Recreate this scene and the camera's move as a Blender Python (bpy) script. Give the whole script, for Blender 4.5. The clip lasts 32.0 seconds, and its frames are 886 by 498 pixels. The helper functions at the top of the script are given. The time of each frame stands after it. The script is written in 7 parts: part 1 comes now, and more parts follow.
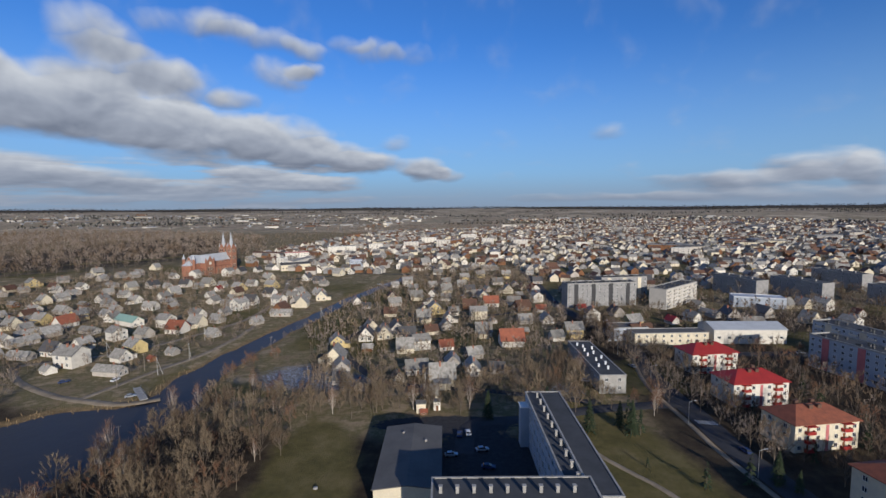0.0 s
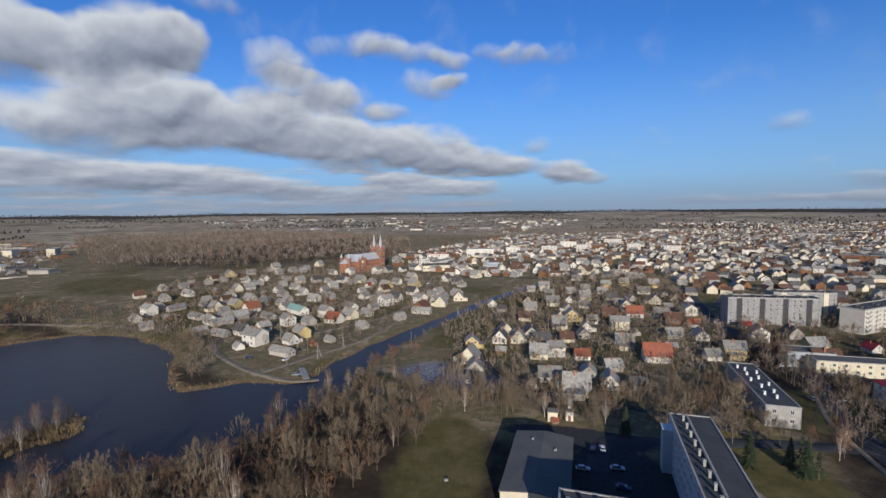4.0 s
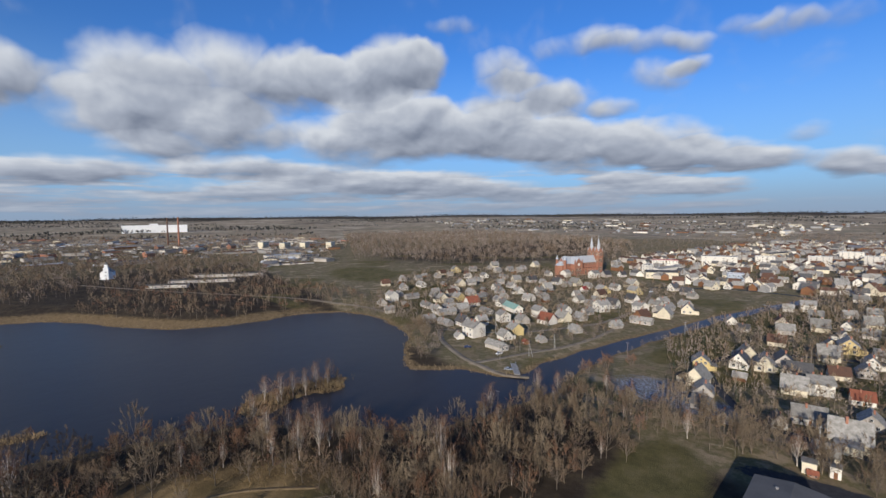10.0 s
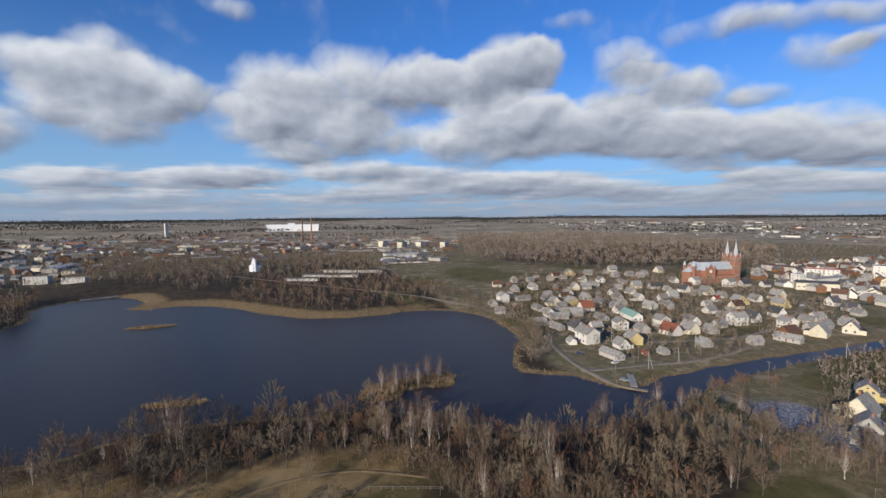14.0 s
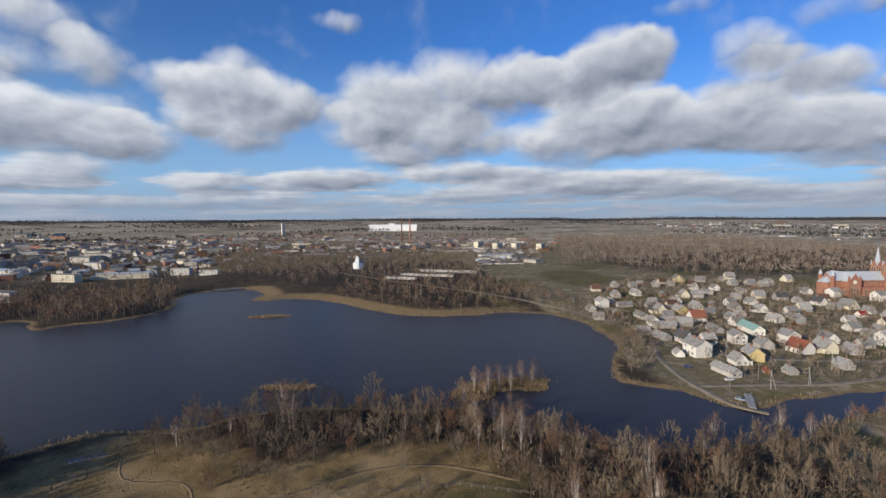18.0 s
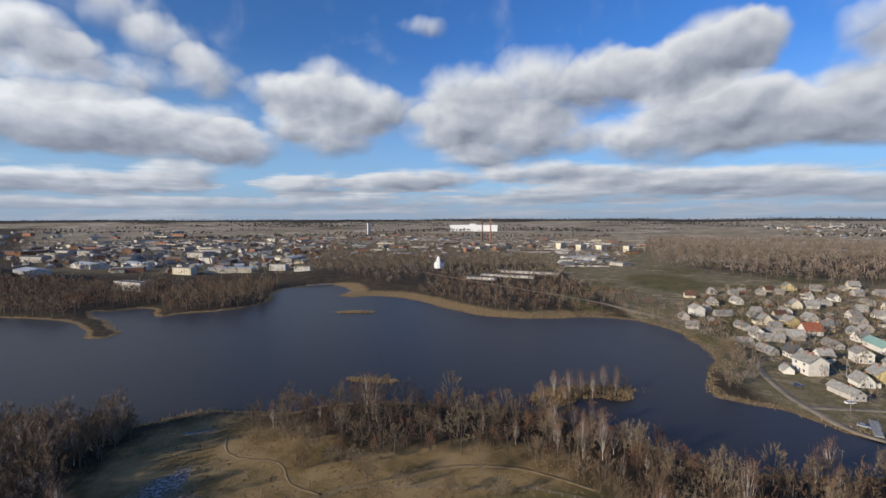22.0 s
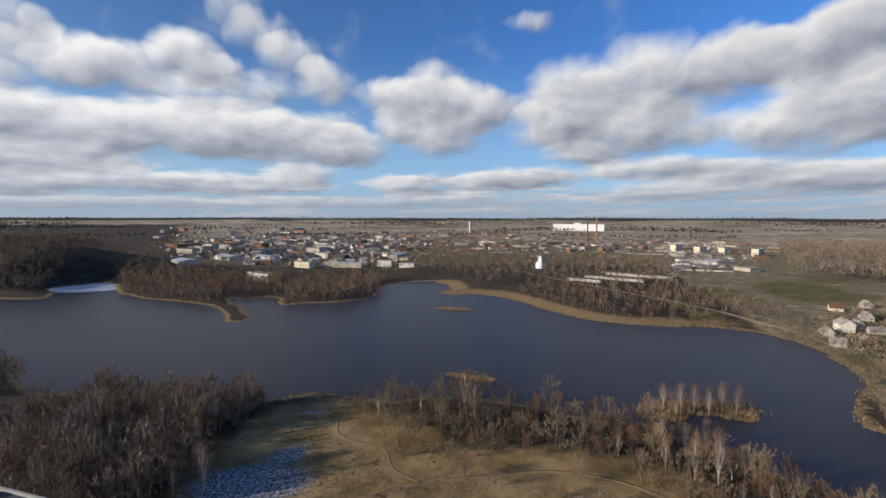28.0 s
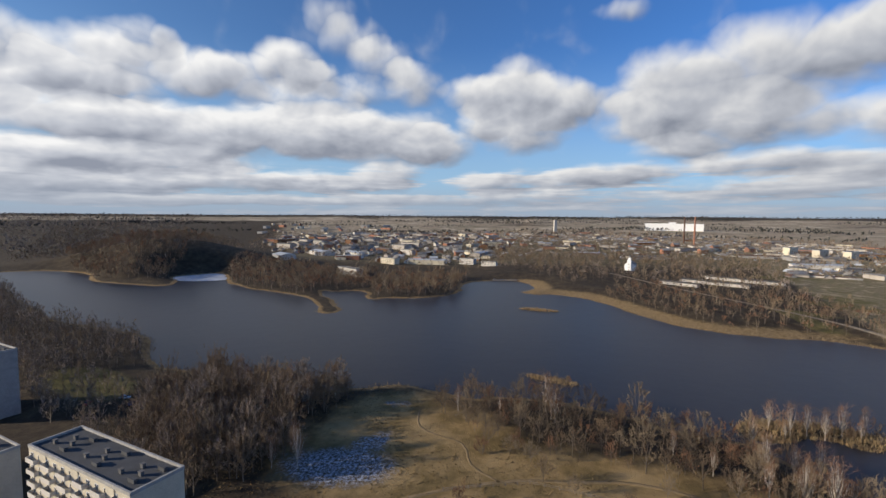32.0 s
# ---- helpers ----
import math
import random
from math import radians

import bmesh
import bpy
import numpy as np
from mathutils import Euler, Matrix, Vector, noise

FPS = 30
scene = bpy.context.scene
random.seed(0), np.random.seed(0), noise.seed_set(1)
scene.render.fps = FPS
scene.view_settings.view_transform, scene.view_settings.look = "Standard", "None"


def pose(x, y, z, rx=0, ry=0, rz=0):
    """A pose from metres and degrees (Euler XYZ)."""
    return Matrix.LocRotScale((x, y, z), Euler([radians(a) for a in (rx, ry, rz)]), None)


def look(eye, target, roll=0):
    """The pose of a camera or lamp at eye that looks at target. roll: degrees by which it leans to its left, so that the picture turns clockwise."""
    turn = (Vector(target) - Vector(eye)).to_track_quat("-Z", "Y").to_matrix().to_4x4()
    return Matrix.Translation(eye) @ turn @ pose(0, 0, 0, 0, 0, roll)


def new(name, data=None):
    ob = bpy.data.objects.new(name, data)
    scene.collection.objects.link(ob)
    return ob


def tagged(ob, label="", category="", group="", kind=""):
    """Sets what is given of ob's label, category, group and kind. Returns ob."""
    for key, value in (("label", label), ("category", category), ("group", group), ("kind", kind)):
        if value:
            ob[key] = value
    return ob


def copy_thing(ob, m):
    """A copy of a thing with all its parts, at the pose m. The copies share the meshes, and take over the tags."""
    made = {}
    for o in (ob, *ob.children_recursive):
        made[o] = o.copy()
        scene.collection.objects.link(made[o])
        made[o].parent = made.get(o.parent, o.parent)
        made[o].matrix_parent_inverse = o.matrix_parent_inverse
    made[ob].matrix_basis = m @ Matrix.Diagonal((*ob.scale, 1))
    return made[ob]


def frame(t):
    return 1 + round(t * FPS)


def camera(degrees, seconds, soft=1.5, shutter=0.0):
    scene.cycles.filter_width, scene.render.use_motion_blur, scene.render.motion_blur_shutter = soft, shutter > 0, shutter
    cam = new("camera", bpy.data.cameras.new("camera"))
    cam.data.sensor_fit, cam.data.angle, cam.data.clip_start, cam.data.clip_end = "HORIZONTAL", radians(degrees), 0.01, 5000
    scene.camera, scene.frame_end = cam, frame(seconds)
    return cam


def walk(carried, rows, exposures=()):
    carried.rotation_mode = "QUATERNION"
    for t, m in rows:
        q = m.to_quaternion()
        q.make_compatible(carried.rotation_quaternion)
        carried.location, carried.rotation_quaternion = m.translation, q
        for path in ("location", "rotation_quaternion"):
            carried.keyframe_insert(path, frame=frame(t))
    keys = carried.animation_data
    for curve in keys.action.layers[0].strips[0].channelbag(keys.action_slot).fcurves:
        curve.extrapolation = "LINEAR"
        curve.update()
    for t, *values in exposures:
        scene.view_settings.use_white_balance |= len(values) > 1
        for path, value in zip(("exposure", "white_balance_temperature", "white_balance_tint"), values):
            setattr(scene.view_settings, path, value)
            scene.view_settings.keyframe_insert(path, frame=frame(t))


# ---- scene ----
cam = camera(87.44, 32.0)
# seconds, x, y, z, yaw, pitch, roll
PATH = [
    (0.0, 0.00, 0.00, 78.00, -0.00, -5.22, 0.45),
    (0.5, 0.21, -0.16, 78.04, 1.19, -5.13, 0.48),
    (1.0, 0.42, -0.33, 78.09, 3.19, -5.05, 0.52),
    (1.5, 0.63, -0.48, 78.13, 5.28, -4.97, 0.54),
    (2.0, 0.83, -0.64, 78.17, 8.05, -4.90, 0.57),
    (2.5, 1.04, -0.79, 78.22, 10.39, -4.83, 0.59),
    (3.0, 1.24, -0.94, 78.26, 12.78, -4.77, 0.61),
    (3.5, 1.44, -1.08, 78.30, 14.92, -4.71, 0.62),
    (5.5, 2.23, -1.62, 78.49, 23.85, -4.53, 0.68),
    (6.0, 2.43, -1.75, 78.53, 26.44, -4.49, 0.69),
    (6.5, 2.62, -1.88, 78.58, 29.13, -4.45, 0.67),
    (7.0, 2.81, -2.00, 78.63, 31.82, -4.41, 0.66),
    (7.5, 3.00, -2.11, 78.67, 34.20, -4.38, 0.65),
    (8.0, 3.19, -2.23, 78.72, 36.78, -4.35, 0.63),
    (8.5, 3.37, -2.34, 78.77, 38.55, -4.32, 0.62),
    (9.0, 3.56, -2.45, 78.82, 40.38, -4.29, 0.60),
    (9.5, 3.74, -2.55, 78.87, 42.17, -4.26, 0.59),
    (10.0, 3.92, -2.65, 78.92, 43.46, -4.23, 0.57),
    (10.5, 4.11, -2.75, 78.97, 45.35, -4.20, 0.56),
    (11.0, 4.28, -2.84, 79.02, 47.27, -4.17, 0.55),
    (11.5, 4.46, -2.93, 79.07, 48.88, -4.15, 0.54),
    (12.0, 4.64, -3.02, 79.12, 50.77, -4.12, 0.52),
    (12.5, 4.81, -3.11, 79.17, 52.32, -4.09, 0.51),
    (13.0, 4.99, -3.19, 79.22, 53.98, -4.07, 0.49),
    (13.5, 5.16, -3.26, 79.27, 55.70, -4.04, 0.47),
    (14.0, 5.33, -3.34, 79.32, 57.32, -4.02, 0.44),
    (14.5, 5.50, -3.41, 79.37, 58.69, -4.00, 0.42),
    (16.5, 6.16, -3.66, 79.59, 64.97, -3.91, 0.32),
    (17.0, 6.32, -3.71, 79.64, 65.81, -3.90, 0.30),
    (17.5, 6.48, -3.76, 79.69, 66.95, -3.88, 0.28),
    (18.0, 6.64, -3.81, 79.75, 69.10, -3.86, 0.25),
    (18.5, 6.80, -3.86, 79.80, 70.87, -3.85, 0.24),
    (19.0, 6.95, -3.90, 79.86, 72.26, -3.84, 0.21),
    (19.5, 7.11, -3.93, 79.92, 73.59, -3.82, 0.19),
    (20.0, 7.26, -3.97, 79.97, 75.37, -3.81, 0.18),
    (20.5, 7.41, -4.00, 80.03, 76.54, -3.81, 0.16),
    (21.0, 7.56, -4.03, 80.09, 77.19, -3.80, 0.14),
    (21.5, 7.71, -4.05, 80.14, 78.37, -3.80, 0.12),
    (22.0, 7.86, -4.07, 80.20, 79.05, -3.80, 0.11),
    (22.5, 8.00, -4.09, 80.26, 79.77, -3.80, 0.09),
    (23.0, 8.15, -4.10, 80.32, 80.86, -3.80, 0.07),
    (23.5, 8.29, -4.11, 80.38, 81.36, -3.81, 0.05),
    (24.0, 8.43, -4.12, 80.43, 82.57, -3.82, 0.03),
    (24.5, 8.57, -4.12, 80.49, 84.40, -3.83, 0.02),
    (25.0, 8.71, -4.12, 80.55, 86.15, -3.84, 0.00),
    (25.5, 8.85, -4.12, 80.61, 87.25, -3.86, -0.02),
    (27.5, 9.38, -4.08, 80.86, 90.59, -3.95, -0.10),
    (28.0, 9.51, -4.06, 80.92, 91.56, -3.98, -0.12),
    (28.5, 9.63, -4.04, 80.98, 92.62, -4.01, -0.15),
    (29.0, 9.76, -4.01, 81.04, 93.98, -4.04, -0.17),
    (29.5, 9.89, -3.98, 81.11, 94.81, -4.07, -0.20),
    (30.0, 10.01, -3.95, 81.17, 96.00, -4.11, -0.23),
    (30.5, 10.13, -3.91, 81.23, 97.25, -4.15, -0.26),
    (31.0, 10.25, -3.87, 81.30, 98.79, -4.18, -0.29),
    (31.5, 10.37, -3.83, 81.36, 99.95, -4.22, -0.33),
    (32.0, 10.49, -3.78, 81.43, 101.76, -4.26, -0.37),
]
walk(cam, [(t, pose(x, y, z, 90 + pitch, roll, yaw)) for t, x, y, z, yaw, pitch, roll in PATH],
     exposures=[(0.0, -0.30, 5950, 10), (6.0, -0.2, 6000, 10), (13.0, -0.1, 6050, 10), (23.0, 0.0, 6300, 10), (32.0, 0.10, 6600, 10)])

# ---- sky, sun ----
SUN_TO = Vector((0.34, -0.94, 0.0)).normalized()   # level direction towards the sun
SUN_EL = radians(16.5)
SUN_BEARING = math.degrees(math.atan2(-SUN_TO.x, SUN_TO.y)) % 360

# clouds: bearing and height in degrees (bearing left of the first view), half width, half height, thickness
CLOUDS_A = [
    (49.5, 17.6, 4, 2.5, 0.9), (45.5, 17.4, 2.7, 2, 0.8), (55.4, 16.1, 5.7, 2.2, 0.9), (49.7, 11.7, 6.6, 2.8, 1), (53.1, 8.7, 8.5, 2.6, 1),
    (42.2, 10.2, 8.2, 2.9, 1), (34.7, 9.4, 7.4, 2.6, 1), (27.3, 7.8, 7.1, 2.6, 1), (19.2, 7.7, 5.4, 2.4, 1), (14, 6.1, 5.5, 1.7, 1),
    (9.2, 5.2, 3.5, 1.2, 0.9), (36, 16.4, 3.4, 2, 0.7), (34, 13.8, 5.4, 2.2, 0.75), (28.7, 13, 3.9, 1.8, 0.6), (23.9, 12.2, 2.2, 1.2, 0.7),
    (26.1, 19, 5.1, 1.2, 0.5), (21.2, 18, 4.2, 1.2, 0.5), (15.9, 17.6, 2.2, 1.1, 0.6), (18.7, 14.6, 3.5, 1.5, 0.7), (15.3, 15.3, 2.2, 1, 0.7),
]
CLOUDS_B = [
    (42.1, 21.1, 2.7, 0.8, 0.4), (7.7, 18, 2.4, 1.1, 0.5), (4.5, 17.8, 2.6, 1.1, 0.5), (10.7, 18.6, 2, 0.8, 0.4), (5.7, 7.5, 1.8, 1, 0.5),
    (2.3, 4.5, 3, 1.1, 1), (-1, 3.8, 1.8, 0.8, 0.8), (47.8, 3.8, 8.1, 1.4, 0.9), (38.2, 3, 6.2, 1.2, 0.8), (28.6, 2.2, 7.9, 0.9, 0.7),
    (22.2, 3.7, 4.3, 0.9, 0.8), (15, 2.8, 5, 0.9, 0.8), (62.7, 3.1, 11.8, 1.2, 0.7), (26, 1, 24.7, 0.5, 0.4), (76.8, 13.6, 5.2, 3.6, 1),
    (67.4, 15, 6.1, 3.9, 1), (78.2, 10.4, 4.6, 2.5, 0.8), (70.2, 9.9, 8.2, 2.8, 1), (59.9, 15.5, 4.1, 3.2, 0.9), (52.6, 15.8, 5.1, 2.6, 0.9),
]
CLOUDS_C = [
    (46.9, 17.1, 3.4, 2.5, 0.8), (75.6, 7.2, 4.7, 1.2, 0.6), (67.4, 5.5, 6.2, 1.2, 0.9), (81, 4.7, 5.8, 1.2, 0.8), (59.2, 4.8, 5.5, 1, 0.8),
    (50.5, 3.9, 5.8, 1, 0.8), (141.7, 13.3, 2.5, 1.8, 1), (139.2, 12.2, 3.5, 1.7, 0.9), (144.6, 11.3, 1.9, 2, 0.7), (135, 12, 2.4, 1.5, 0.5),
    (135.9, 15.9, 2.9, 1, 0.35), (131.9, 16.8, 1.5, 1.8, 0.5), (129.3, 14.7, 3.3, 2.3, 0.8), (125.3, 14.3, 3.5, 2.4, 0.9), (119.9, 16.6, 3.4, 2.3, 1),
    (116.7, 15.4, 2.6, 1.7, 0.8), (114.7, 21.9, 2.6, 1.7, 0.5), (112.1, 19.8, 3.3, 2.1, 0.6), (108.8, 17.6, 3.4, 2.2, 0.6), (105.7, 15.2, 3, 2.4, 0.9),
]
CLOUDS_D = [
    (111.5, 14.1, 3.3, 1.5, 0.5), (136.6, 8.6, 4.8, 2, 1), (131.1, 8.5, 6.4, 2.5, 1), (123.1, 8.8, 7.9, 2.4, 1), (115.5, 9.5, 7.2, 2.7, 1),
    (108.8, 8.8, 6.8, 2.7, 1), (102.6, 7.9, 4.1, 2, 1), (141.2, 5.2, 5.1, 1.3, 1), (133.3, 5.4, 8.2, 1.4, 1), (144.9, 3.6, 2.2, 1.2, 1),
    (97.2, 14.3, 4.4, 2.2, 1), (93.2, 14.5, 4.3, 2.9, 1), (88.6, 13.1, 4.8, 2.5, 0.9), (92.4, 10.1, 5, 2.4, 1), (84.8, 12.3, 3.1, 2.2, 0.45),
    (97.1, 11.1, 2.8, 1.8, 0.8), (81.5, 22.1, 2.9, 1, 0.6), (127.9, 3.6, 8.5, 1.1, 0.9), (135.9, 3, 5.8, 0.9, 0.9), (142.6, 2.2, 5, 0.8, 0.9),
]
CLOUDS_E = [
    (116.9, 3.6, 6.5, 1.1, 0.8), (108.8, 4.4, 4.1, 1.5, 0.8), (95, 3.8, 5.4, 1.1, 0.8), (85.1, 4.1, 5.6, 1, 0.8), (133.4, 1.3, 15.5, 0.5, 0.8),
    (101.9, 1.7, 20, 0.6, 0.7), (-19.6, 8.2, 2.2, 1, 0.35), (-38.3, 3.8, 3.8, 1.3, 0.9), (-32, 2.5, 8, 0.9, 0.8), (-42.4, 3, 1.7, 1.5, 0.9),
    (-34.5, 1, 12.3, 0.7, 0.7), (-17.9, 1, 11.2, 0.5, 0.5),
]
CLOUDS_BEHIND = [
    (138, 14.5, 5, 2.4, 0.8), (146, 15.5, 5, 2.0, 0.7), (141, 9, 7, 2.0, 0.9), (134, 17.5, 3.5, 1.5, 0.6), (118, 13.0, 6, 1.6, 0.6), (144, 5.5, 9, 1.3, 0.9),
    (155, 12, 9, 4, 1.0), (172, 7, 14, 2.4, 0.9), (205, 10, 11, 3.2, 0.8), (232, 6, 15, 2.2, 0.9), (255, 13, 8, 3.6, 0.8),
    (285, 8, 12, 2.6, 0.7), (190, 3, 22, 1.3, 0.8), (250, 3, 25, 1.3, 0.8), (300, 3, 16, 1.2, 0.8), (150, 3, 14, 1.4, 0.9),
]


def node(tree, kind, inputs=None, operation="", data_type="", interpolation_type="", attribute_name=""):
    n = tree.nodes.new(kind)
    if operation:
        n.operation = operation
    if data_type:
        n.data_type = data_type
    if interpolation_type:
        n.interpolation_type = interpolation_type
    if attribute_name:
        n.attribute_name = attribute_name
    for k, v in (inputs or {}).items():
        n.inputs[k].default_value = v
    return n


def make_world():
    w = bpy.data.worlds.new("daylight")
    scene.world = w
    w.use_nodes = True
    t = w.node_tree
    t.nodes.clear()
    link = t.links.new

    def math_(op, a, b=None, c=None, clamp=False):
        n = t.nodes.new("ShaderNodeMath")
        n.operation, n.use_clamp = op, clamp
        for i, v in enumerate((a, b, c)):
            if v is None:
                continue
            if isinstance(v, (int, float)):
                n.inputs[i].default_value = v
            else:
                link(v, n.inputs[i])
        return n.outputs[0]

    def vec(op, a, b=None, c=None, out=0):
        n = t.nodes.new("ShaderNodeVectorMath")
        n.operation = op
        for i, v in enumerate((a, b, c)):
            if v is None:
                continue
            if isinstance(v, tuple):
                n.inputs[i].default_value = v
            else:
                link(v, n.inputs[i])
        return n.outputs[out]

    way = t.nodes.new("ShaderNodeTexCoord").outputs["Generated"]
    sky = node(t, "ShaderNodeTexSky")
    sky.sky_type, sky.sun_disc = "NISHITA", False
    sky.sun_elevation, sky.sun_rotation = SUN_EL, math.atan2(SUN_TO.x, SUN_TO.y)
    sky.altitude, sky.air_density, sky.dust_density, sky.ozone_density = 100.0, 1.0, 0.4, 5.0
    part = t.nodes.new("ShaderNodeSeparateXYZ")
    link(way, part.inputs[0])
    bearing = math_("MULTIPLY", math_("ARCTAN2", math_("MULTIPLY", part.outputs[0], -1.0), part.outputs[1]), 57.29578)
    behind = math_("LESS_THAN", bearing, -62.0)
    bearing = math_("MULTIPLY_ADD", behind, 360.0, bearing)
    height = math_("MULTIPLY", math_("ARCSINE", part.outputs[2]), 57.29578)
    join = t.nodes.new("ShaderNodeCombineXYZ")
    link(bearing, join.inputs[0])
    link(height, join.inputs[1])
    flat = join.outputs[0]
    # billowing edges: the place in the sky is shifted by noise at three sizes, flatter near the horizon
    near_level = math_("MULTIPLY_ADD", height, 0.055, 0.25, clamp=True)
    level = math_("MULTIPLY", math_("LOGARITHM", math_("MAXIMUM", math_("ADD", height, 4.0), 0.5), math.e), 20.0)
    join2 = t.nodes.new("ShaderNodeCombineXYZ")
    link(bearing, join2.inputs[0])
    link(level, join2.inputs[1])
    stretch = join2.outputs[0]
    shift = None
    for size, amount in ((0.13, 4.2), (0.33, 2.3), (0.8, 0.7)):
        n = node(t, "ShaderNodeTexNoise", inputs={"Scale": size, "Detail": 1.5, "Roughness": 0.5})
        link(stretch, n.inputs["Vector"])
        s = vec("MULTIPLY", vec("SUBTRACT", n.outputs["Color"], (0.5, 0.5, 0.5)), (amount, amount * 0.6, 0.0))
        shift = s if shift is None else vec("ADD", shift, s)
    scaled = t.nodes.new("ShaderNodeVectorMath")
    scaled.operation = "SCALE"
    link(shift, scaled.inputs[0])
    link(near_level, scaled.inputs[3])
    place = vec("ADD", flat, scaled.outputs[0])
    gathered = None                    # x: towards the left, y: upwards, z: thickness, each weighted and summed
    for i, (a, e, w_, h_, thick) in enumerate(CLOUDS_A + CLOUDS_B + CLOUDS_C + CLOUDS_D + CLOUDS_E + CLOUDS_BEHIND):
        if i % 27 == 26:                # chained in batches, to keep the shader's stack short
            place = vec("MULTIPLY_ADD", gathered, (1e-9, 1e-9, 0.0), place)
        sx, sy = 1 / (w_ * 1.33), 1 / (h_ * 1.36)
        v = vec("MULTIPLY_ADD", place, (sx, sy, 0.0), (-a * sx, -e * sy, 1.0))
        d = vec("DOT_PRODUCT", v, v, out=1)
        weight = math_("MULTIPLY_ADD", d, -thick, 2 * thick, clamp=True)
        piece = t.nodes.new("ShaderNodeVectorMath")
        piece.operation = "SCALE"
        link(v, piece.inputs[0])
        link(weight, piece.inputs[3])
        gathered = piece.outputs[0] if gathered is None else vec("ADD", gathered, piece.outputs[0])
    sums = t.nodes.new("ShaderNodeSeparateXYZ")
    link(gathered, sums.inputs[0])
    left, top, total = sums.outputs
    # thin layered streaks low over the horizon, left of the first view
    flatter = vec("MULTIPLY", flat, (0.075, 0.95, 1.0))
    layers = node(t, "ShaderNodeTexNoise", inputs={"Scale": 1.0, "Detail": 5.0, "Roughness": 0.6})
    link(flatter, layers.inputs["Vector"])
    streak = node(t, "ShaderNodeMapRange", interpolation_type="SMOOTHSTEP", inputs={"From Min": 0.41, "From Max": 0.58, "To Max": 0.8})
    link(layers.outputs[0], streak.inputs["Value"])
    zone = node(t, "ShaderNodeMapRange", interpolation_type="SMOOTHSTEP", inputs={"From Min": 6.5, "From Max": 3.5})
    link(height, zone.inputs["Value"])
    reach = node(t, "ShaderNodeMapRange", interpolation_type="SMOOTHSTEP", inputs={"From Min": 0.0, "From Max": 22.0})
    link(bearing, reach.inputs["Value"])
    band = math_("MULTIPLY", math_("MULTIPLY", streak.outputs[0], zone.outputs[0]), reach.outputs[0])
    total = math_("MULTIPLY_ADD", band, 0.9, total)
    top = math_("MULTIPLY_ADD", band, math_("MULTIPLY_ADD", layers.outputs[0], 3.0, -1.5), top)
    # billows: the same noise a little further towards the sun tells which side of a billow is lit
    sunward = math_("SINE", math_("MULTIPLY", math_("SUBTRACT", SUN_BEARING, bearing), 0.0174533))
    aim = t.nodes.new("ShaderNodeCombineXYZ")
    link(math_("MULTIPLY", sunward, 1.1), aim.inputs[0])
    aim.inputs[1].default_value = 1.2
    billow = []
    for spot in (stretch, vec("ADD", stretch, aim.outputs[0])):
        n = node(t, "ShaderNodeTexNoise", inputs={"Scale": 0.2, "Detail": 3.5, "Roughness": 0.5, "Distortion": 0.2})
        link(spot, n.inputs["Vector"])
        billow.append(n.outputs[0])
    emboss = math_("SUBTRACT", billow[0], billow[1])
    lift = math_("DIVIDE", top, math_("ADD", total, 0.05))
    flank = math_("DIVIDE", left, math_("ADD", total, 0.05))
    body = math_("MULTIPLY_ADD", math_("SUBTRACT", billow[0], 0.5), 1.15, total)
    cover = node(t, "ShaderNodeMapRange", interpolation_type="SMOOTHSTEP", inputs={"From Min": 0.02, "From Max": 0.92})
    link(body, cover.inputs["Value"])
    light = math_("MULTIPLY_ADD", emboss, 1.05, math_("MULTIPLY_ADD", lift, 0.85, 0.57))
    light = math_("MULTIPLY_ADD", math_("MULTIPLY", flank, sunward), 0.4, light)
    light = math_("SUBTRACT", light, math_("MULTIPLY", math_("SUBTRACT", total, 0.8, clamp=True), 0.13))
    light = math_("SUBTRACT", light, math_("MULTIPLY", zone.outputs[0], 0.06), clamp=True)
    ramp = t.nodes.new("ShaderNodeValToRGB")
    r = ramp.color_ramp
    r.elements[0].position, r.elements[0].color = 0.0, (0.23, 0.255, 0.315, 1)
    r.elements[1].position, r.elements[1].color = 1.0, (0.74, 0.745, 0.75, 1)
    mid = r.elements.new(0.45)
    mid.color = (0.43, 0.455, 0.51, 1)
    link(light, ramp.inputs[0])
    blue = t.nodes.new("ShaderNodeVectorMath")
    blue.operation = "MULTIPLY"
    link(sky.outputs[0], blue.inputs[0])
    # the blue is deepest away from the sun and paler on its side
    side = node(t, "ShaderNodeMapRange", interpolation_type="SMOOTHSTEP", inputs={"From Min": -0.85, "From Max": 0.75})
    link(vec("DOT_PRODUCT", way, tuple(SUN_TO), out=1), side.inputs["Value"])
    strength = node(t, "ShaderNodeMix", data_type="RGBA")
    strength.inputs[6].default_value, strength.inputs[7].default_value = (*SKY_AWAY, 1), (*SKY_NEAR, 1)
    link(side.outputs[0], strength.inputs[0])
    link(strength.outputs[2], blue.inputs[1])
    # the blue pales towards the horizon
    pale = node(t, "ShaderNodeMapRange", interpolation_type="SMOOTHSTEP", inputs={"From Min": 20.0, "From Max": -2.0, "To Max": 0.85})
    link(height, pale.inputs["Value"])
    paler = node(t, "ShaderNodeMix", data_type="RGBA")
    link(pale.outputs[0], paler.inputs[0])
    link(blue.outputs[0], paler.inputs[6])
    paler.inputs[7].default_value = (0.34, 0.52, 0.72, 1)
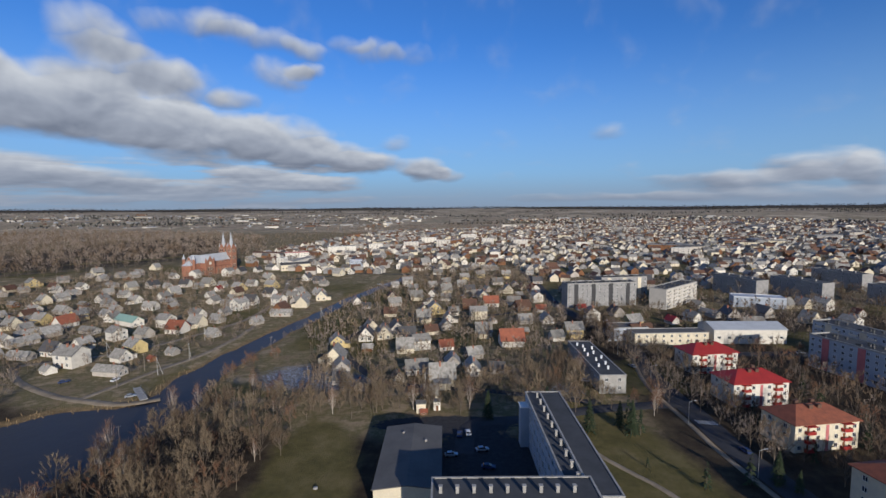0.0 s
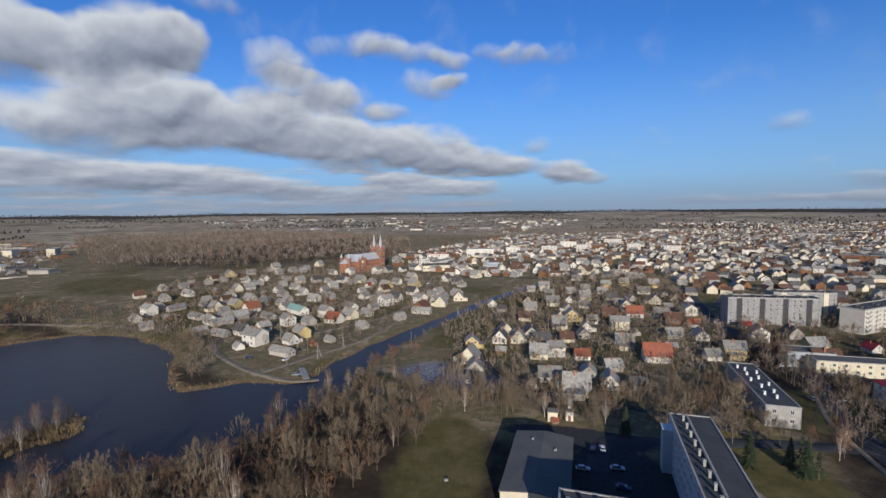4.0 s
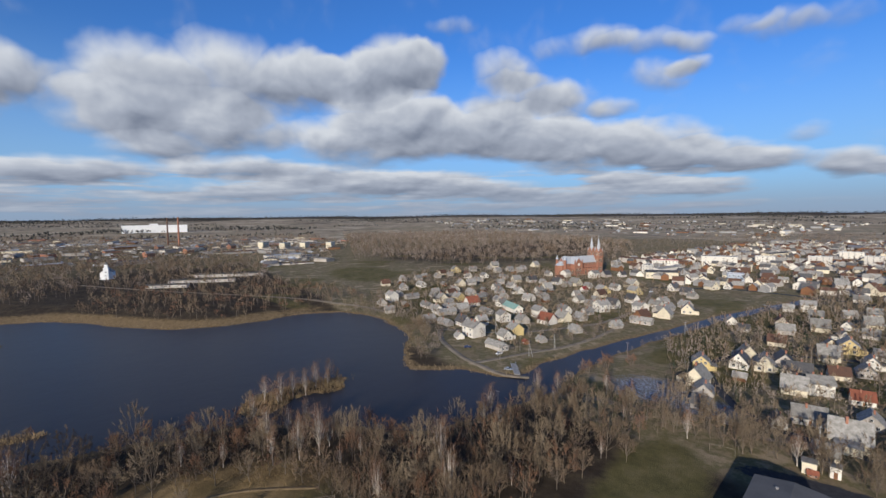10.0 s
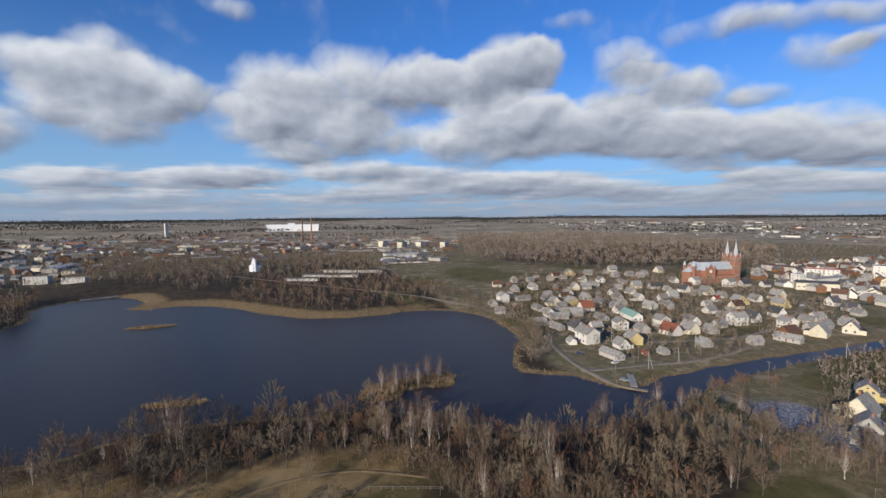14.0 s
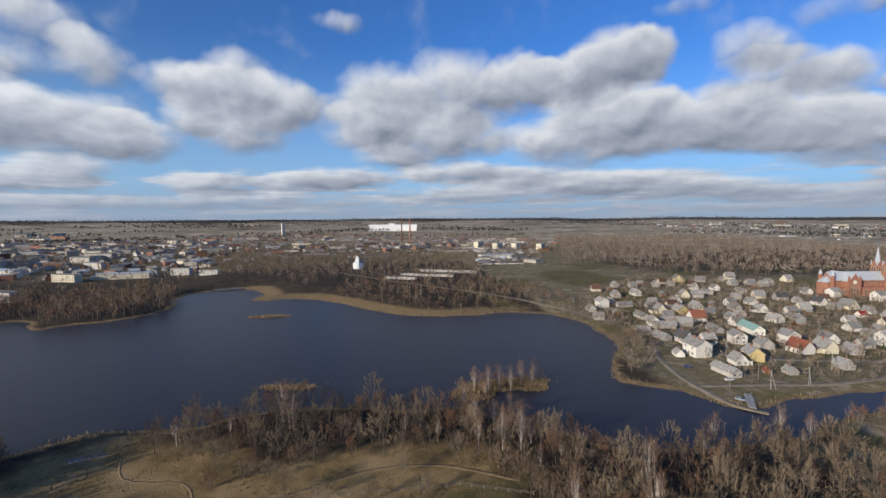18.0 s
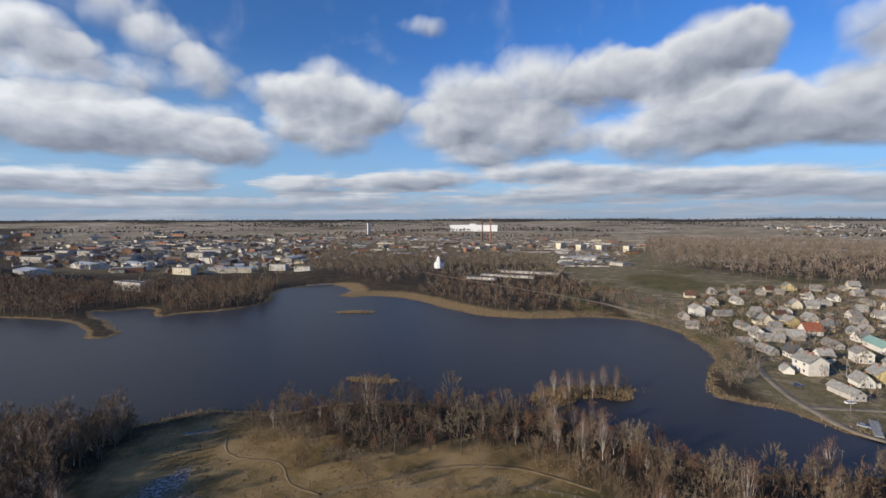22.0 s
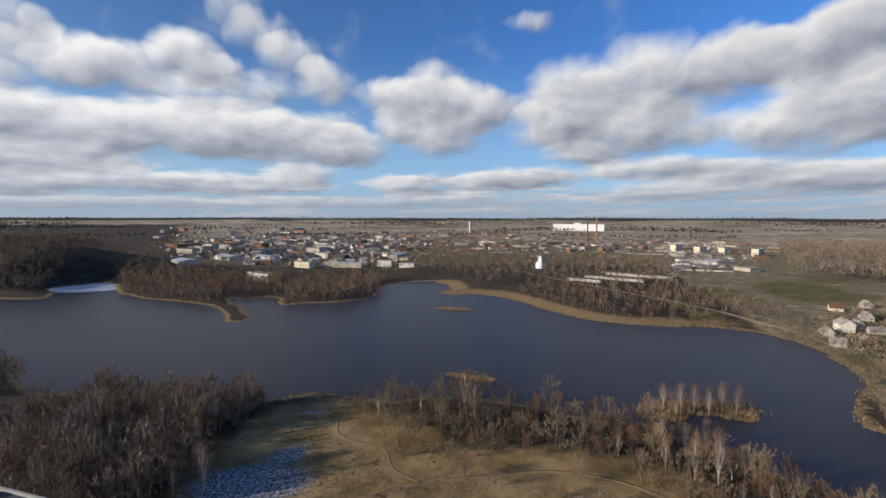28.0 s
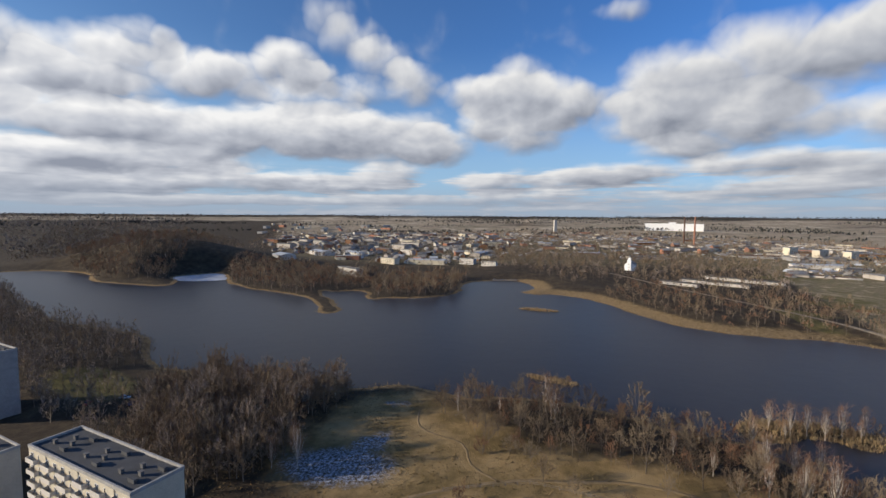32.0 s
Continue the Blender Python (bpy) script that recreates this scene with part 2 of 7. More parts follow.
    mixer = node(t, "ShaderNodeMix", data_type="RGBA")
    link(cover.outputs[0], mixer.inputs[0])
    link(paler.outputs[2], mixer.inputs[6])
    # clouds on the sun's side of the sky are brighter
    sunny = node(t, "ShaderNodeMapRange", interpolation_type="SMOOTHSTEP", inputs={"From Min": -0.75, "From Max": 0.95, "To Min": 1.0, "To Max": 1.2})
    link(vec("DOT_PRODUCT", way, tuple(SUN_TO), out=1), sunny.inputs["Value"])
    lit = t.nodes.new("ShaderNodeVectorMath")
    lit.operation = "SCALE"
    link(ramp.outputs[0], lit.inputs[0])
    link(sunny.outputs[0], lit.inputs[3])
    link(lit.outputs[0], mixer.inputs[7])
    # thin grey-blue air along the horizon
    low = node(t, "ShaderNodeMapRange", interpolation_type="SMOOTHSTEP", inputs={"From Min": 4.5, "From Max": -0.5, "To Max": 0.8})
    link(height, low.inputs["Value"])
    air = node(t, "ShaderNodeMix", data_type="RGBA")
    link(low.outputs[0], air.inputs[0])
    link(mixer.outputs[2], air.inputs[6])
    air.inputs[7].default_value = (0.31, 0.365, 0.455, 1)
    bg = t.nodes.new("ShaderNodeBackground")
    bg.inputs[1].default_value = 1.0
    link(air.outputs[2], bg.inputs[0])
    link(bg.outputs[0], t.nodes.new("ShaderNodeOutputWorld").inputs[0])


SKY_AWAY, SKY_NEAR = (0.076, 0.114, 0.159), (0.105, 0.110, 0.118)      # strength of the blue between the clouds
make_world()
sun = new("sun", bpy.data.lights.new("sun", "SUN"))
sun.data.energy, sun.data.angle, sun.data.color = 5.3, radians(0.6), (1.0, 0.88, 0.72)
sun.matrix_world = look((0, 0, 0), tuple(-(SUN_TO * math.cos(SUN_EL) + Vector((0, 0, math.sin(SUN_EL))))))

# ---- materials ----
def material(name, colour, rough=0.85, other=None, size=0.5, fine=8.0, amount=0.5, bump=0.0, metal=0.0, vary=0.0, spec=0.3, island=0.0):
    """A surface with two scales of variation: patches (size, per metre) between colour and other, and grain."""
    m = bpy.data.materials.new(name)
    m.use_nodes = True
    t = m.node_tree
    p = t.nodes["Principled BSDF"]
    p.inputs["Roughness"].default_value, p.inputs["Metallic"].default_value = rough, metal
    p.inputs["Specular IOR Level"].default_value = spec
    link = t.links.new
    where = t.nodes.new("ShaderNodeNewGeometry").outputs["Position"]
    big = node(t, "ShaderNodeTexNoise", inputs={"Scale": size, "Detail": 5.0, "Roughness": 0.65})
    small = node(t, "ShaderNodeTexNoise", inputs={"Scale": fine, "Detail": 3.0, "Roughness": 0.7})
    link(where, big.inputs["Vector"])
    link(where, small.inputs["Vector"])
    other = other or tuple(c * 0.62 for c in colour)
    mix = node(t, "ShaderNodeMix", data_type="RGBA")
    mix.inputs[6].default_value, mix.inputs[7].default_value = (*colour, 1), (*other, 1)
    spread = node(t, "ShaderNodeMapRange", inputs={"From Min": 0.35, "From Max": 0.68, "To Max": amount * 1.6})
    link(big.outputs[0], spread.inputs["Value"])
    link(spread.outputs[0], mix.inputs[0])
    shade = node(t, "ShaderNodeMapRange", inputs={"From Min": 0.25, "From Max": 0.75, "To Min": 1 - 0.35 * amount, "To Max": 1 + 0.3 * amount})
    link(small.outputs[0], shade.inputs["Value"])
    tint = t.nodes.new("ShaderNodeVectorMath")
    tint.operation = "SCALE"
    link(mix.outputs[2], tint.inputs[0])
    value = shade.outputs[0]
    if vary or island:
        src = t.nodes.new("ShaderNodeObjectInfo").outputs["Random"] if vary else t.nodes.new("ShaderNodeNewGeometry").outputs["Random Per Island"]
        v = vary or island
        r = node(t, "ShaderNodeMapRange", inputs={"To Min": 1 - v, "To Max": 1 + v})
        link(src, r.inputs["Value"])
        mul = node(t, "ShaderNodeMath", operation="MULTIPLY")
        link(value, mul.inputs[0])
        link(r.outputs[0], mul.inputs[1])
        value = mul.outputs[0]
    link(value, tint.inputs[3])
    link(tint.outputs[0], p.inputs["Base Color"])
    if bump:
        b = node(t, "ShaderNodeBump", inputs={"Strength": bump, "Distance": 0.05})
        link(small.outputs[0], b.inputs["Height"])
        link(b.outputs[0], p.inputs["Normal"])
    return m


def ground_material():
    m = bpy.data.materials.new("ground_cover")
    m.use_nodes = True
    t = m.node_tree
    p = t.nodes["Principled BSDF"]
    p.inputs["Roughness"].default_value, p.inputs["Specular IOR Level"].default_value = 0.95, 0.15
    link = t.links.new
    where = t.nodes.new("ShaderNodeNewGeometry").outputs["Position"]

    def noise_(size, detail=6.0, rough=0.65):
        n = node(t, "ShaderNodeTexNoise", inputs={"Scale": size, "Detail": detail, "Roughness": rough})
        link(where, n.inputs["Vector"])
        return n.outputs[0]

    def ramp_(v, stops):
        r = t.nodes.new("ShaderNodeValToRGB")
        e = r.color_ramp.elements
        e[0].position, e[0].color = stops[0][0], (*stops[0][1], 1)
        e[1].position, e[1].color = stops[-1][0], (*stops[-1][1], 1)
        for pos, c in stops[1:-1]:
            e.new(pos).color = (*c, 1)
        link(v, r.inputs[0])
        return r.outputs[0]

    def mask(name, sharp=0.22, size=0.35):
        a = node(t, "ShaderNodeAttribute", attribute_name=name)
        n = noise_(size)
        s = node(t, "ShaderNodeMath", operation="ADD")
        link(a.outputs["Fac"], s.inputs[0])
        k = node(t, "ShaderNodeMapRange", inputs={"To Min": -0.3, "To Max": 0.3})
        link(n, k.inputs["Value"])
        link(k.outputs[0], s.inputs[1])
        r = node(t, "ShaderNodeMapRange", interpolation_type="SMOOTHSTEP", inputs={"From Min": 0.5 - sharp, "From Max": 0.5 + sharp})
        link(s.outputs[0], r.inputs["Value"])
        return r.outputs[0]

    def over(base, top, fac):
        x = node(t, "ShaderNodeMix", data_type="RGBA")
        link(fac, x.inputs[0])
        link(base, x.inputs[6])
        link(top, x.inputs[7])
        return x.outputs[2]

    litter = ramp_(noise_(0.12, 8.0, 0.7), [(0.3, (0.030, 0.023, 0.015)), (0.5, (0.058, 0.043, 0.028)), (0.72, (0.11, 0.085, 0.05))])
    lawn = ramp_(noise_(0.09, 9.0, 0.72), [(0.32, (0.08, 0.074, 0.026)), (0.5, (0.142, 0.118, 0.044)), (0.7, (0.21, 0.165, 0.078))])
    reed = ramp_(noise_(0.5, 6.0, 0.75), [(0.3, (0.13, 0.085, 0.04)), (0.5, (0.24, 0.165, 0.08)), (0.72, (0.36, 0.26, 0.14))])
    # field tones are raised, with the haze of distance put into the colour
    field = ramp_(noise_(0.006, 9.0, 0.6), [(0.34, (0.18, 0.14, 0.095)), (0.45, (0.43, 0.34, 0.23)), (0.51, (0.24, 0.20, 0.125)), (0.6, (0.54, 0.44, 0.31)), (0.74, (0.28, 0.23, 0.155))])
    # golden meadow tones, brightened for sun on slopes that the flat land lacks
    meadow = ramp_(noise_(0.05, 9.0, 0.62), [(0.3, (0.11, 0.085, 0.035)), (0.44, (0.22, 0.15, 0.062)), (0.54, (0.33, 0.225, 0.10)), (0.7, (0.43, 0.30, 0.145))])
    tarmac = ramp_(noise_(0.7, 5.0, 0.7), [(0.3, (0.035, 0.036, 0.04)), (0.7, (0.065, 0.065, 0.07))])
    snow = ramp_(noise_(0.9, 8.0, 0.8), [(0.46, (0.10, 0.08, 0.05)), (0.54, (0.35, 0.38, 0.44)), (0.68, (0.72, 0.75, 0.82))])
    yard = ramp_(noise_(0.07, 9.0, 0.72), [(0.3, (0.11, 0.085, 0.05)), (0.43, (0.27, 0.205, 0.12)), (0.5, (0.15, 0.13, 0.058)), (0.58, (0.32, 0.245, 0.15)), (0.72, (0.43, 0.34, 0.22))])
    c = over(litter, yard, mask("yard", 0.25, 0.05))
    c = over(c, field, mask("field", 0.2, 0.01))
    c = over(c, meadow, mask("meadow", 0.25, 0.1))
    c = over(c, lawn, mask("lawn", 0.2, 0.12))
    c = over(c, reed, mask("reed", 0.25, 0.25))
    c = over(c, snow, mask("snow", 0.2, 0.25))
    c = over(c, tarmac, mask("tarmac", 0.06, 0.5))
    link(c, p.inputs["Base Color"])
    b = node(t, "ShaderNodeBump", inputs={"Strength": 0.9, "Distance": 0.5})
    link(noise_(1.6, 7.0, 0.75), b.inputs["Height"])
    link(b.outputs[0], p.inputs["Normal"])
    return m


def water_material():
    m = bpy.data.materials.new("lake_water")
    m.use_nodes = True
    t = m.node_tree
    p = t.nodes["Principled BSDF"]
    p.inputs["Base Color"].default_value = (0.024, 0.021, 0.022, 1)
    p.inputs["Roughness"].default_value, p.inputs["IOR"].default_value = 0.34, 1.33
    p.inputs["Specular IOR Level"].default_value = 0.34
    where = t.nodes.new("ShaderNodeNewGeometry").outputs["Position"]
    last = None
    for size, power in ((0.9, 0.2), (0.08, 0.09)):
        n = node(t, "ShaderNodeTexNoise", inputs={"Scale": size, "Detail": 4.0, "Roughness": 0.6})
        t.links.new(where, n.inputs["Vector"])
        b = node(t, "ShaderNodeBump", inputs={"Strength": power, "Distance": 0.12 / size * 0.9})
        t.links.new(n.outputs[0], b.inputs["Height"])
        if last:
            t.links.new(last, b.inputs["Normal"])
        last = b.outputs[0]
    t.links.new(last, p.inputs["Normal"])
    return m


def glass_material():
    m = bpy.data.materials.new("window_glass")
    m.use_nodes = True
    p = m.node_tree.nodes["Principled BSDF"]
    p.inputs["Base Color"].default_value = (0.03, 0.035, 0.045, 1)
    p.inputs["Roughness"].default_value, p.inputs["Specular IOR Level"].default_value = 0.06, 0.6
    return m


GROUND, WATER, GLASS = ground_material(), water_material(), glass_material()
WHITE = material("white_render", (0.72, 0.68, 0.60), 0.8, (0.56, 0.52, 0.45), 0.6, 6, 0.5, vary=0.10)
CREAM = material("cream_render", (0.66, 0.59, 0.44), 0.85, (0.52, 0.46, 0.35), 0.5, 6, 0.5, vary=0.12)
YELLOW = material("yellow_render", (0.60, 0.47, 0.22), 0.85, None, 0.5, 6, 0.3)
GREYWALL = material("grey_silicate_brick", (0.44, 0.40, 0.35), 0.9, (0.32, 0.29, 0.26), 0.5, 9, 0.5, vary=0.15)
PANELGREY = material("grey_concrete_panel", (0.33, 0.32, 0.31), 0.9, (0.24, 0.235, 0.23), 0.4, 5, 0.6)
CREAMPANEL = material("cream_concrete_panel", (0.58, 0.52, 0.40), 0.9, (0.46, 0.41, 0.32), 0.3, 5, 0.5)
PANELWHITE = material("pale_concrete_panel", (0.60, 0.56, 0.50), 0.9, (0.48, 0.45, 0.40), 0.3, 5, 0.5)
PANELBLUE = material("grey_blue_render", (0.40, 0.44, 0.50), 0.9, (0.32, 0.35, 0.40), 0.3, 5, 0.4)
PINK = material("pink_render", (0.52, 0.17, 0.17), 0.9, None, 0.4, 5, 0.3)
BRICK = material("red_brick_masonry", (0.35, 0.165, 0.105), 0.9, (0.26, 0.12, 0.08), 0.3, 7, 0.6)
BROWNWALL = material("brown_timber_boards", (0.20, 0.095, 0.045), 0.85, (0.13, 0.065, 0.035), 0.8, 9, 0.5, vary=0.2)
SLATE = material("grey_fibre_cement_roof", (0.35, 0.33, 0.30), 0.85, (0.20, 0.19, 0.165), 0.7, 7, 0.7, vary=0.25)
DARKROOF = material("dark_sheet_roof", (0.075, 0.075, 0.08), 0.6, (0.13, 0.12, 0.11), 0.6, 7, 0.5, vary=0.3)
REDROOF = material("red_sheet_roof", (0.36, 0.035, 0.03), 0.5, (0.26, 0.03, 0.028), 0.3, 5, 0.5, vary=0.12)
TILEROOF = material("orange_tile_roof", (0.30, 0.10, 0.055), 0.8, (0.19, 0.07, 0.045), 0.5, 7, 0.6, vary=0.25)
BROWNROOF = material("brown_sheet_roof", (0.135, 0.07, 0.045), 0.7, (0.09, 0.055, 0.04), 0.6, 7, 0.5, vary=0.2)
GREENROOF = material("pale_green_sheet_roof", (0.28, 0.43, 0.36), 0.5, (0.22, 0.33, 0.28), 0.4, 6, 0.4)
TINROOF = material("pale_zinc_roof", (0.50, 0.52, 0.54), 0.5, (0.38, 0.40, 0.42), 0.25, 5, 0.4, metal=0.1)
BITUMEN = material("bitumen_roof_felt", (0.078, 0.081, 0.086), 0.9, (0.055, 0.057, 0.06), 0.2, 5, 0.6)
GREYFELT = material("grey_roof_felt", (0.135, 0.131, 0.127), 0.95, (0.10, 0.098, 0.096), 0.15, 5, 0.6)
CONCRETE = material("weathered_concrete", (0.40, 0.385, 0.36), 0.9, (0.27, 0.26, 0.24), 0.5, 7, 0.6)
ASPHALT = material("asphalt", (0.060, 0.060, 0.065), 0.9, (0.042, 0.042, 0.046), 0.15, 5, 0.6)
DIRTROAD = material("gravel_road", (0.34, 0.275, 0.195), 0.95, (0.22, 0.175, 0.12), 0.2, 4, 0.7)
TRODDEN = material("trodden_earth", (0.30, 0.21, 0.11), 0.95, (0.21, 0.145, 0.07), 0.25, 4, 0.8)
PAINTLINE = material("white_road_paint", (0.65, 0.65, 0.63), 0.8)
METAL = material("galvanised_steel", (0.45, 0.46, 0.47), 0.45, None, 2, 12, 0.3, metal=0.8)
DARKMETAL = material("dark_painted_steel", (0.05, 0.05, 0.055), 0.5)
WOODPOLE = material("grey_weathered_pole", (0.25, 0.21, 0.17), 0.9, (0.17, 0.14, 0.11), 1.5, 12, 0.5)
RUBBER = material("black_tyre_rubber", (0.02, 0.02, 0.02), 0.9)
FRAMEWHITE = material("white_window_frame", (0.75, 0.75, 0.74), 0.5, None, 1, 8, 0.2)
BARK = material("grey_brown_bark", (0.20, 0.16, 0.12), 0.95, (0.12, 0.095, 0.07), 1.2, 9, 0.6, vary=0.25)
TWIG = material("bare_brown_twigs", (0.195, 0.138, 0.088), 0.95, (0.125, 0.088, 0.056), 0.06, 2, 0.6, vary=0.25)
TWIGRED = material("reddish_birch_twigs", (0.215, 0.118, 0.068), 0.95, (0.14, 0.078, 0.046), 0.06, 2, 0.5, vary=0.2)
TWIGPALE = material("pale_grey_twigs", (0.265, 0.203, 0.132), 0.95, (0.165, 0.123, 0.08), 0.06, 2, 0.5, vary=0.2)
BIRCHBARK = material("white_birch_bark", (0.62, 0.56, 0.48), 0.85, (0.30, 0.24, 0.19), 1.1, 5, 0.7)
NEEDLES = material("dark_spruce_needles", (0.030, 0.048, 0.022), 0.9, (0.05, 0.06, 0.03), 0.5, 5, 0.6, vary=0.2)
TUSSOCK = material("dead_meadow_grass", (0.25, 0.165, 0.07), 0.95, (0.15, 0.10, 0.042), 0.09, 3, 0.8)
REEDS = material("dry_yellow_reeds", (0.34, 0.245, 0.125), 0.95, (0.22, 0.15, 0.08), 0.3, 5, 0.6)
ICE = material("thin_snowy_ice", (0.50, 0.53, 0.58), 0.5, (0.30, 0.33, 0.38), 0.04, 0.8, 0.7)
BRIGHTWHITE = material("fresh_white_concrete", (0.84, 0.84, 0.83), 0.8, (0.74, 0.74, 0.73), 0.05, 1, 0.3)
# dark cool tone standing in for distance haze over the far woods
FARFOREST = material("far_hazed_forest", (0.040, 0.044, 0.042), 0.95, (0.06, 0.056, 0.048), 0.004, 0.2, 0.6, island=0.3)
# paler than the near twigs: distance haze is put into this colour
THICKET = material("hazed_bare_woodland", (0.30, 0.24, 0.19), 0.95, (0.19, 0.15, 0.12), 0.012, 0.4, 0.7, island=0.5)

# ---- the land: one sheet with a lake bed and a river bed pressed into it ----
def smooth(a, b, v):
    k = np.clip((v - a) / (b - a), 0, 1)
    return k * k * (3 - 2 * k)


def rounded(points, steps=6):
    """A closed outline through the corners, smoothed (Catmull-Rom)."""
    p = np.array(points, float)
    out = []
    for i in range(len(p)):
        a, b, c, d = p[i - 1], p[i], p[(i + 1) % len(p)], p[(i + 2) % len(p)]
        for s in range(steps):
            u = s / steps
            out.append(0.5 * (2 * b + (c - a) * u + (2 * a - 5 * b + 4 * c - d) * u * u + (3 * b - a - 3 * c + d) * u ** 3))
    return np.array(out)


def depth_in(outline, x, y):
    """Signed distance to a closed outline, positive inside."""
    best = np.full(x.shape, 1e9)
    inside = np.zeros(x.shape, bool)
    for a, b in zip(outline, np.roll(outline, -1, 0)):
        d = b - a
        u = np.clip(((x - a[0]) * d[0] + (y - a[1]) * d[1]) / max(d @ d, 1e-9), 0, 1)
        best = np.minimum(best, (x - a[0] - u * d[0]) ** 2 + (y - a[1] - u * d[1]) ** 2)
        if a[1] != b[1]:
            inside ^= ((a[1] > y) != (b[1] > y)) & (x < a[0] + (y - a[1]) / (b[1] - a[1]) * d[0])
    return np.where(inside, 1, -1) * np.sqrt(best)


def along(line, x, y):
    """Distance to an open line."""
    best = np.full(x.shape, 1e9)
    line = np.array(line, float)
    for a, b in zip(line[:-1], line[1:]):
        d = b - a
        u = np.clip(((x - a[0]) * d[0] + (y - a[1]) * d[1]) / (d @ d), 0, 1)
        best = np.minimum(best, (x - a[0] - u * d[0]) ** 2 + (y - a[1] - u * d[1]) ** 2)
    return np.sqrt(best)


LAKE = rounded([
    (-116, 197), (-128, 180), (-148, 173), (-162, 163), (-175, 158), (-192, 170), (-208, 184), (-222, 199), (-244, 210), (-272, 219), (-298, 221), (-322, 210),
    (-337, 185), (-339, 150), (-345, 125), (-358, 103), (-378, 88), (-405, 73), (-434, 60), (-460, 44), (-479, 18), (-475, -8), (-487, -20), (-514, -8),
    (-548, -16), (-570, -32), (-564, -58), (-546, -81), (-520, -91), (-486, -84), (-454, -91), (-430, -110), (-421, -131), (-422, -147),
    (-411, -158), (-417, -170), (-446, -182), (-452, -198), (-443, -212), (-444, -228), (-424, -219), (-401, -199), (-377, -182), (-353, -168), (-338, -172), (-342, -182)] + [
    (-374, -203), (-405, -230), (-424, -271), (-437, -312), (-474, -367), (-530, -412), (-541, -436), (-524, -450), (-500, -463), (-468, -430),
    (-434, -412), (-430, -446), (-434, -486), (-442, -526), (-495, -600), (-505, -680), (-462, -720), (-400, -610), (-318, -455), (-270, -360), (-250, -265), (-205, -212),
    (-190, -160), (-182, -112), (-191, -86), (-199, -71), (-198, -54), (-192, -38), (-198, -12), (-190, 25), (-177, 50), (-172, 70), (-160, 82), (-138, 97), (-118, 114), (-106, 150), (-102, 182)])
RIVER = [(-112, 188), (-115, 212), (-112, 240), (-106, 275), (-99, 308), (-90, 348), (-82, 390), (-66, 440), (-40, 520)]
ISLETS = [((-396, -3), 17, 5.0, 78), ((-187, 101), 25, 8, 86), ((-181, 112), 9, 7, 60), ((-183, 84), 12, 9, 110), ((-222, 4), 14, 3.6, 72)]
BANK = -1.0                      # the water's level


def rise(x, y):
    """Far off the land climbs gently, so that the horizon stands where open country puts it."""
    r = np.hypot(x, y)
    swell = 5 * np.sin(x * 0.0021 + 1.3) * np.cos(y * 0.0017) + 4 * np.sin((x + y) * 0.0033)
    return smooth(1300, 4800, r) * 62 + smooth(900, 2200, r) * swell


def ripple(x, y, size, seed=0.0):
    return (np.sin(x / size + 1.7 * np.sin(y / size * 0.63 + seed)) + np.sin(y / size * 1.27 + 1.9 * np.sin(x / size * 0.71 + 2 + seed)) + 0.6 * np.sin((x - y) / size * 2.3 + seed)) / 2.6


def shore(x, y):
    """How far out in the water a place is: positive in the lake and the river."""
    wob = 2.0 * ripple(x, y, 9.0) + 1.1 * ripple(x, y, 3.7, 1.0)
    lake = depth_in(LAKE, x, y) + wob
    for (cx, cy), a, b, turn in ISLETS:
        c, s = math.cos(radians(turn)), math.sin(radians(turn))
        u, v = ((x - cx) * c + (y - cy) * s) / a, (-(x - cx) * s + (y - cy) * c) / b
        lake = np.minimum(lake, (np.hypot(u, v) - 1) * min(a, b) * 1.2 + 0.6 * wob)
    bed = smooth(190, 330, y)
    river = 9.0 - 4.6 * bed - along(RIVER, x, y) + 0.5 * wob
    return np.maximum(lake, river)


def land(x, y):
    """The land's height at a place."""
    x, y = np.asarray(x, float), np.asarray(y, float)
    d = shore(x, y)
    bank = 4.5 * smooth(2, 42, -d) * smooth(300, 360, -x) * smooth(-120, -50, y)      # the far bank stands higher
    mound = 42 * np.exp(-((x + 600) ** 2 + (y + 568) ** 2) / 20000)                    # the wooded hill on the promontory
    return np.where(d > 0, -1.0 - np.minimum(d, 12) * 0.16, -1.0 + smooth(0, 11, -d) * 1.0 + bank + mound * smooth(0, 60, -d)) + rise(x, y)


def axis(cuts):
    out = [cuts[0][0]]
    for (a, step_a), (b, step_b) in zip(cuts[:-1], cuts[1:]):
        v = a
        while v < b - 0.5 * step_b:
            k = (v - a) / (b - a)
            v += step_a * (1 - k) + step_b * k
            out.append(min(v, b))
    return np.array(out)


def mesh_from(name, verts, faces):
    me = bpy.data.meshes.new(name)
    verts, faces = np.asarray(verts, np.float32), np.asarray(faces, np.int32)
    me.vertices.add(len(verts))
    me.vertices.foreach_set("co", verts.ravel())
    me.loops.add(faces.size)
    me.loops.foreach_set("vertex_index", faces.ravel())
    me.polygons.add(len(faces))
    me.polygons.foreach_set("loop_start", np.arange(0, faces.size, faces.shape[1], dtype=np.int32))
    me.update(calc_edges=True)
    return me


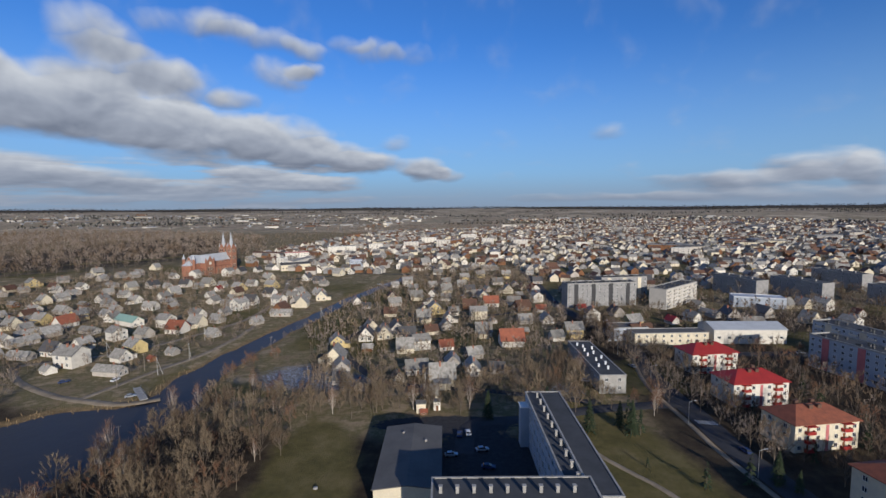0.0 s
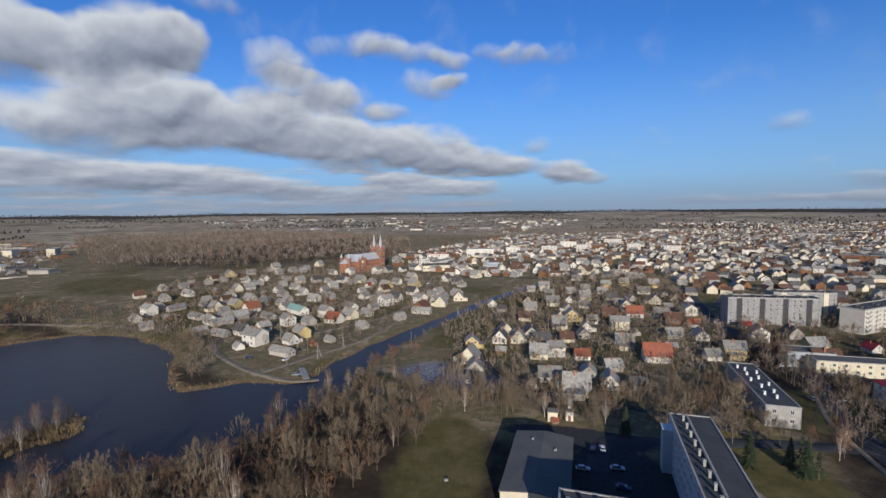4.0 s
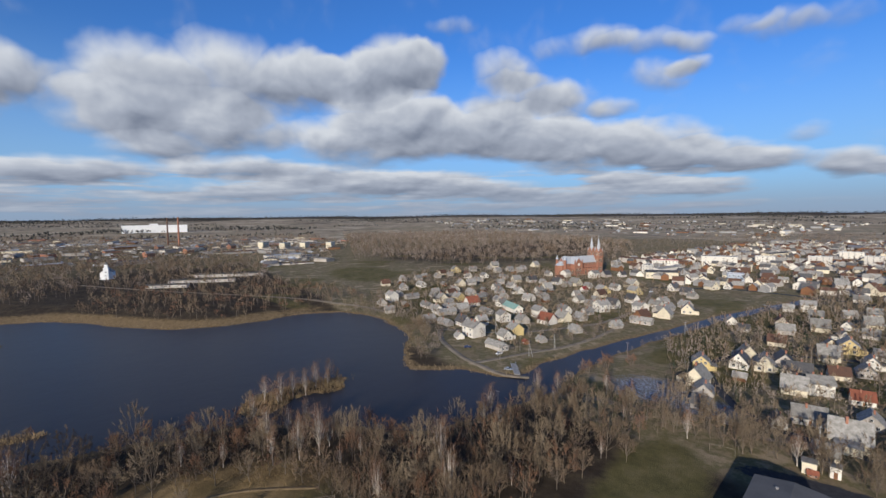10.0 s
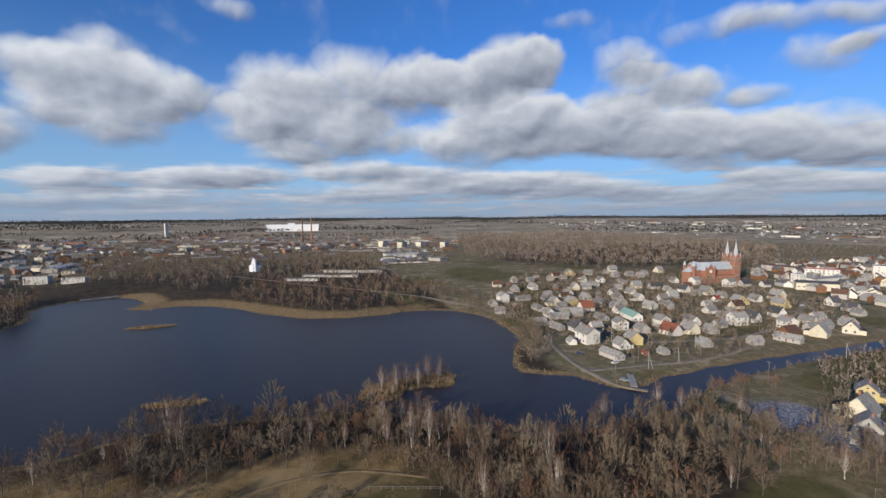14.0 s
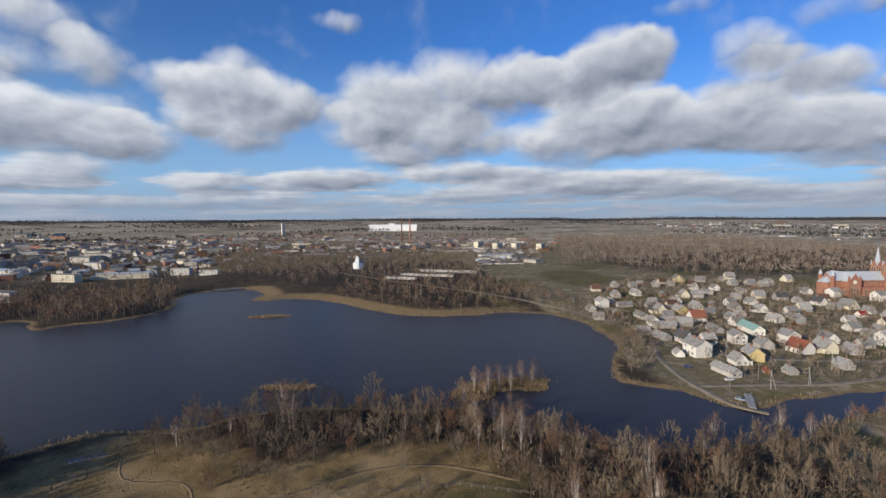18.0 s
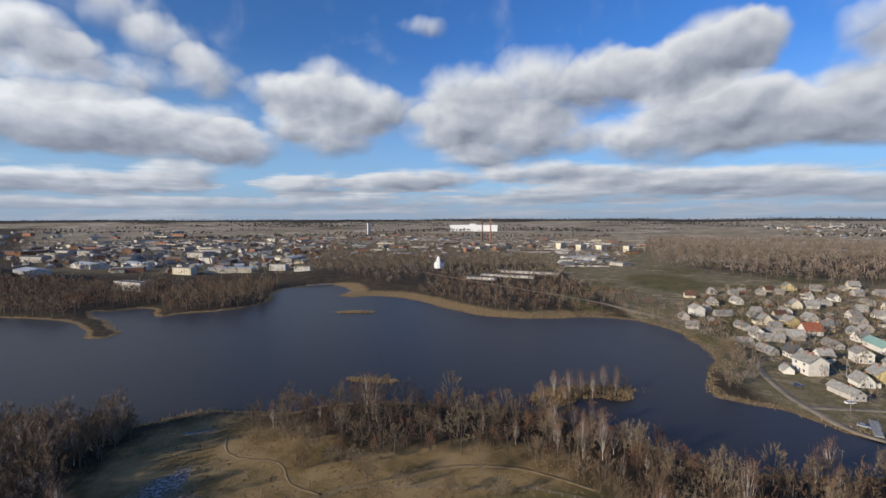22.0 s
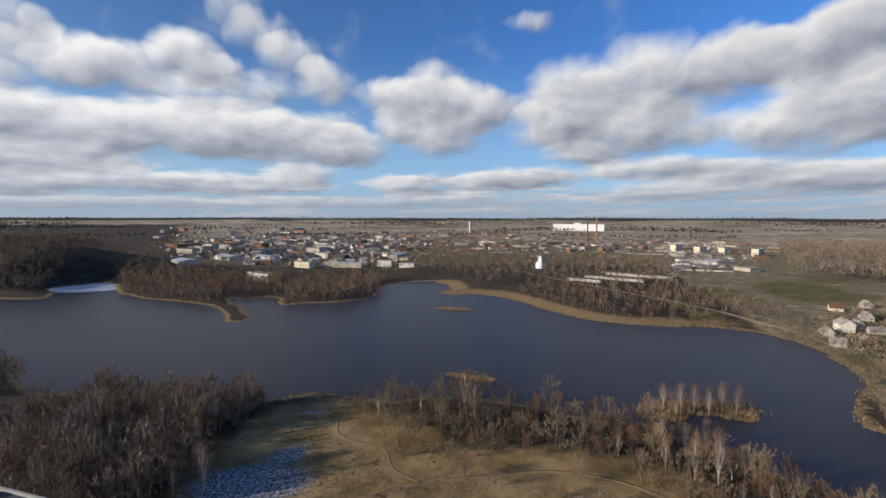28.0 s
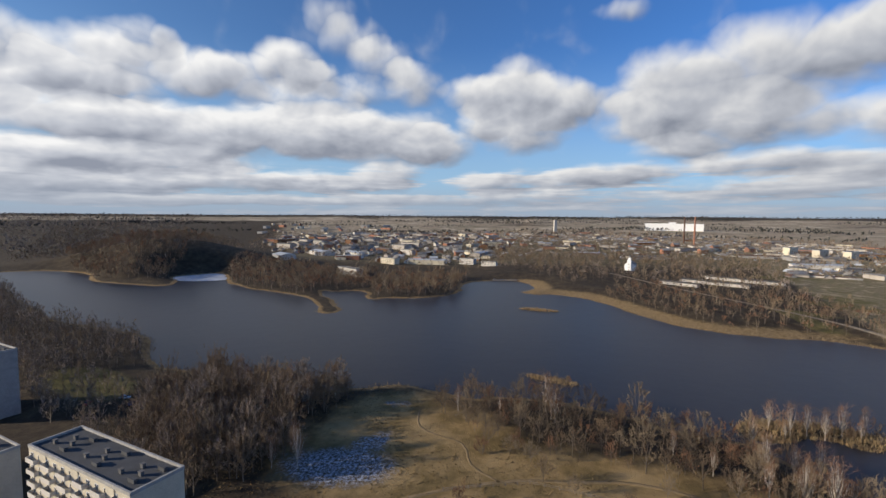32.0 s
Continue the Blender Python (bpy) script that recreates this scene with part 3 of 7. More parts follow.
def make_ground():
    xs = axis([(-4950, 320), (-1600, 60), (-640, 7), (-480, 4.6), (-20, 4.6), (220, 8), (900, 60), (4950, 320)])
    ys = axis([(-4950, 320), (-1400, 60), (-760, 11), (-300, 4.5), (300, 4.5), (560, 8), (1500, 60), (4950, 320)])
    gx, gy = np.meshgrid(xs, ys)
    z = land(gx, gy)
    nx, ny = len(xs), len(ys)
    i = np.arange(nx * ny).reshape(ny, nx)
    quads = np.stack([i[:-1, :-1], i[:-1, 1:], i[1:, 1:], i[1:, :-1]], -1).reshape(-1, 4)
    me = mesh_from("ground", np.stack([gx, gy, z], -1).reshape(-1, 3), quads)
    r = np.hypot(gx, gy)
    d = shore(gx, gy)

    def patch(cx, cy, a, b, turn=0.0):
        c, s = math.cos(radians(turn)), math.sin(radians(turn))
        u, v = ((gx - cx) * c + (gy - cy) * s) / a, (-(gx - cx) * s + (gy - cy) * c) / b
        return np.clip(1.5 - np.hypot(u, v), 0, 1)

    # the wooded hills to the south-west carry no fields
    open_ = 1 - smooth(-0.02, 0.06, gy / np.minimum(gx, -1.0) - 0.60) * (gx < -1) * (r < 3300)
    village = (1 - 0.8 * smooth(62, 90, gx) * (1 - smooth(300, 380, gy))) * (1 - 0.9 * np.clip(1.6 * patch(-800, 900, 420, 290, 139), 0, 1))
    masks = {
        "yard": village * smooth(118, 150, gy + 0.25 * gx) * smooth(120, 175, gy) * (1 - smooth(2300, 3000, r)) * 0.95 + 0.55 * smooth(560, 800, -gx) * (r < 2600) * open_,
        "reed": np.maximum(np.where(d > -7, smooth(-7, -2.5, d), 0), 0.85 * smooth(-30, -9, d) * smooth(320, 350, -gx) * smooth(-60, -20, gy) * (1 - smooth(560, 600, -gx))) * np.where(gy < 175, 1, 0.75),
        "lawn": np.maximum.reduce([patch(-40, 128, 14, 38, 8), patch(-480, 358, 80, 42, -26), patch(-106, 6, 11, 70, 3) * 0.8, patch(52, 140, 10, 45), patch(-70, 285, 14, 40, -15),
                                   patch(62, 130, 14, 50, 10), patch(-45, 420, 30, 60, -12), patch(-45, 250, 14, 16), patch(-80, 330, 10, 50, -12), patch(-168, -215, 14, 34, -20), 0.62 * smooth(0.1, 0.5, ripple(gx, gy, 26.0)) * (r < 900) * (gy > 185)]),
        "field": smooth(1050, 1600, r) * (1 - smooth(3700, 4200, r)) * (0.55 + 0.45 * smooth(-0.5, 0.3, ripple(gx, gy, 170.0, 2.0))) * open_,
        "meadow": np.maximum.reduce([patch(-140, -48, 34, 44, 10), patch(-120, 0, 30, 66, 3), patch(-160, -60, 30, 24, 0)]),
        "snow": np.maximum.reduce([0.8 * patch(-124, -66, 12, 20, 5), 0.62 * patch(-141, -61, 7, 12, 60), 0.55 * patch(-176, -62, 5, 8, 10), patch(-68, 208, 20, 18) * 0.75, patch(-45, 202, 16, 12) * 0.7, 0.5 * patch(52, 190, 12, 12), 0.5 * patch(20, 215, 16, 8), 0.45 * patch(-20, 190, 14, 6)]),
        "tarmac": np.maximum(patch(12, 128, 17, 30), patch(0, 160, 26, 7)),
    }
    for name, v in masks.items():
        me.attributes.new(name, "FLOAT", "POINT").data.foreach_set("value", np.clip(v, 0, 1).astype(np.float32).ravel())
    me.polygons.foreach_set("use_smooth", np.ones(len(me.polygons), bool))
    me.materials.append(GROUND)
    tagged(new("ground", me), "brown winter ground with dead grass, lawns and far fields", "ground", kind="structure")


make_ground()


def make_water():
    xs, ys = np.linspace(-900, -30, 30), np.linspace(-900, 540, 50)
    gx, gy = np.meshgrid(xs, ys)
    i = np.arange(gx.size).reshape(gx.shape)
    quads = np.stack([i[:-1, :-1], i[:-1, 1:], i[1:, 1:], i[1:, :-1]], -1).reshape(-1, 4)
    me = mesh_from("water", np.stack([gx, gy, np.full(gx.shape, BANK)], -1).reshape(-1, 3), quads)
    me.materials.append(WATER)
    tagged(new("water", me), "dark rippled lake and river water reflecting the sky", "water", kind="structure")


make_water()


def make_ice():
    ring = rounded([(-545, -436), (-528, -455), (-500, -468), (-472, -434), (-478, -396), (-500, -384), (-534, -404)], 5)
    bm = bmesh.new()
    bm.faces.new([bm.verts.new((x, y, BANK + 0.05)) for x, y in ring])
    me = bpy.data.meshes.new("ice")
    bm.to_mesh(me)
    bm.free()
    me.materials.append(ICE)
    tagged(new("ice", me), "pale sheet of thin ice in the lake inlet", "ice", kind="structure")


make_ice()

# ---- building kit ----
def part(name, bm, mat, parent=None, label=""):
    """Link a bmesh (or a mesh) as one object under a thing or a part."""
    if isinstance(bm, bpy.types.Mesh):
        me = bm
    else:
        me = bpy.data.meshes.new(name)
        bm.to_mesh(me)
        bm.free()
        for m in (mat if isinstance(mat, (list, tuple)) else [mat]):
            me.materials.append(m)
    ob = new(name, me)
    if parent:
        ob.parent = parent
    if label:
        ob["label"] = label
    return ob


def slab(bm, x0, x1, y0, y1, z0, z1, mat=0):
    v = [bm.verts.new((x, y, z)) for z in (z0, z1) for x, y in ((x0, y0), (x1, y0), (x1, y1), (x0, y1))]
    for f in ((3, 2, 1, 0), (4, 5, 6, 7), (0, 1, 5, 4), (1, 2, 6, 5), (2, 3, 7, 6), (3, 0, 4, 7)):
        bm.faces.new([v[i] for i in f]).material_index = mat
    return bm


def prism(bm, ring, z0, z1, top=None, mat=0):
    """Walls on a ring of (x, y), with a flat top, or a point at top."""
    a = [bm.verts.new((x, y, z0)) for x, y in ring]
    n = len(ring)
    if top is None:
        b = [bm.verts.new((x, y, z1)) for x, y in ring]
        for i in range(n):
            bm.faces.new((a[i], a[(i + 1) % n], b[(i + 1) % n], b[i])).material_index = mat
        bm.faces.new(b).material_index = mat
    else:
        p = bm.verts.new(top)
        for i in range(n):
            bm.faces.new((a[i], a[(i + 1) % n], p)).material_index = mat
    bm.faces.new(a[::-1]).material_index = mat
    return bm


def tube(bm, a, b, ra, rb, sides=6, mat=0):
    a, b = Vector(a), Vector(b)
    q = (b - a).to_track_quat("Z", "Y")
    lo = [bm.verts.new(a + q @ Vector((ra * math.cos(i * math.tau / sides), ra * math.sin(i * math.tau / sides), 0))) for i in range(sides)]
    hi = [bm.verts.new(b + q @ Vector((rb * math.cos(i * math.tau / sides), rb * math.sin(i * math.tau / sides), 0))) for i in range(sides)]
    for i in range(sides):
        bm.faces.new((lo[i], lo[(i + 1) % sides], hi[(i + 1) % sides], hi[i])).material_index = mat
    bm.faces.new(lo[::-1]).material_index = mat
    bm.faces.new(hi).material_index = mat
    return bm


def circle(r, n=12, cx=0.0, cy=0.0):
    return [(cx + r * math.cos(i * math.tau / n), cy + r * math.sin(i * math.tau / n)) for i in range(n)]


def gable_body(bm, w, l, eaves, ridge, z0=-0.4):
    """House walls with a ridge along y."""
    v = [bm.verts.new(p) for p in ((-w / 2, -l / 2, z0), (w / 2, -l / 2, z0), (w / 2, l / 2, z0), (-w / 2, l / 2, z0),
                                   (-w / 2, -l / 2, eaves), (w / 2, -l / 2, eaves), (w / 2, l / 2, eaves), (-w / 2, l / 2, eaves),
                                   (0, -l / 2, ridge), (0, l / 2, ridge))]
    for f in ((3, 2, 1, 0), (0, 1, 5, 8, 4), (1, 2, 6, 5), (2, 3, 7, 9, 6), (3, 0, 4, 7), (4, 8, 9, 7), (8, 5, 6, 9)):
        bm.faces.new([v[i] for i in f])
    return bm


def gable_roof(bm, w, l, eaves, ridge, over=0.55, thick=0.2, cut=0.0):
    """Two slopes with thickness and eaves; cut: how far each end of the ridge is drawn in (a hip)."""
    k = (ridge - eaves) / (w / 2)
    for s in (-1, 1):
        xo, zo = s * (w / 2 + over), eaves - over * k
        y = l / 2 + over
        lo = [(xo, -y, zo), (xo, y, zo), (0, y - cut, ridge), (0, -y + cut, ridge)]
        a = [bm.verts.new((p[0], p[1], p[2] + 0.03)) for p in lo]
        b = [bm.verts.new((p[0], p[1], p[2] + 0.03 + thick)) for p in lo]
        order = (0, 1, 2, 3) if s > 0 else (3, 2, 1, 0)
        bm.faces.new([b[i] for i in order])
        bm.faces.new([a[i] for i in order[::-1]])
        for i in range(4):
            j = (i + 1) % 4
            bm.faces.new((a[i], a[j], b[j], b[i]) if s > 0 else (a[j], a[i], b[i], b[j]))
    if cut:
        for s in (-1, 1):
            y, x, zo = s * (l / 2 + over), w / 2 + over, eaves - over * k
            p = [bm.verts.new(q) for q in ((-x, y, zo + 0.03 + thick), (x, y, zo + 0.03 + thick), (0, y - s * cut, ridge + 0.03 + thick), (0, y - s * cut, ridge - 0.2), (-x, y, zo), (x, y, zo))]
            bm.faces.new((p[0], p[1], p[2]) if s < 0 else (p[2], p[1], p[0]))
            bm.faces.new((p[4], p[5], p[1], p[0]) if s < 0 else (p[0], p[1], p[5], p[4]))
            bm.faces.new((p[5], p[4], p[3]) if s < 0 else (p[3], p[4], p[5]))
    return bm


def window_mesh(w, h, bars=1, name="window"):
    """A frame with recessed panes between its bars, in one piece, flat on the wall's outer side, facing -y."""
    bm = bmesh.new()
    t = 0.075
    n = bars + 1
    pane = (w - t * (n + 1)) / n
    xs = [-w / 2]
    for i in range(n):
        xs += [xs[-1] + t, xs[-1] + t + pane]
    xs.append(w / 2)
    zs = [-h / 2, -h / 2 + t, h / 2 - t, h / 2]
    g = [[bm.verts.new((x, -0.06, z)) for x in xs] for z in zs]
    for j in range(3):
        for i in range(len(xs) - 1):
            q = [g[j][i], g[j][i + 1], g[j + 1][i + 1], g[j + 1][i]]
            if j == 1 and i % 2 == 1:
                r = [bm.verts.new((v.co.x, -0.01, v.co.z)) for v in q]
                for k in range(4):
                    bm.faces.new((q[k], q[(k + 1) % 4], r[(k + 1) % 4], r[k]))
                bm.faces.new(r).material_index = 1
            else:
                bm.faces.new(q)
    m = len(xs) - 1
    ring = [g[0][0], g[0][m], g[3][m], g[3][0]]
    back = [bm.verts.new((v.co.x, 0.05, v.co.z)) for v in ring]
    bm.faces.new([g[0][i] for i in range(m, -1, -1)] + [back[0], back[1]])
    bm.faces.new([g[3][i] for i in range(m + 1)] + [back[2], back[3]])
    bm.faces.new([g[j][0] for j in range(4)] + [back[3], back[0]])
    bm.faces.new([g[j][m] for j in range(3, -1, -1)] + [back[1], back[2]])
    me = bpy.data.meshes.new(name)
    bm.to_mesh(me)
    bm.free()
    me.materials.append(FRAMEWHITE)
    me.materials.append(GLASS)
    return me


def door_mesh(w=1.0, h=2.1):
    bm = bmesh.new()
    out = [bm.verts.new(q) for q in ((-w / 2 - 0.1, -0.08, 0), (w / 2 + 0.1, -0.08, 0), (w / 2 + 0.1, -0.08, h + 0.1), (-w / 2 - 0.1, -0.08, h + 0.1))]
    leaf = [bm.verts.new(q) for q in ((-w / 2, -0.08, 0), (w / 2, -0.08, 0), (w / 2, -0.08, h), (-w / 2, -0.08, h))]
    deep = [bm.verts.new((v.co.x, -0.03, v.co.z)) for v in leaf]
    back = [bm.verts.new((v.co.x, 0.05, v.co.z)) for v in out]
    for i in range(4):
        j = (i + 1) % 4
        bm.faces.new((out[i], out[j], leaf[j], leaf[i]))
        bm.faces.new((leaf[i], leaf[j], deep[j], deep[i]))
        bm.faces.new((out[j], out[i], back[i], back[j]))
    bm.faces.new(deep).material_index = 1
    me = bpy.data.meshes.new("door")
    bm.to_mesh(me)
    bm.free()
    me.materials.append(FRAMEWHITE)
    me.materials.append(BROWNWALL)
    return me


WIN, WINBIG, WINSMALL, DOOR = window_mesh(1.3, 1.4), window_mesh(1.9, 1.5, 2), window_mesh(0.9, 0.9, 0), door_mesh()


def opening(parent, mesh, x, y, z, face, name="window"):
    """A window or door on a wall that looks along face degrees (0: -y, 90: +x)."""
    ob = part(name, mesh, None, parent)
    ob.matrix_local = pose(x, y, z, 0, 0, face)
    return ob


def house(label, w, l, eaves, ridge, wall, roof, full=True, cut=0.0, annex=False, chimneys=1, name="house"):
    w, l = w * 0.94, l * 0.94
    root = tagged(new(name), label, "house", "houses of the town")
    part("wall", gable_body(bmesh.new(), w, l, eaves, ridge - 0.05) if not cut else slab(bmesh.new(), -w / 2, w / 2, -l / 2, l / 2, -0.4, eaves), wall, root)
    part("roof", gable_roof(bmesh.new(), w, l, eaves, ridge, cut=cut), roof, root)
    for i in range(chimneys):
        bm = slab(bmesh.new(), 0.5, 1.15, -l * 0.12 + i * 3, -l * 0.12 + 0.6 + i * 3, eaves, ridge + 0.9)
        slab(bm, 0.42, 1.23, -l * 0.12 - 0.08 + i * 3, -l * 0.12 + 0.68 + i * 3, ridge + 0.9, ridge + 1.05)
        part("chimney", bm, BRICK, root)
    floors = [1.6] if eaves < 4.2 else [1.6, 4.3]
    for z in floors:
        for x in (-w / 4, w / 4):
            opening(root, WIN, x, -l / 2 - 0.03, z, 0)
        if full:
            for y in (-l / 4, l / 4):
                opening(root, WIN, w / 2 + 0.03, y, z, 90)
    if not cut:
        opening(root, WINSMALL, 0, -l / 2 - 0.03, (eaves + ridge) / 2 - 0.2, 0)
    if full:
        opening(root, DOOR, w / 2 + 0.03, 0, 0.1, 90, "door")
    if annex:
        bm = slab(bmesh.new(), w / 2 + 0.01, w / 2 + 3.2, -l / 2 + 1.2, l / 2 - 2, -0.4, 2.5)
        part("annex", bm, wall, root)
        bm = bmesh.new()
        q = [bm.verts.new(p) for p in ((w / 2 + 0.02, -l / 2 + 0.9, 3.3), (w / 2 + 3.6, -l / 2 + 0.9, 2.5), (w / 2 + 3.6, l / 2 - 1.7, 2.5), (w / 2 + 0.02, l / 2 - 1.7, 3.3))]
        bm.faces.new(q)
        bmesh.ops.solidify(bm, geom=bm.faces[:], thickness=0.15)
        part("annex_roof", bm, roof, root)
    return root


def put(proto, rows):
    """Lay copies of a thing at rows of x, y, turn in degrees, size; the first row takes the thing itself."""
    for i, (x, y, turn, s) in enumerate(rows):
        m = pose(x, y, float(land(x, y)), 0, 0, turn) @ Matrix.Diagonal((s, s, s, 1))
        if "placed" in proto:
            copy_thing(proto, m)
        else:
            proto["placed"] = 1
            proto.matrix_basis = m


def parapet_ring(bm, w, l, z, rim=0.35, lip=0.5):
    """An upstand round a flat roof, in one closed piece."""
    rings = []
    for x, y, h in ((w / 2 + 0.1, l / 2 + 0.1, z - 0.05), (w / 2 + 0.1, l / 2 + 0.1, z + lip), (w / 2 - rim, l / 2 - rim, z + lip), (w / 2 - rim, l / 2 - rim, z - 0.05)):
        rings.append([bm.verts.new((sx * x, sy * y, h)) for sx, sy in ((-1, -1), (1, -1), (1, 1), (-1, 1))])
    for k in range(4):
        a, b = rings[k], rings[(k + 1) % 4]
        for i in range(4):
            j = (i + 1) % 4
            bm.faces.new((a[i], a[j], b[j], b[i]))
    return bm


def vents(root, spots, z, size=(0.7, 0.9, 1.2), mat=None):
    for x, y in spots:
        a, b, h = size
        bm = slab(bmesh.new(), -a / 2, a / 2, -b / 2, b / 2, 0, h)
        slab(bm, -a / 2 - 0.1, a / 2 + 0.1, -b / 2 - 0.1, b / 2 + 0.1, h, h + 0.14)
        part("roof_vent", bm, mat or CONCRETE, root).matrix_local = pose(x, y, z)


def watched(x, y, turn):
    """The long side of a block that looks back to the start of the flight."""
    return 90 if -math.cos(radians(turn)) * x - math.sin(radians(turn)) * y > 0 else -90


def block(name, label, category, x, y, turn, w, l, floors, storey, wall, roof, rim, bays, ends=0, base=0.8, win=None, sides=None, parapet=0.35, panels=None, group=""):
    """A flat-roofed block, long along its own y, with windows in storeys and bays, each a part."""
    h = base + floors * storey + 0.3
    root = tagged(new(name), label, category, group)
    root.matrix_basis = pose(x, y, float(land(x, y)), 0, 0, turn)
    part("wall", slab(bmesh.new(), -w / 2, w / 2, -l / 2, l / 2, -0.5, h), wall, root)
    part("roof", slab(bmesh.new(), -w / 2 + 0.36, w / 2 - 0.36, -l / 2 + 0.36, l / 2 - 0.36, h + 0.01, h + 0.12), roof, root)
    part("parapet", parapet_ring(bmesh.new(), w, l, h + 0.01, lip=parapet), rim, root)
    step = l / bays
    if sides is None:
        sides = (watched(x, y, turn),)
    for face in sides:
        s = 1 if face == 90 else -1
        for f in range(floors):
            for b in range(bays):
                opening(root, win or WIN, s * (w / 2 + 0.03), -l / 2 + step * (b + 0.5), base + storey * (f + 0.55), face)
    for f in range(floors):
        for e in range(ends):
            for face, s in ((0, -1), (180, 1)) if f < 9 else ():
                opening(root, win or WIN, -w / 2 + w * (e + 0.5) / ends, s * (l / 2 + 0.03), base + storey * (f + 0.55), face)
    return root, h


def ribbon(name, label, line, width, mat, z=0.06, kind="structure", category="road"):
    """A road or path laid along a smoothed line, a hand above the land."""
    p = np.array(line, float)
    out = []
    for i in range(len(p) - 1):
        a, b, c, d = p[max(i - 1, 0)], p[i], p[i + 1], p[min(i + 2, len(p) - 1)]
        n = max(2, int(np.hypot(*(c - b)) / 4))
        for s in range(n):
            u = s / n
            out.append(0.5 * (2 * b + (c - a) * u + (2 * a - 5 * b + 4 * c - d) * u * u + (3 * b - a - 3 * c + d) * u ** 3))
    out.append(p[-1])
    out = np.array(out)
    t = np.gradient(out, axis=0)
    t /= np.hypot(t[:, 0], t[:, 1])[:, None]
    side = np.stack([-t[:, 1], t[:, 0]], -1)
    rows = []
    for k in (-1.15, -1, 0, 1, 1.15):
        q = out + side * width / 2 * k
        drop = z if abs(k) <= 1 else -0.15
        rows.append(np.column_stack([q, np.maximum(land(q[:, 0], q[:, 1]), BANK + 0.5) + drop]))
    v = np.stack(rows, 1)
    n = len(out)
    i = np.arange(n * 5).reshape(n, 5)
    f = np.stack([i[:-1, :-1], i[:-1, 1:], i[1:, 1:], i[1:, :-1]], -1).reshape(-1, 4)
    me = mesh_from(name, v.reshape(-1, 3), f[:, ::-1])
    me.materials.append(mat)
    return tagged(new(name, me), label, category, kind=kind)

# ---- roads and paths ----
ribbon("road_main", "dark asphalt street past the apartment houses", [(97, 560), (92, 438), (89, 365), (98, 300), (103, 254), (97, 218), (94, 190), (94, 164), (93, 143), (95, 117), (100, 60)], 8.5, ASPHALT)
ribbon("pavement_main", "grey paved footway along the street", [(96.5, 232), (88, 195), (87.5, 160), (87, 140), (88.5, 117), (92, 60)], 1.8, DIRTROAD, 0.12, category="pavement")
ribbon("road_yard", "asphalt drive into the school yard", [(92, 176), (60, 172), (30, 164), (10, 160), (6, 140)], 6, ASPHALT, 0.07)
ribbon("road_cross", "asphalt side street by the long shop", [(100, 272), (140, 240), (185, 236), (260, 232)], 7, ASPHALT, 0.07)
ribbon("path_lawn", "worn pale footpath across the grass", [(45, 146), (50, 136), (56, 127), (61, 119), (70, 95)], 1.8, DIRTROAD)
ribbon("road_shore", "pale gravel road along the lake point", [(-215, 225), (-196, 206), (-166, 189), (-147, 183), (-129, 181), (-118, 186)], 3.4, DIRTROAD)
ribbon("road_village", "pale gravel village street", [(-215, 225), (-188, 238), (-172, 250), (-158, 272), (-140, 315), (-139, 368), (-151, 436), (-170, 500)], 3.4, DIRTROAD)
ribbon("road_village_low", "gravel lane beside the river bank", [(-150, 185), (-140, 215), (-128, 250), (-126, 300), (-140, 330)], 3.2, DIRTROAD, 0.08)
ribbon("road_far_bank", "pale lane above the far bank", [(-280, 236), (-320, 236), (-360, 215), (-420, 190), (-520, 140), (-640, 90)], 4, DIRTROAD)
ribbon("path_meadow", "trodden earth path over the meadow", [(-95, -62), (-112, -40), (-121, -25), (-128, -9), (-131, 9), (-134, 27), (-128, 48), (-112, 66)], 1.5, TRODDEN, 0.02)
ribbon("path_meadow_upper", "narrow trodden track over the grassy slope", [(-126, -14), (-134, -24), (-147, -29), (-154, -44), (-161, -49), (-172, -51)], 0.8, TRODDEN, 0.02)
ribbon("road_town", "asphalt town street towards the church", [(-170, 500), (-140, 520), (-90, 540), (0, 520), (92, 470)], 6, ASPHALT)
ribbon("road_gardens", "narrow asphalt lane between gardens", [(92, 365), (40, 330), (0, 320), (-40, 300), (-58, 262), (-30, 205), (20, 190), (60, 178)], 4, ASPHALT, 0.07)

for i in range(6):
    bm = slab(bmesh.new(), -0.25, 0.25, -1.6, 1.6, 0, 0.012)
    part("crossing_stripe", bm, PAINTLINE).matrix_basis = pose(91.2 + i * 1.1, 160.5 - i * 0.2, 0.066, 0, 0, 8)
    tagged(bpy.context.scene.collection.objects[-1], "white painted stripe of a zebra crossing", "road marking", "zebra crossing", "structure")

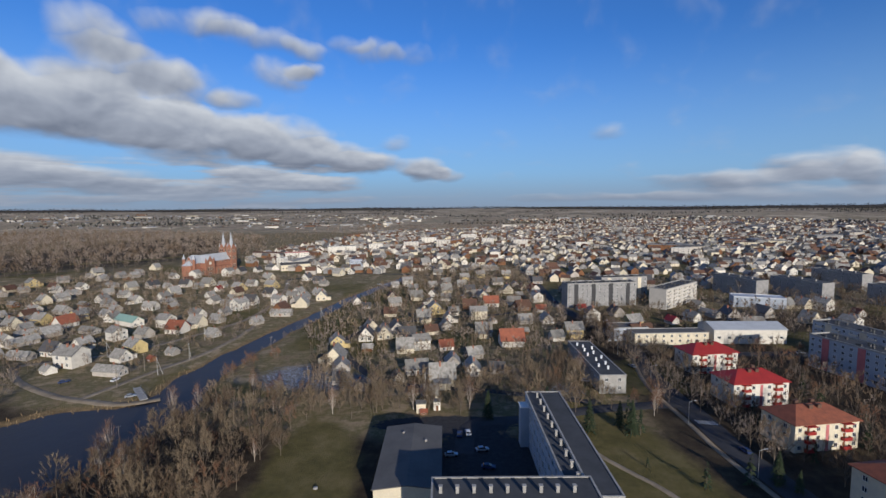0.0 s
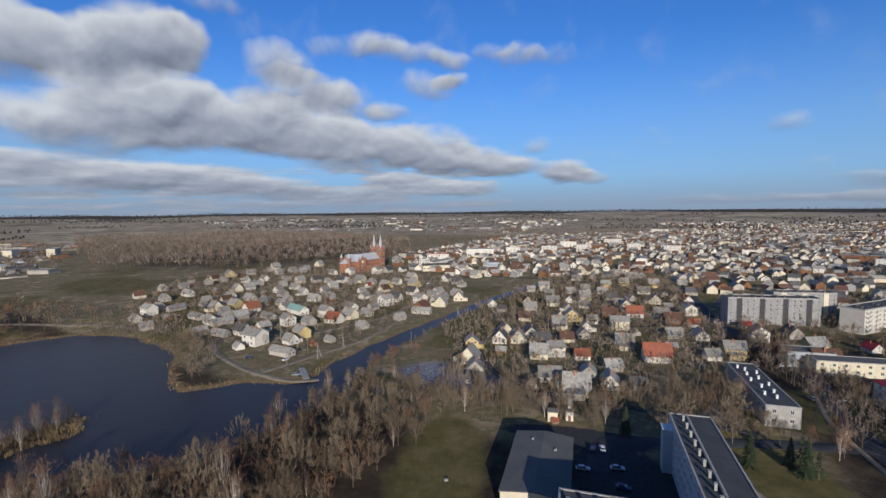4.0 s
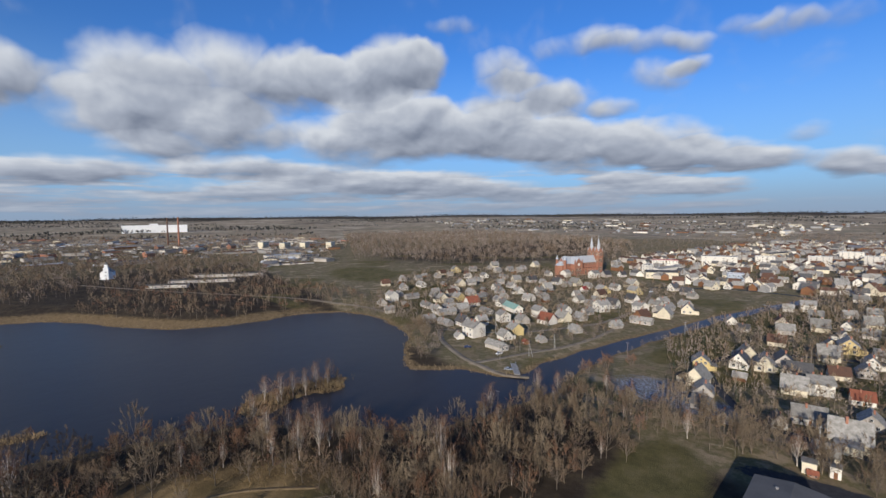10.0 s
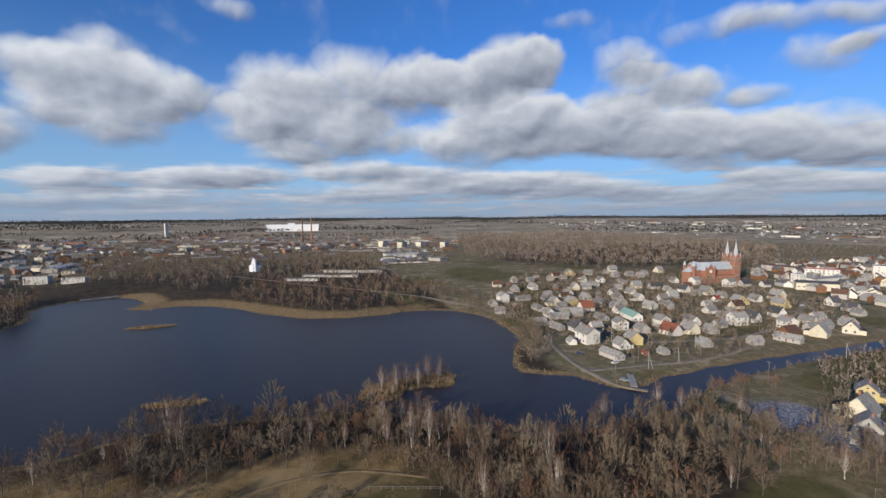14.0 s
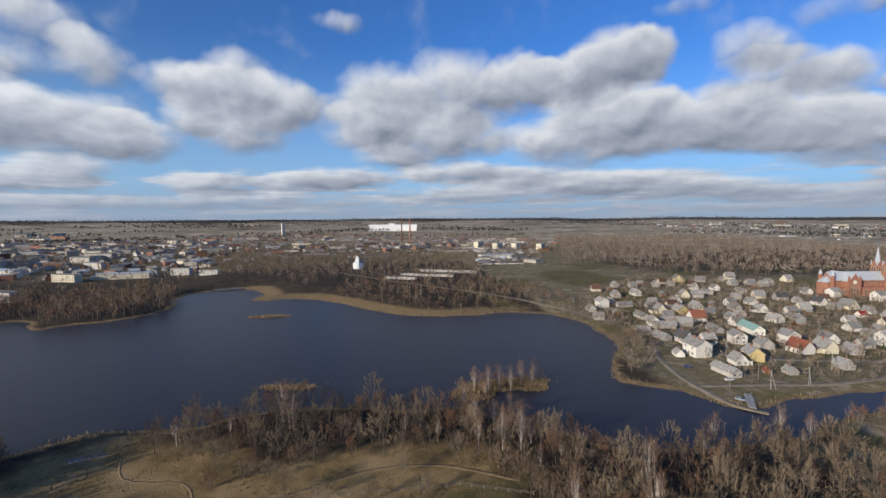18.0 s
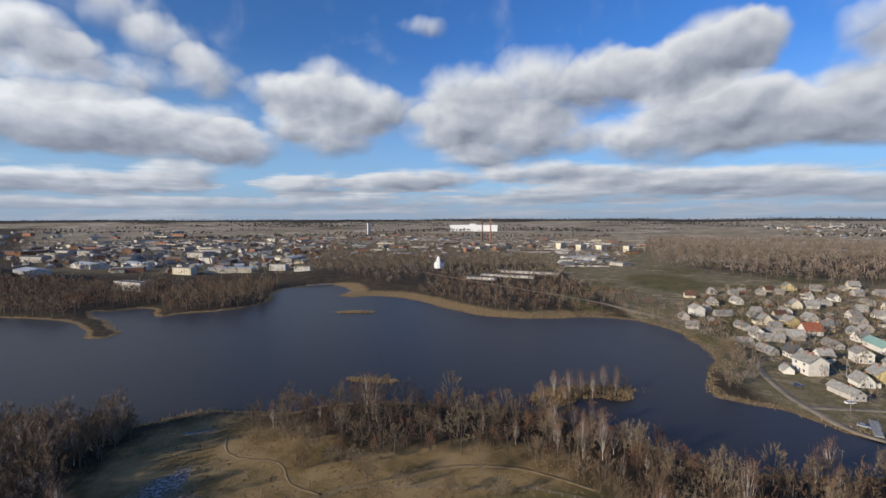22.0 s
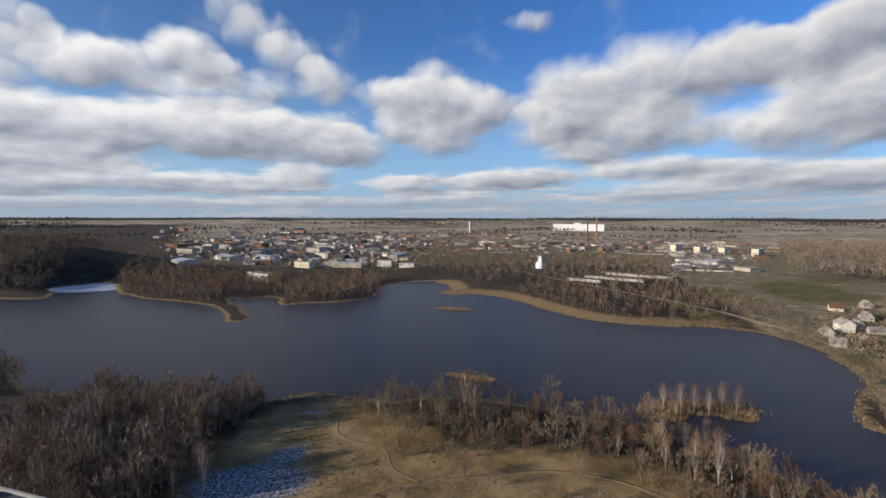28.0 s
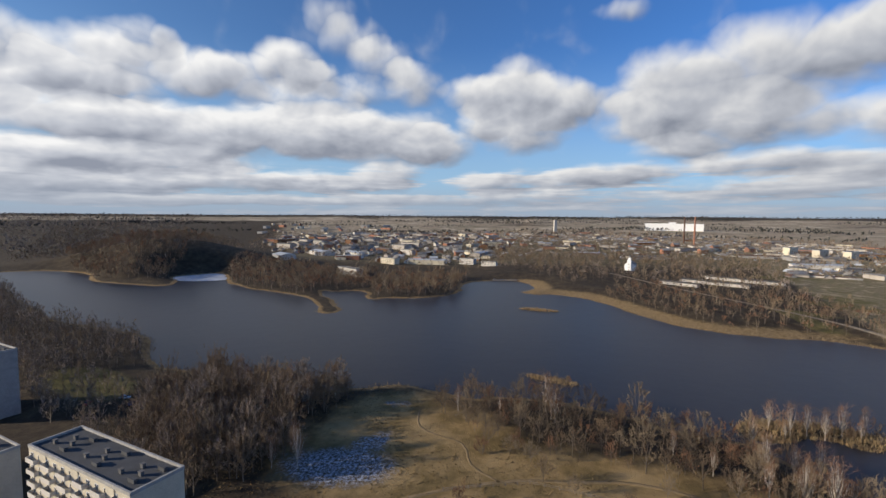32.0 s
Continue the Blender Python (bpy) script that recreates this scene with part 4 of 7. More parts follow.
# ---- trees ----
def limb_tubes(segments):
    """Three-sided limbs in triangles for rows of (start, end, radius, radius); thin ends run to a point."""
    verts, faces = [], []
    for a, b, ra, rb in segments:
        d = b - a
        d = d / max(np.linalg.norm(d), 1e-6)
        u = np.cross(d, (0.31, 0.95, 0.05))
        u /= np.linalg.norm(u)
        w = np.cross(d, u)
        k = len(verts)
        ring = [math.cos(t) * u + math.sin(t) * w for t in (0.0, 2.094, 4.189)]
        verts += [a + ra * q for q in ring]
        if rb < 0.02:
            verts.append(b)
            faces += [(k, k + 1, k + 3), (k + 1, k + 2, k + 3), (k + 2, k, k + 3)]
        else:
            verts += [b + rb * q for q in ring]
            for i in range(3):
                j = (i + 1) % 3
                faces += [(k + i, k + j, k + 3 + j), (k + i, k + 3 + j, k + 3 + i)]
    return np.array(verts), np.array(faces)


def grow(seed, height, spread, limbs, twigs, low=0.25, width=0.05, thick=0.014, stems=1, subs=4, far=False, shoot=(0.05, 0.11), fan=0.45):
    """Wood and twigs of a bare tree: a trunk, limbs that bow out to a rounded crown, branches and a haze of fine shoots."""
    rng = np.random.default_rng(seed)
    wood, tips = [], []
    half = height * (1 - low) * 0.5
    heart = np.array([0, 0, height - half])
    reach = np.array([spread * height, spread * height, half])
    for st in range(stems):
        off = np.array([rng.normal(0, 0.4), rng.normal(0, 0.4), 0]) * (stems > 1)
        n = 1 if far else 4
        pts = [off + np.array([0, 0, -0.3])]
        for i in range(n):
            pts.append(pts[-1] + np.array([rng.normal(0, 0.05), rng.normal(0, 0.05), 1.0]) * height * (0.9 / n))
        r0 = height * thick
        for i in range(n):
            wood.append((pts[i], pts[i + 1], r0 * (1 - i / n * 0.95), r0 * (1 - (i + 1) / n * 0.95) if i + 1 < n else 0.0))
        m = max(limbs // stems, 1)
        for j in range(m):
            lean = 1.75 * ((j + rng.uniform(0.2, 0.9)) / m) ** 0.8
            u = min(low * 0.8 + (1 - lean / 1.9) * 0.45 * rng.uniform(0.4, 1.0), 0.8)
            i = min(int(u * n), n - 1)
            base = pts[i] + (pts[i + 1] - pts[i]) * (u * n - i)
            az = j * 2.4 + rng.normal(0, 0.4)
            way = np.array([math.cos(az) * math.sin(lean), math.sin(az) * math.sin(lean), math.cos(lean)])
            end = heart + way * reach * rng.uniform(0.68, 0.92)
            end[2] = max(end[2], base[2] + 0.12 * height)
            mid = base + (end - base) * 0.5 + np.array([way[0], way[1], 0.0]) * reach * 0.16
            r = r0 * (1 - u) * 0.45 + 0.025
            wood += [(base, end, r, 0.0)] if far else [(base, mid, r, r * 0.6), (mid, end, r * 0.6, 0.0)]
            for q in range(subs):
                k = rng.uniform(0.3, 0.95)
                p = base + (mid - base) * min(k * 2, 1) + (end - mid) * max(k * 2 - 1, 0)
                out = (p - heart * (1, 1, 0.75)) / np.linalg.norm(p - heart * (1, 1, 0.75))
                q = p + (out * 0.6 + rng.normal(0, 0.5, 3) + (0, 0, 0.45)) * height * 0.13
                if not far:
                    wood.append((p, q, r * 0.3, 0.0))
                tips.append((p, q))
            tips.append((mid, end))
        tips.append((pts[-2] * 0.4 + pts[-1] * 0.6, pts[-1]))
    pick = rng.integers(len(tips), size=twigs)
    a, b = np.array([q[0] for q in tips])[pick], np.array([q[1] for q in tips])[pick]
    p = a + (b - a) * rng.uniform(0.15, 1.05, (twigs, 1))
    out = (p - heart * (1, 1, 0.6)) / reach
    out /= np.linalg.norm(out, axis=1)[:, None] + 1e-6
    d = out * 0.55 + rng.normal(0, fan, (twigs, 3)) + (0, 0, 0.5)
    d /= np.linalg.norm(d, axis=1)[:, None]
    q = p + d * rng.uniform(*shoot, (twigs, 1)) * height
    s = np.cross(d, rng.normal(0, 1, (twigs, 3)))
    s = s / np.linalg.norm(s, axis=1)[:, None] * width * rng.uniform(0.6, 1.4, (twigs, 1))
    tv = np.stack([p - s / 2, p + s / 2, q], 1).reshape(-1, 3)
    return limb_tubes(wood), (tv, np.arange(twigs * 3).reshape(-1, 3))


def tree_thing(name, label, seed, bark, twig, group, **how):
    (wv, wf), (tv, tf) = grow(seed, **how)
    wood, haze = mesh_from("trunk", wv, wf), mesh_from("crown", tv, tf)
    wood.materials.append(bark)
    haze.materials.append(twig)
    root = tagged(new(name), label, "tree", group)
    part("trunk", wood, None, root)
    part("crown", haze, None, root)
    return root


BARE = [tree_thing("bare_tree", lab, 11 + i, BARK, tw, "bare trees by the lake", height=h, spread=s, limbs=17, twigs=1500, width=0.075, low=lo, subs=5)
        for i, (h, s, lo, tw, lab) in enumerate((
            (13, 0.38, 0.28, TWIG, "leafless spreading tree with grey-brown bark"),
            (15, 0.27, 0.22, TWIGRED, "tall leafless tree with russet ascending twigs"),
            (11, 0.46, 0.2, TWIGPALE, "low broad leafless tree with dense twigs"),
            (14, 0.32, 0.2, TWIGPALE, "upright leafless alder with a fan-shaped crown"),
            (12.5, 0.36, 0.25, TWIG, "leafless tree with brown twigs and a rounded crown")))]
BIRCH = [tree_thing("birch", "leafless birch with a white trunk and russet twigs", 31 + i, BIRCHBARK, TWIGRED, "birches by the lake", height=h, spread=s, limbs=20, twigs=1000, width=0.05, thick=0.015, low=0.2, subs=3)
         for i, (h, s) in enumerate(((18, 0.16), (15, 0.19), (17, 0.15)))]
POPLAR = tree_thing("poplar", "tall narrow leafless poplar with pale upright twigs", 41, BARK, TWIGPALE, "poplars beside the houses", height=16, spread=0.11, limbs=22, twigs=1000, width=0.07, low=0.06, fan=0.3)
BUSH = [tree_thing("bush", lab, 51 + i, BARK, tw, "bare bushes", height=h, spread=0.5, limbs=15, twigs=900, width=0.05, low=0.03, stems=3, shoot=(0.1, 0.2))
        for i, (h, tw, lab) in enumerate(((5, TWIGRED, "rounded leafless bush with orange-brown shoots"), (6, TWIGPALE, "rounded leafless bush with pale grey shoots")))]


def spruce(seed, height):
    rng = np.random.default_rng(seed)
    root = tagged(new("spruce"), "dark green spruce with drooping layered branches", "tree", "spruces beside the buildings")
    bm = tube(bmesh.new(), (0, 0, -0.3), (0, 0, height), height * 0.018, 0.02, 6)
    part("trunk", bm, BARK, root)
    tv, tf = [], []
    for i in range(900):
        u = rng.random() ** 0.75
        z = height * (0.06 + 0.93 * u)
        reach = height * 0.24 * (1 - u) ** 0.8 * rng.uniform(0.5, 1.12) + 0.12
        az = rng.uniform(0, math.tau)
        d = np.array([math.cos(az), math.sin(az), -0.35])
        p = np.array([0, 0, z]) + d * reach * rng.uniform(0.25, 0.7)
        q = np.array([0, 0, z]) + d * reach
        s = np.array([-d[1], d[0], rng.normal(0, 0.3)]) * (0.14 + 0.1 * (1 - u)) * height * 0.09
        k = len(tv)
        tv += [p - s, p + s, q + s * 0.2, q - s * 0.2]
        tf.append((k, k + 1, k + 2, k + 3))
    me = mesh_from("crown", np.array(tv), np.array(tf))
    me.materials.append(NEEDLES)
    part("crown", me, None, root)
    return root


put(spruce(3, 11), [(16, 165, 0, 1.0), (93, 123, 100, 0.9), (96, 119, 50, 0.6)])
put(spruce(4, 12), [(50, 154, 0, 1.0), (64, 152, 70, 1.05), (62, 158, 10, 0.8), (40, 175, 30, 0.7)])


def inside(poly, x, y):
    ok = np.zeros(np.shape(x), bool)
    p = np.array(poly, float)
    for a, b in zip(p, np.roll(p, -1, 0)):
        ok ^= ((a[1] > y) != (b[1] > y)) & (x < (b[0] - a[0]) * (y - a[1]) / (b[1] - a[1] + 1e-9) + a[0])
    return ok


def spread_in(rng, poly, spacing, dry=2.0):
    """Places in a polygon on a shaken grid, on dry land."""
    p = np.array(poly, float)
    xs, ys = np.arange(p[:, 0].min(), p[:, 0].max(), spacing), np.arange(p[:, 1].min(), p[:, 1].max(), spacing)
    gx, gy = np.meshgrid(xs, ys)
    gx = (gx + rng.uniform(-0.55, 0.55, gx.shape) * spacing).ravel()
    gy = (gy + rng.uniform(-0.55, 0.55, gy.shape) * spacing).ravel()
    k = inside(p, gx, gy)
    gx, gy = gx[k], gy[k]
    k = shore(gx, gy) < -dry
    return gx[k], gy[k]


def wood_stuff(name, label, spots, variants, mats, seed, size=(0.8, 1.2)):
    """Many trees joined into one object: for each spot a variant, turned and sized."""
    rng = np.random.default_rng(seed)
    vs, fs, ms, k = [], [], [], 0
    heights = land(spots[:, 0], spots[:, 1])
    for (x, y), z in zip(spots, heights):
        v = rng.integers(len(variants))
        s, t = rng.uniform(*size), rng.uniform(0, math.tau)
        c, d = math.cos(t) * s, math.sin(t) * s
        for (pv, pf), m in zip(variants[v], ((0, 1 + v % (len(mats) - 1)))):
            q = np.stack([pv[:, 0] * c - pv[:, 1] * d + x, pv[:, 0] * d + pv[:, 1] * c + y, pv[:, 2] * s * rng.uniform(0.85, 1.15)], -1)
            q[:, 2] += z
            vs.append(q)
            fs.append(pf + k)
            ms.append(np.full(len(pf), m))
            k += len(q)
    v = np.concatenate(vs)
    me = mesh_from(name, v, np.concatenate(fs))
    for m in mats:
        me.materials.append(m)
    me.polygons.foreach_set("material_index", np.concatenate(ms).astype(np.int32))
    return tagged(new(name, me), label, "trees", kind="stuff")


NEAR_WOODS = [
    [(-128, 60), (-116, 98), (-106, 120), (-100, 150), (-95, 172), (-72, 184), (-50, 182), (-48, 165), (-56, 140), (-62, 95), (-80, 60)],
    [(-194, -34), (-191, -8), (-185, 24), (-172, 48), (-166, 66), (-153, 78), (-134, 92), (-116, 108), (-118, 96), (-126, 62), (-133, 40), (-144, 10), (-149, -14), (-158, -34), (-173, -46)],
    [(-100, 62), (-62, 95), (-58, 118), (-75, 118), (-110, 80)],
    [(-188, -160), (-182, -108), (-184, -86), (-168, -84), (-150, -92), (-138, -98), (-128, -84), (-105, -92), (-108, -125), (-150, -165)],
]
GARDEN_WOODS = [[(-44, 168), (-44, 182), (18, 176), (14, 168)], [(40, 178), (34, 205), (62, 220), (64, 190)], [(86, 255), (92, 330), (100, 330), (98, 262)], [(105, 190), (100, 230), (110, 235), (112, 190)]]
rng = np.random.default_rng(5)
spots = [np.stack(spread_in(rng, p, 6.7), -1) for p in NEAR_WOODS] + [np.stack(spread_in(rng, p, 7.5), -1) for p in GARDEN_WOODS]
spots = np.concatenate(spots)
order = rng.permutation(len(spots))
for j, i in enumerate(order[:290]):
    x, y = spots[i]
    proto = BIRCH[j % 3] if rng.random() < 0.12 else BARE[int(rng.integers(5))]
    put(proto, [(float(x), float(y), float(rng.uniform(0, 360)), float(rng.uniform(0.62, 1.12)))])
MEDIUM = [grow(70 + i, h, s, 9, 520, width=0.12, low=0.22, subs=3) for i, (h, s) in enumerate(((12.5, 0.4), (14.5, 0.29), (10.5, 0.45), (13.5, 0.34)))]
# single trees and bushes that stand out
put(BIRCH[0], [(-128, 76, 0, 1.05), (-181, 90, 40, 0.8), (-184, 84, 90, 0.7), (-180, 101, 0, 0.75), (-144, 66, 0, 1.0), (-182, 96, 10, 0.75), (-183, 108, 60, 0.8), (-186, 117, 0, 0.7), (-168, 72, 30, 0.8), (-150, 84, 0, 0.75), (-102, 168, 200, 0.8), (-106, 140, 70, 0.8), (-180, -140, 80, 0.9), (-172, -110, 20, 0.9), (-120, -78, 60, 0.95)])
put(BIRCH[1], [(-181, 113, 20, 0.75), (-178, 87, 0, 0.7), (-134, 80, 120, 0.9), (-98, 178, 0, 0.9), (-80, 188, 30, 1.0), (-184, -128, 0, 0.9), (-118, -86, 0, 1.0), (62, 205, 0, 1.1), (82, 172, 60, 1.0), (78, 166, 0, 0.9)])
put(BARE[1], [(85, 186, 0, 0.7), (80, 168, 40, 0.8), (73, 172, 90, 0.85), (84, 177, 10, 0.6)])
put(POPLAR, [(-24, 172, 0, 1.0), (-26, 170, 90, 0.9), (-6, 172, 40, 0.8), (6, 168, 80, 0.8)])
put(BARE[0], [(-52, 140, 0, 0.95), (-58, 122, 60, 1.0), (-129, -1, 30, 0.9), (-118, 22, 100, 0.7), (-216, 196, 0, 1.1), (-212, 204, 80, 1.2), (-222, 207, 20, 1.1), (56, 212, 10, 1.25), (58, 200, 50, 1.1)])
put(BARE[2], [(-205, 200, 0, 1.0), (-228, 216, 60, 0.9), (-140, -5, 10, 0.75), (-125, 8, 0, 0.6), (-115, 36, 20, 0.6), (-128, 34, 70, 0.7), (-143, -12, 0, 0.7), (-150, -20, 30, 0.7)])
put(BUSH[0], [(-112, -24, 0, 1.3), (-142, -22, 90, 0.9), (-148, -10, 10, 1.0), (-90, 172, 0, 1.0), (-100, 210, 40, 1.1), (-96, 222, 0, 1.2), (-88, 235, 20, 1.0), (-222, 12, 0, 0.5)])
put(BUSH[1], [(-66, 118, 0, 1.1), (-84, 112, 60, 1.0), (-76, 96, 20, 1.0), (-100, 192, 0, 0.9), (30, 200, 30, 1.1), (20, 202, 0, 1.0), (44, 206, 60, 1.2)])
LIGHT = [grow(90 + i, h, s, 6, 110, width=0.26, low=0.15, subs=2, far=True, shoot=(0.08, 0.15)) for i, (h, s) in enumerate(((12, 0.42), (13.5, 0.32), (10, 0.48), (12.5, 0.36)))]
SHORE_SCRUB = [[(-190, -8), (-188, 25), (-176, 48), (-171, 70), (-158, 81), (-136, 96), (-116, 112), (-104, 150), (-98, 150), (-110, 108), (-130, 84), (-150, 62), (-168, 40), (-180, 14)]]
ISLET_SCRUB = [[(-190, 78), (-193, 100), (-189, 124), (-180, 124), (-176, 104), (-176, 82)]]
scrub = np.concatenate([np.stack(spread_in(rng, p, 10.5), -1) for p in NEAR_WOODS] + [np.stack(spread_in(rng, p, 3.2), -1) for p in SHORE_SCRUB] + [np.stack(spread_in(rng, p, 3.4, 0.3), -1) for p in ISLET_SCRUB])
wood_stuff("lakeside_scrub", "low bare scrub under the lakeside trees", scrub, LIGHT, [BARK, TWIG, TWIGRED, TWIGPALE], 8, (0.22, 0.48))
wood_stuff("lakeside_wood", "dense bare brown wood on the near lake shore", spots[order[290:]], MEDIUM, [BARK, TWIG, TWIGPALE, TWIGRED], 6)

# ---- houses of the town ----
proto = house("white two-storey house under a grey roof", 9, 10, 5.6, 8.4, WHITE, SLATE, chimneys=2)
put(proto, [(-320, 270, 255, 1.04), (-187, 227, 258, 1.17), (-197, 273, 61, 0.92), (-185, 303, 69, 0.97), (-158, 353, -25, 1.05), (-133, 369, 241, 0.97), (-251, 535, -14, 1.06), (-281, 520, 172, 1.01), (-13, 251, 110, 0.92), (76, 375, 189, 0.95), (101, 311, -4, 1.02), (-36, 457, 100, 0.99), (280, 337, 200, 1.04), (256, 286, 13, 0.93)])
proto = house("white brick house under a pale grey roof", 8, 11, 3.0, 6.6, WHITE, SLATE)
put(proto, [(-345, 331, 80, 0.94), (-311, 346, 254, 0.95), (-324, 387, 158, 1.03), (-341, 432, 66, 0.99), (-284, 407, 257, 0.98), (-190, 216, 241, 0.68), (-228, 355, 260, 1.04), (-177, 328, 240, 1.06), (-193, 462, 247, 1.06), (-131, 398, 259, 0.99), (-132, 417, -22, 0.96), (-303, 516, 60, 1.02), (-7, 531, 272, 0.97), (69, 306, 5, 1.03), (13, 212, 1, 1.08), (-13, 213, 282, 1.06), (-71, 372, 199, 0.92), (168, 308, 195, 1.05), (109, 411, 191, 1.07), (56, 365, 87, 1.04)])
put(proto, [(54, 460, 275, 1.08), (-74, 632, 276, 0.94), (290, 461, 288, 0.94), (-255, 263, 240, 1.08)])
proto = house("low house of grey brick under a weathered grey roof", 8, 10, 2.9, 6.4, GREYWALL, SLATE)
put(proto, [(-377, 389, 239, 0.95), (-246, 332, 60, 0.93), (-271, 369, 257, 0.98), (-146, 243, 253, 0.65), (-161, 334, -16, 0.93), (-156, 313, 66, 0.96), (-112, 411, 238, 1.03), (-111, 614, 167, 1.08), (-346, 522, 79, 0.99), (-351, 499, -17, 0.98), (-49, 215, 13, 1.06), (-39, 363, 107, 1.08), (11, 553, 1, 1.00), (98, 523, 271, 0.93), (123, 500, 287, 0.92), (54, 305, 102, 1.02), (4, 223, 3, 0.97), (33, 306, 12, 0.62), (-119, 390, -12, 1.02), (-120, 374, 153, 1.00)])
put(proto, [(-11, 448, 289, 0.93), (-113, 636, 257, 0.92), (146, 679, 99, 0.93), (247, 431, 187, 1.08), (193, 347, 18, 0.93), (-244, 281, 157, 1.06), (-287, 343, 74, 1.05), (-340, 505, 159, 0.98)])
proto = house("long low outbuilding of grey brick under a grey roof", 6, 15, 2.6, 4.8, GREYWALL, SLATE)
put(proto, [(-315, 290, 170, 0.98), (-276, 272, 255, 1.04), (-244, 262, 157, 1.06), (-224, 287, 71, 0.95), (-158, 213, 79, 1.03), (-227, 377, 248, 1.00), (-172, 366, 61, 1.06), (-118, 331, 269, 1.06), (187, 320, 18, 1.01), (200, 296, 276, 1.08), (-291, 310, 158, 1.08), (-222, 237, 259, 0.96), (-258, 281, -30, 0.92), (-327, 452, 252, 0.94), (-332, 410, 254, 0.97)])
proto = house("rendered house under a steep grey roof", 8.5, 9.5, 3.2, 7.6, CREAM, SLATE, annex=True)
put(proto, [(-285, 300, 245, 1.06), (-303, 444, 156, 0.99), (-247, 419, 153, 0.92), (-238, 463, 80, 1.07), (-164, 302, 252, 1.01), (-188, 493, 250, 1.08), (-112, 362, 185, 1.07), (-104, 389, 12, 1.02), (-173, 666, 261, 1.03), (-121, 528, 63, 1.07), (-389, 516, -30, 1.04), (-351, 561, 170, 0.96), (-55, 229, 180, 1.07), (-46, 288, 200, 0.94), (-36, 272, 10, 1.01), (-21, 245, 97, 0.96), (-14, 313, 283, 0.99), (-23, 385, 100, 1.03), (-15, 344, 191, 0.61), (33, 382, 0, 1.06)])
put(proto, [(24, 276, 272, 1.00), (-1, 200, 274, 1.13), (258, 344, 109, 0.93), (270, 343, 192, 0.99), (241, 280, 182, 0.92), (242, 301, 195, 0.93), (-6, 184, 273, 0.70), (58, 414, 180, 1.02), (2, 417, 108, 1.00), (-89, 576, 187, 0.93), (168, 610, 285, 1.06), (185, 580, 9, 1.01), (240, 447, -1, 1.03), (-327, 374, 239, 0.93)])
proto = house("yellow rendered house under a grey roof", 8.5, 10, 4.4, 7.8, YELLOW, SLATE, annex=True)
put(proto, [(-276, 312, 259, 1.01), (-169, 248, 239, 0.99), (-168, 447, 66, 1.04), (-195, 435, 60, 1.03), (-60, 254, 16, 0.94), (-7, 336, 8, 1.08), (40, 506, 285, 0.99), (22, 487, 100, 0.97), (68, 504, 282, 1.03), (78, 274, 272, 1.06), (121, 292, 110, 1.08), (320, 542, 10, 1.08), (362, 539, 285, 1.02), (-260, 324, -12, 0.93), (-396, 441, 60, 1.02)])
proto = house("house of white brick under an orange tiled roof", 9, 11, 3.2, 7.4, WHITE, TILEROOF)
put(proto, [(-253, 304, 162, 1.08), (-169, 288, 259, 0.98), (1, 249, 282, 0.68), (37, 359, 272, 1.01), (82, 418, 192, 0.94), (72, 338, 86, 0.67), (38, 256, 94, 1.15), (450, 596, 14, 1.16), (289, 318, 2, 0.64), (499, 791, 103, 1.00)])
proto = house("white house under a dark steep roof", 8, 10, 3.4, 7.6, WHITE, DARKROOF)
put(proto, [(-211, 244, 255, 1.00), (-259, 460, 261, 1.02), (-157, 372, 80, 1.07), (-154, 406, 68, 1.04), (-228, 564, -19, 0.92), (-147, 495, -16, 1.06), (-109, 543, 1, 0.94), (-46, 269, 4, 1.07), (-21, 202, 16, 0.67), (265, 547, 99, 0.99)])
proto = house("small red-brown timber shed", 6, 7, 2.6, 4.6, BROWNWALL, TILEROOF)
put(proto, [(-151, 233, 239, 0.60), (-8, 169, 282, 0.68)])
proto = house("long white house under a pale green roof", 8, 22, 3.6, 6.4, WHITE, GREENROOF)
put(proto, [(-213, 308, 62, 1.02)])
proto = house("grey house under a dark sheet roof", 8, 10, 3.2, 6.8, GREYWALL, DARKROOF)
put(proto, [(-289, 455, -27, 1.08), (-243, 551, 163, 1.05), (-129, 476, 76, 1.01), (95, 464, 267, 0.93), (-22, 272, 96, 0.94), (-30, 285, 15, 1.00), (-60, 354, 266, 0.66), (197, 314, 182, 1.04), (25, 213, 86, 0.69), (-36, 194, 181, 0.60), (-46, 201, 270, 0.69), (122, 323, 190, 0.98), (23, 416, 99, 0.98), (-46, 573, 90, 1.06), (223, 318, 12, 1.06)])
proto = house("white house under a bright red sheet roof", 9, 11, 3.2, 7.2, WHITE, REDROOF)
put(proto, [(-214, 435, -11, 0.66), (103, 342, 280, 0.94), (151, 301, 196, 1.09)])
proto = house("brown timber house under a brown roof", 8, 10, 3.0, 6.8, BROWNWALL, BROWNROOF)
put(proto, [(-123, 345, 164, 1.07), (20, 350, 88, 1.02), (59, 344, 288, 1.05), (115, 266, 283, 1.24)])
proto = house("cream two-storey brick house under a light roof", 8.5, 10, 5.2, 7.2, CREAM, SLATE)
put(proto, [(24, 319, 95, 1.18)])

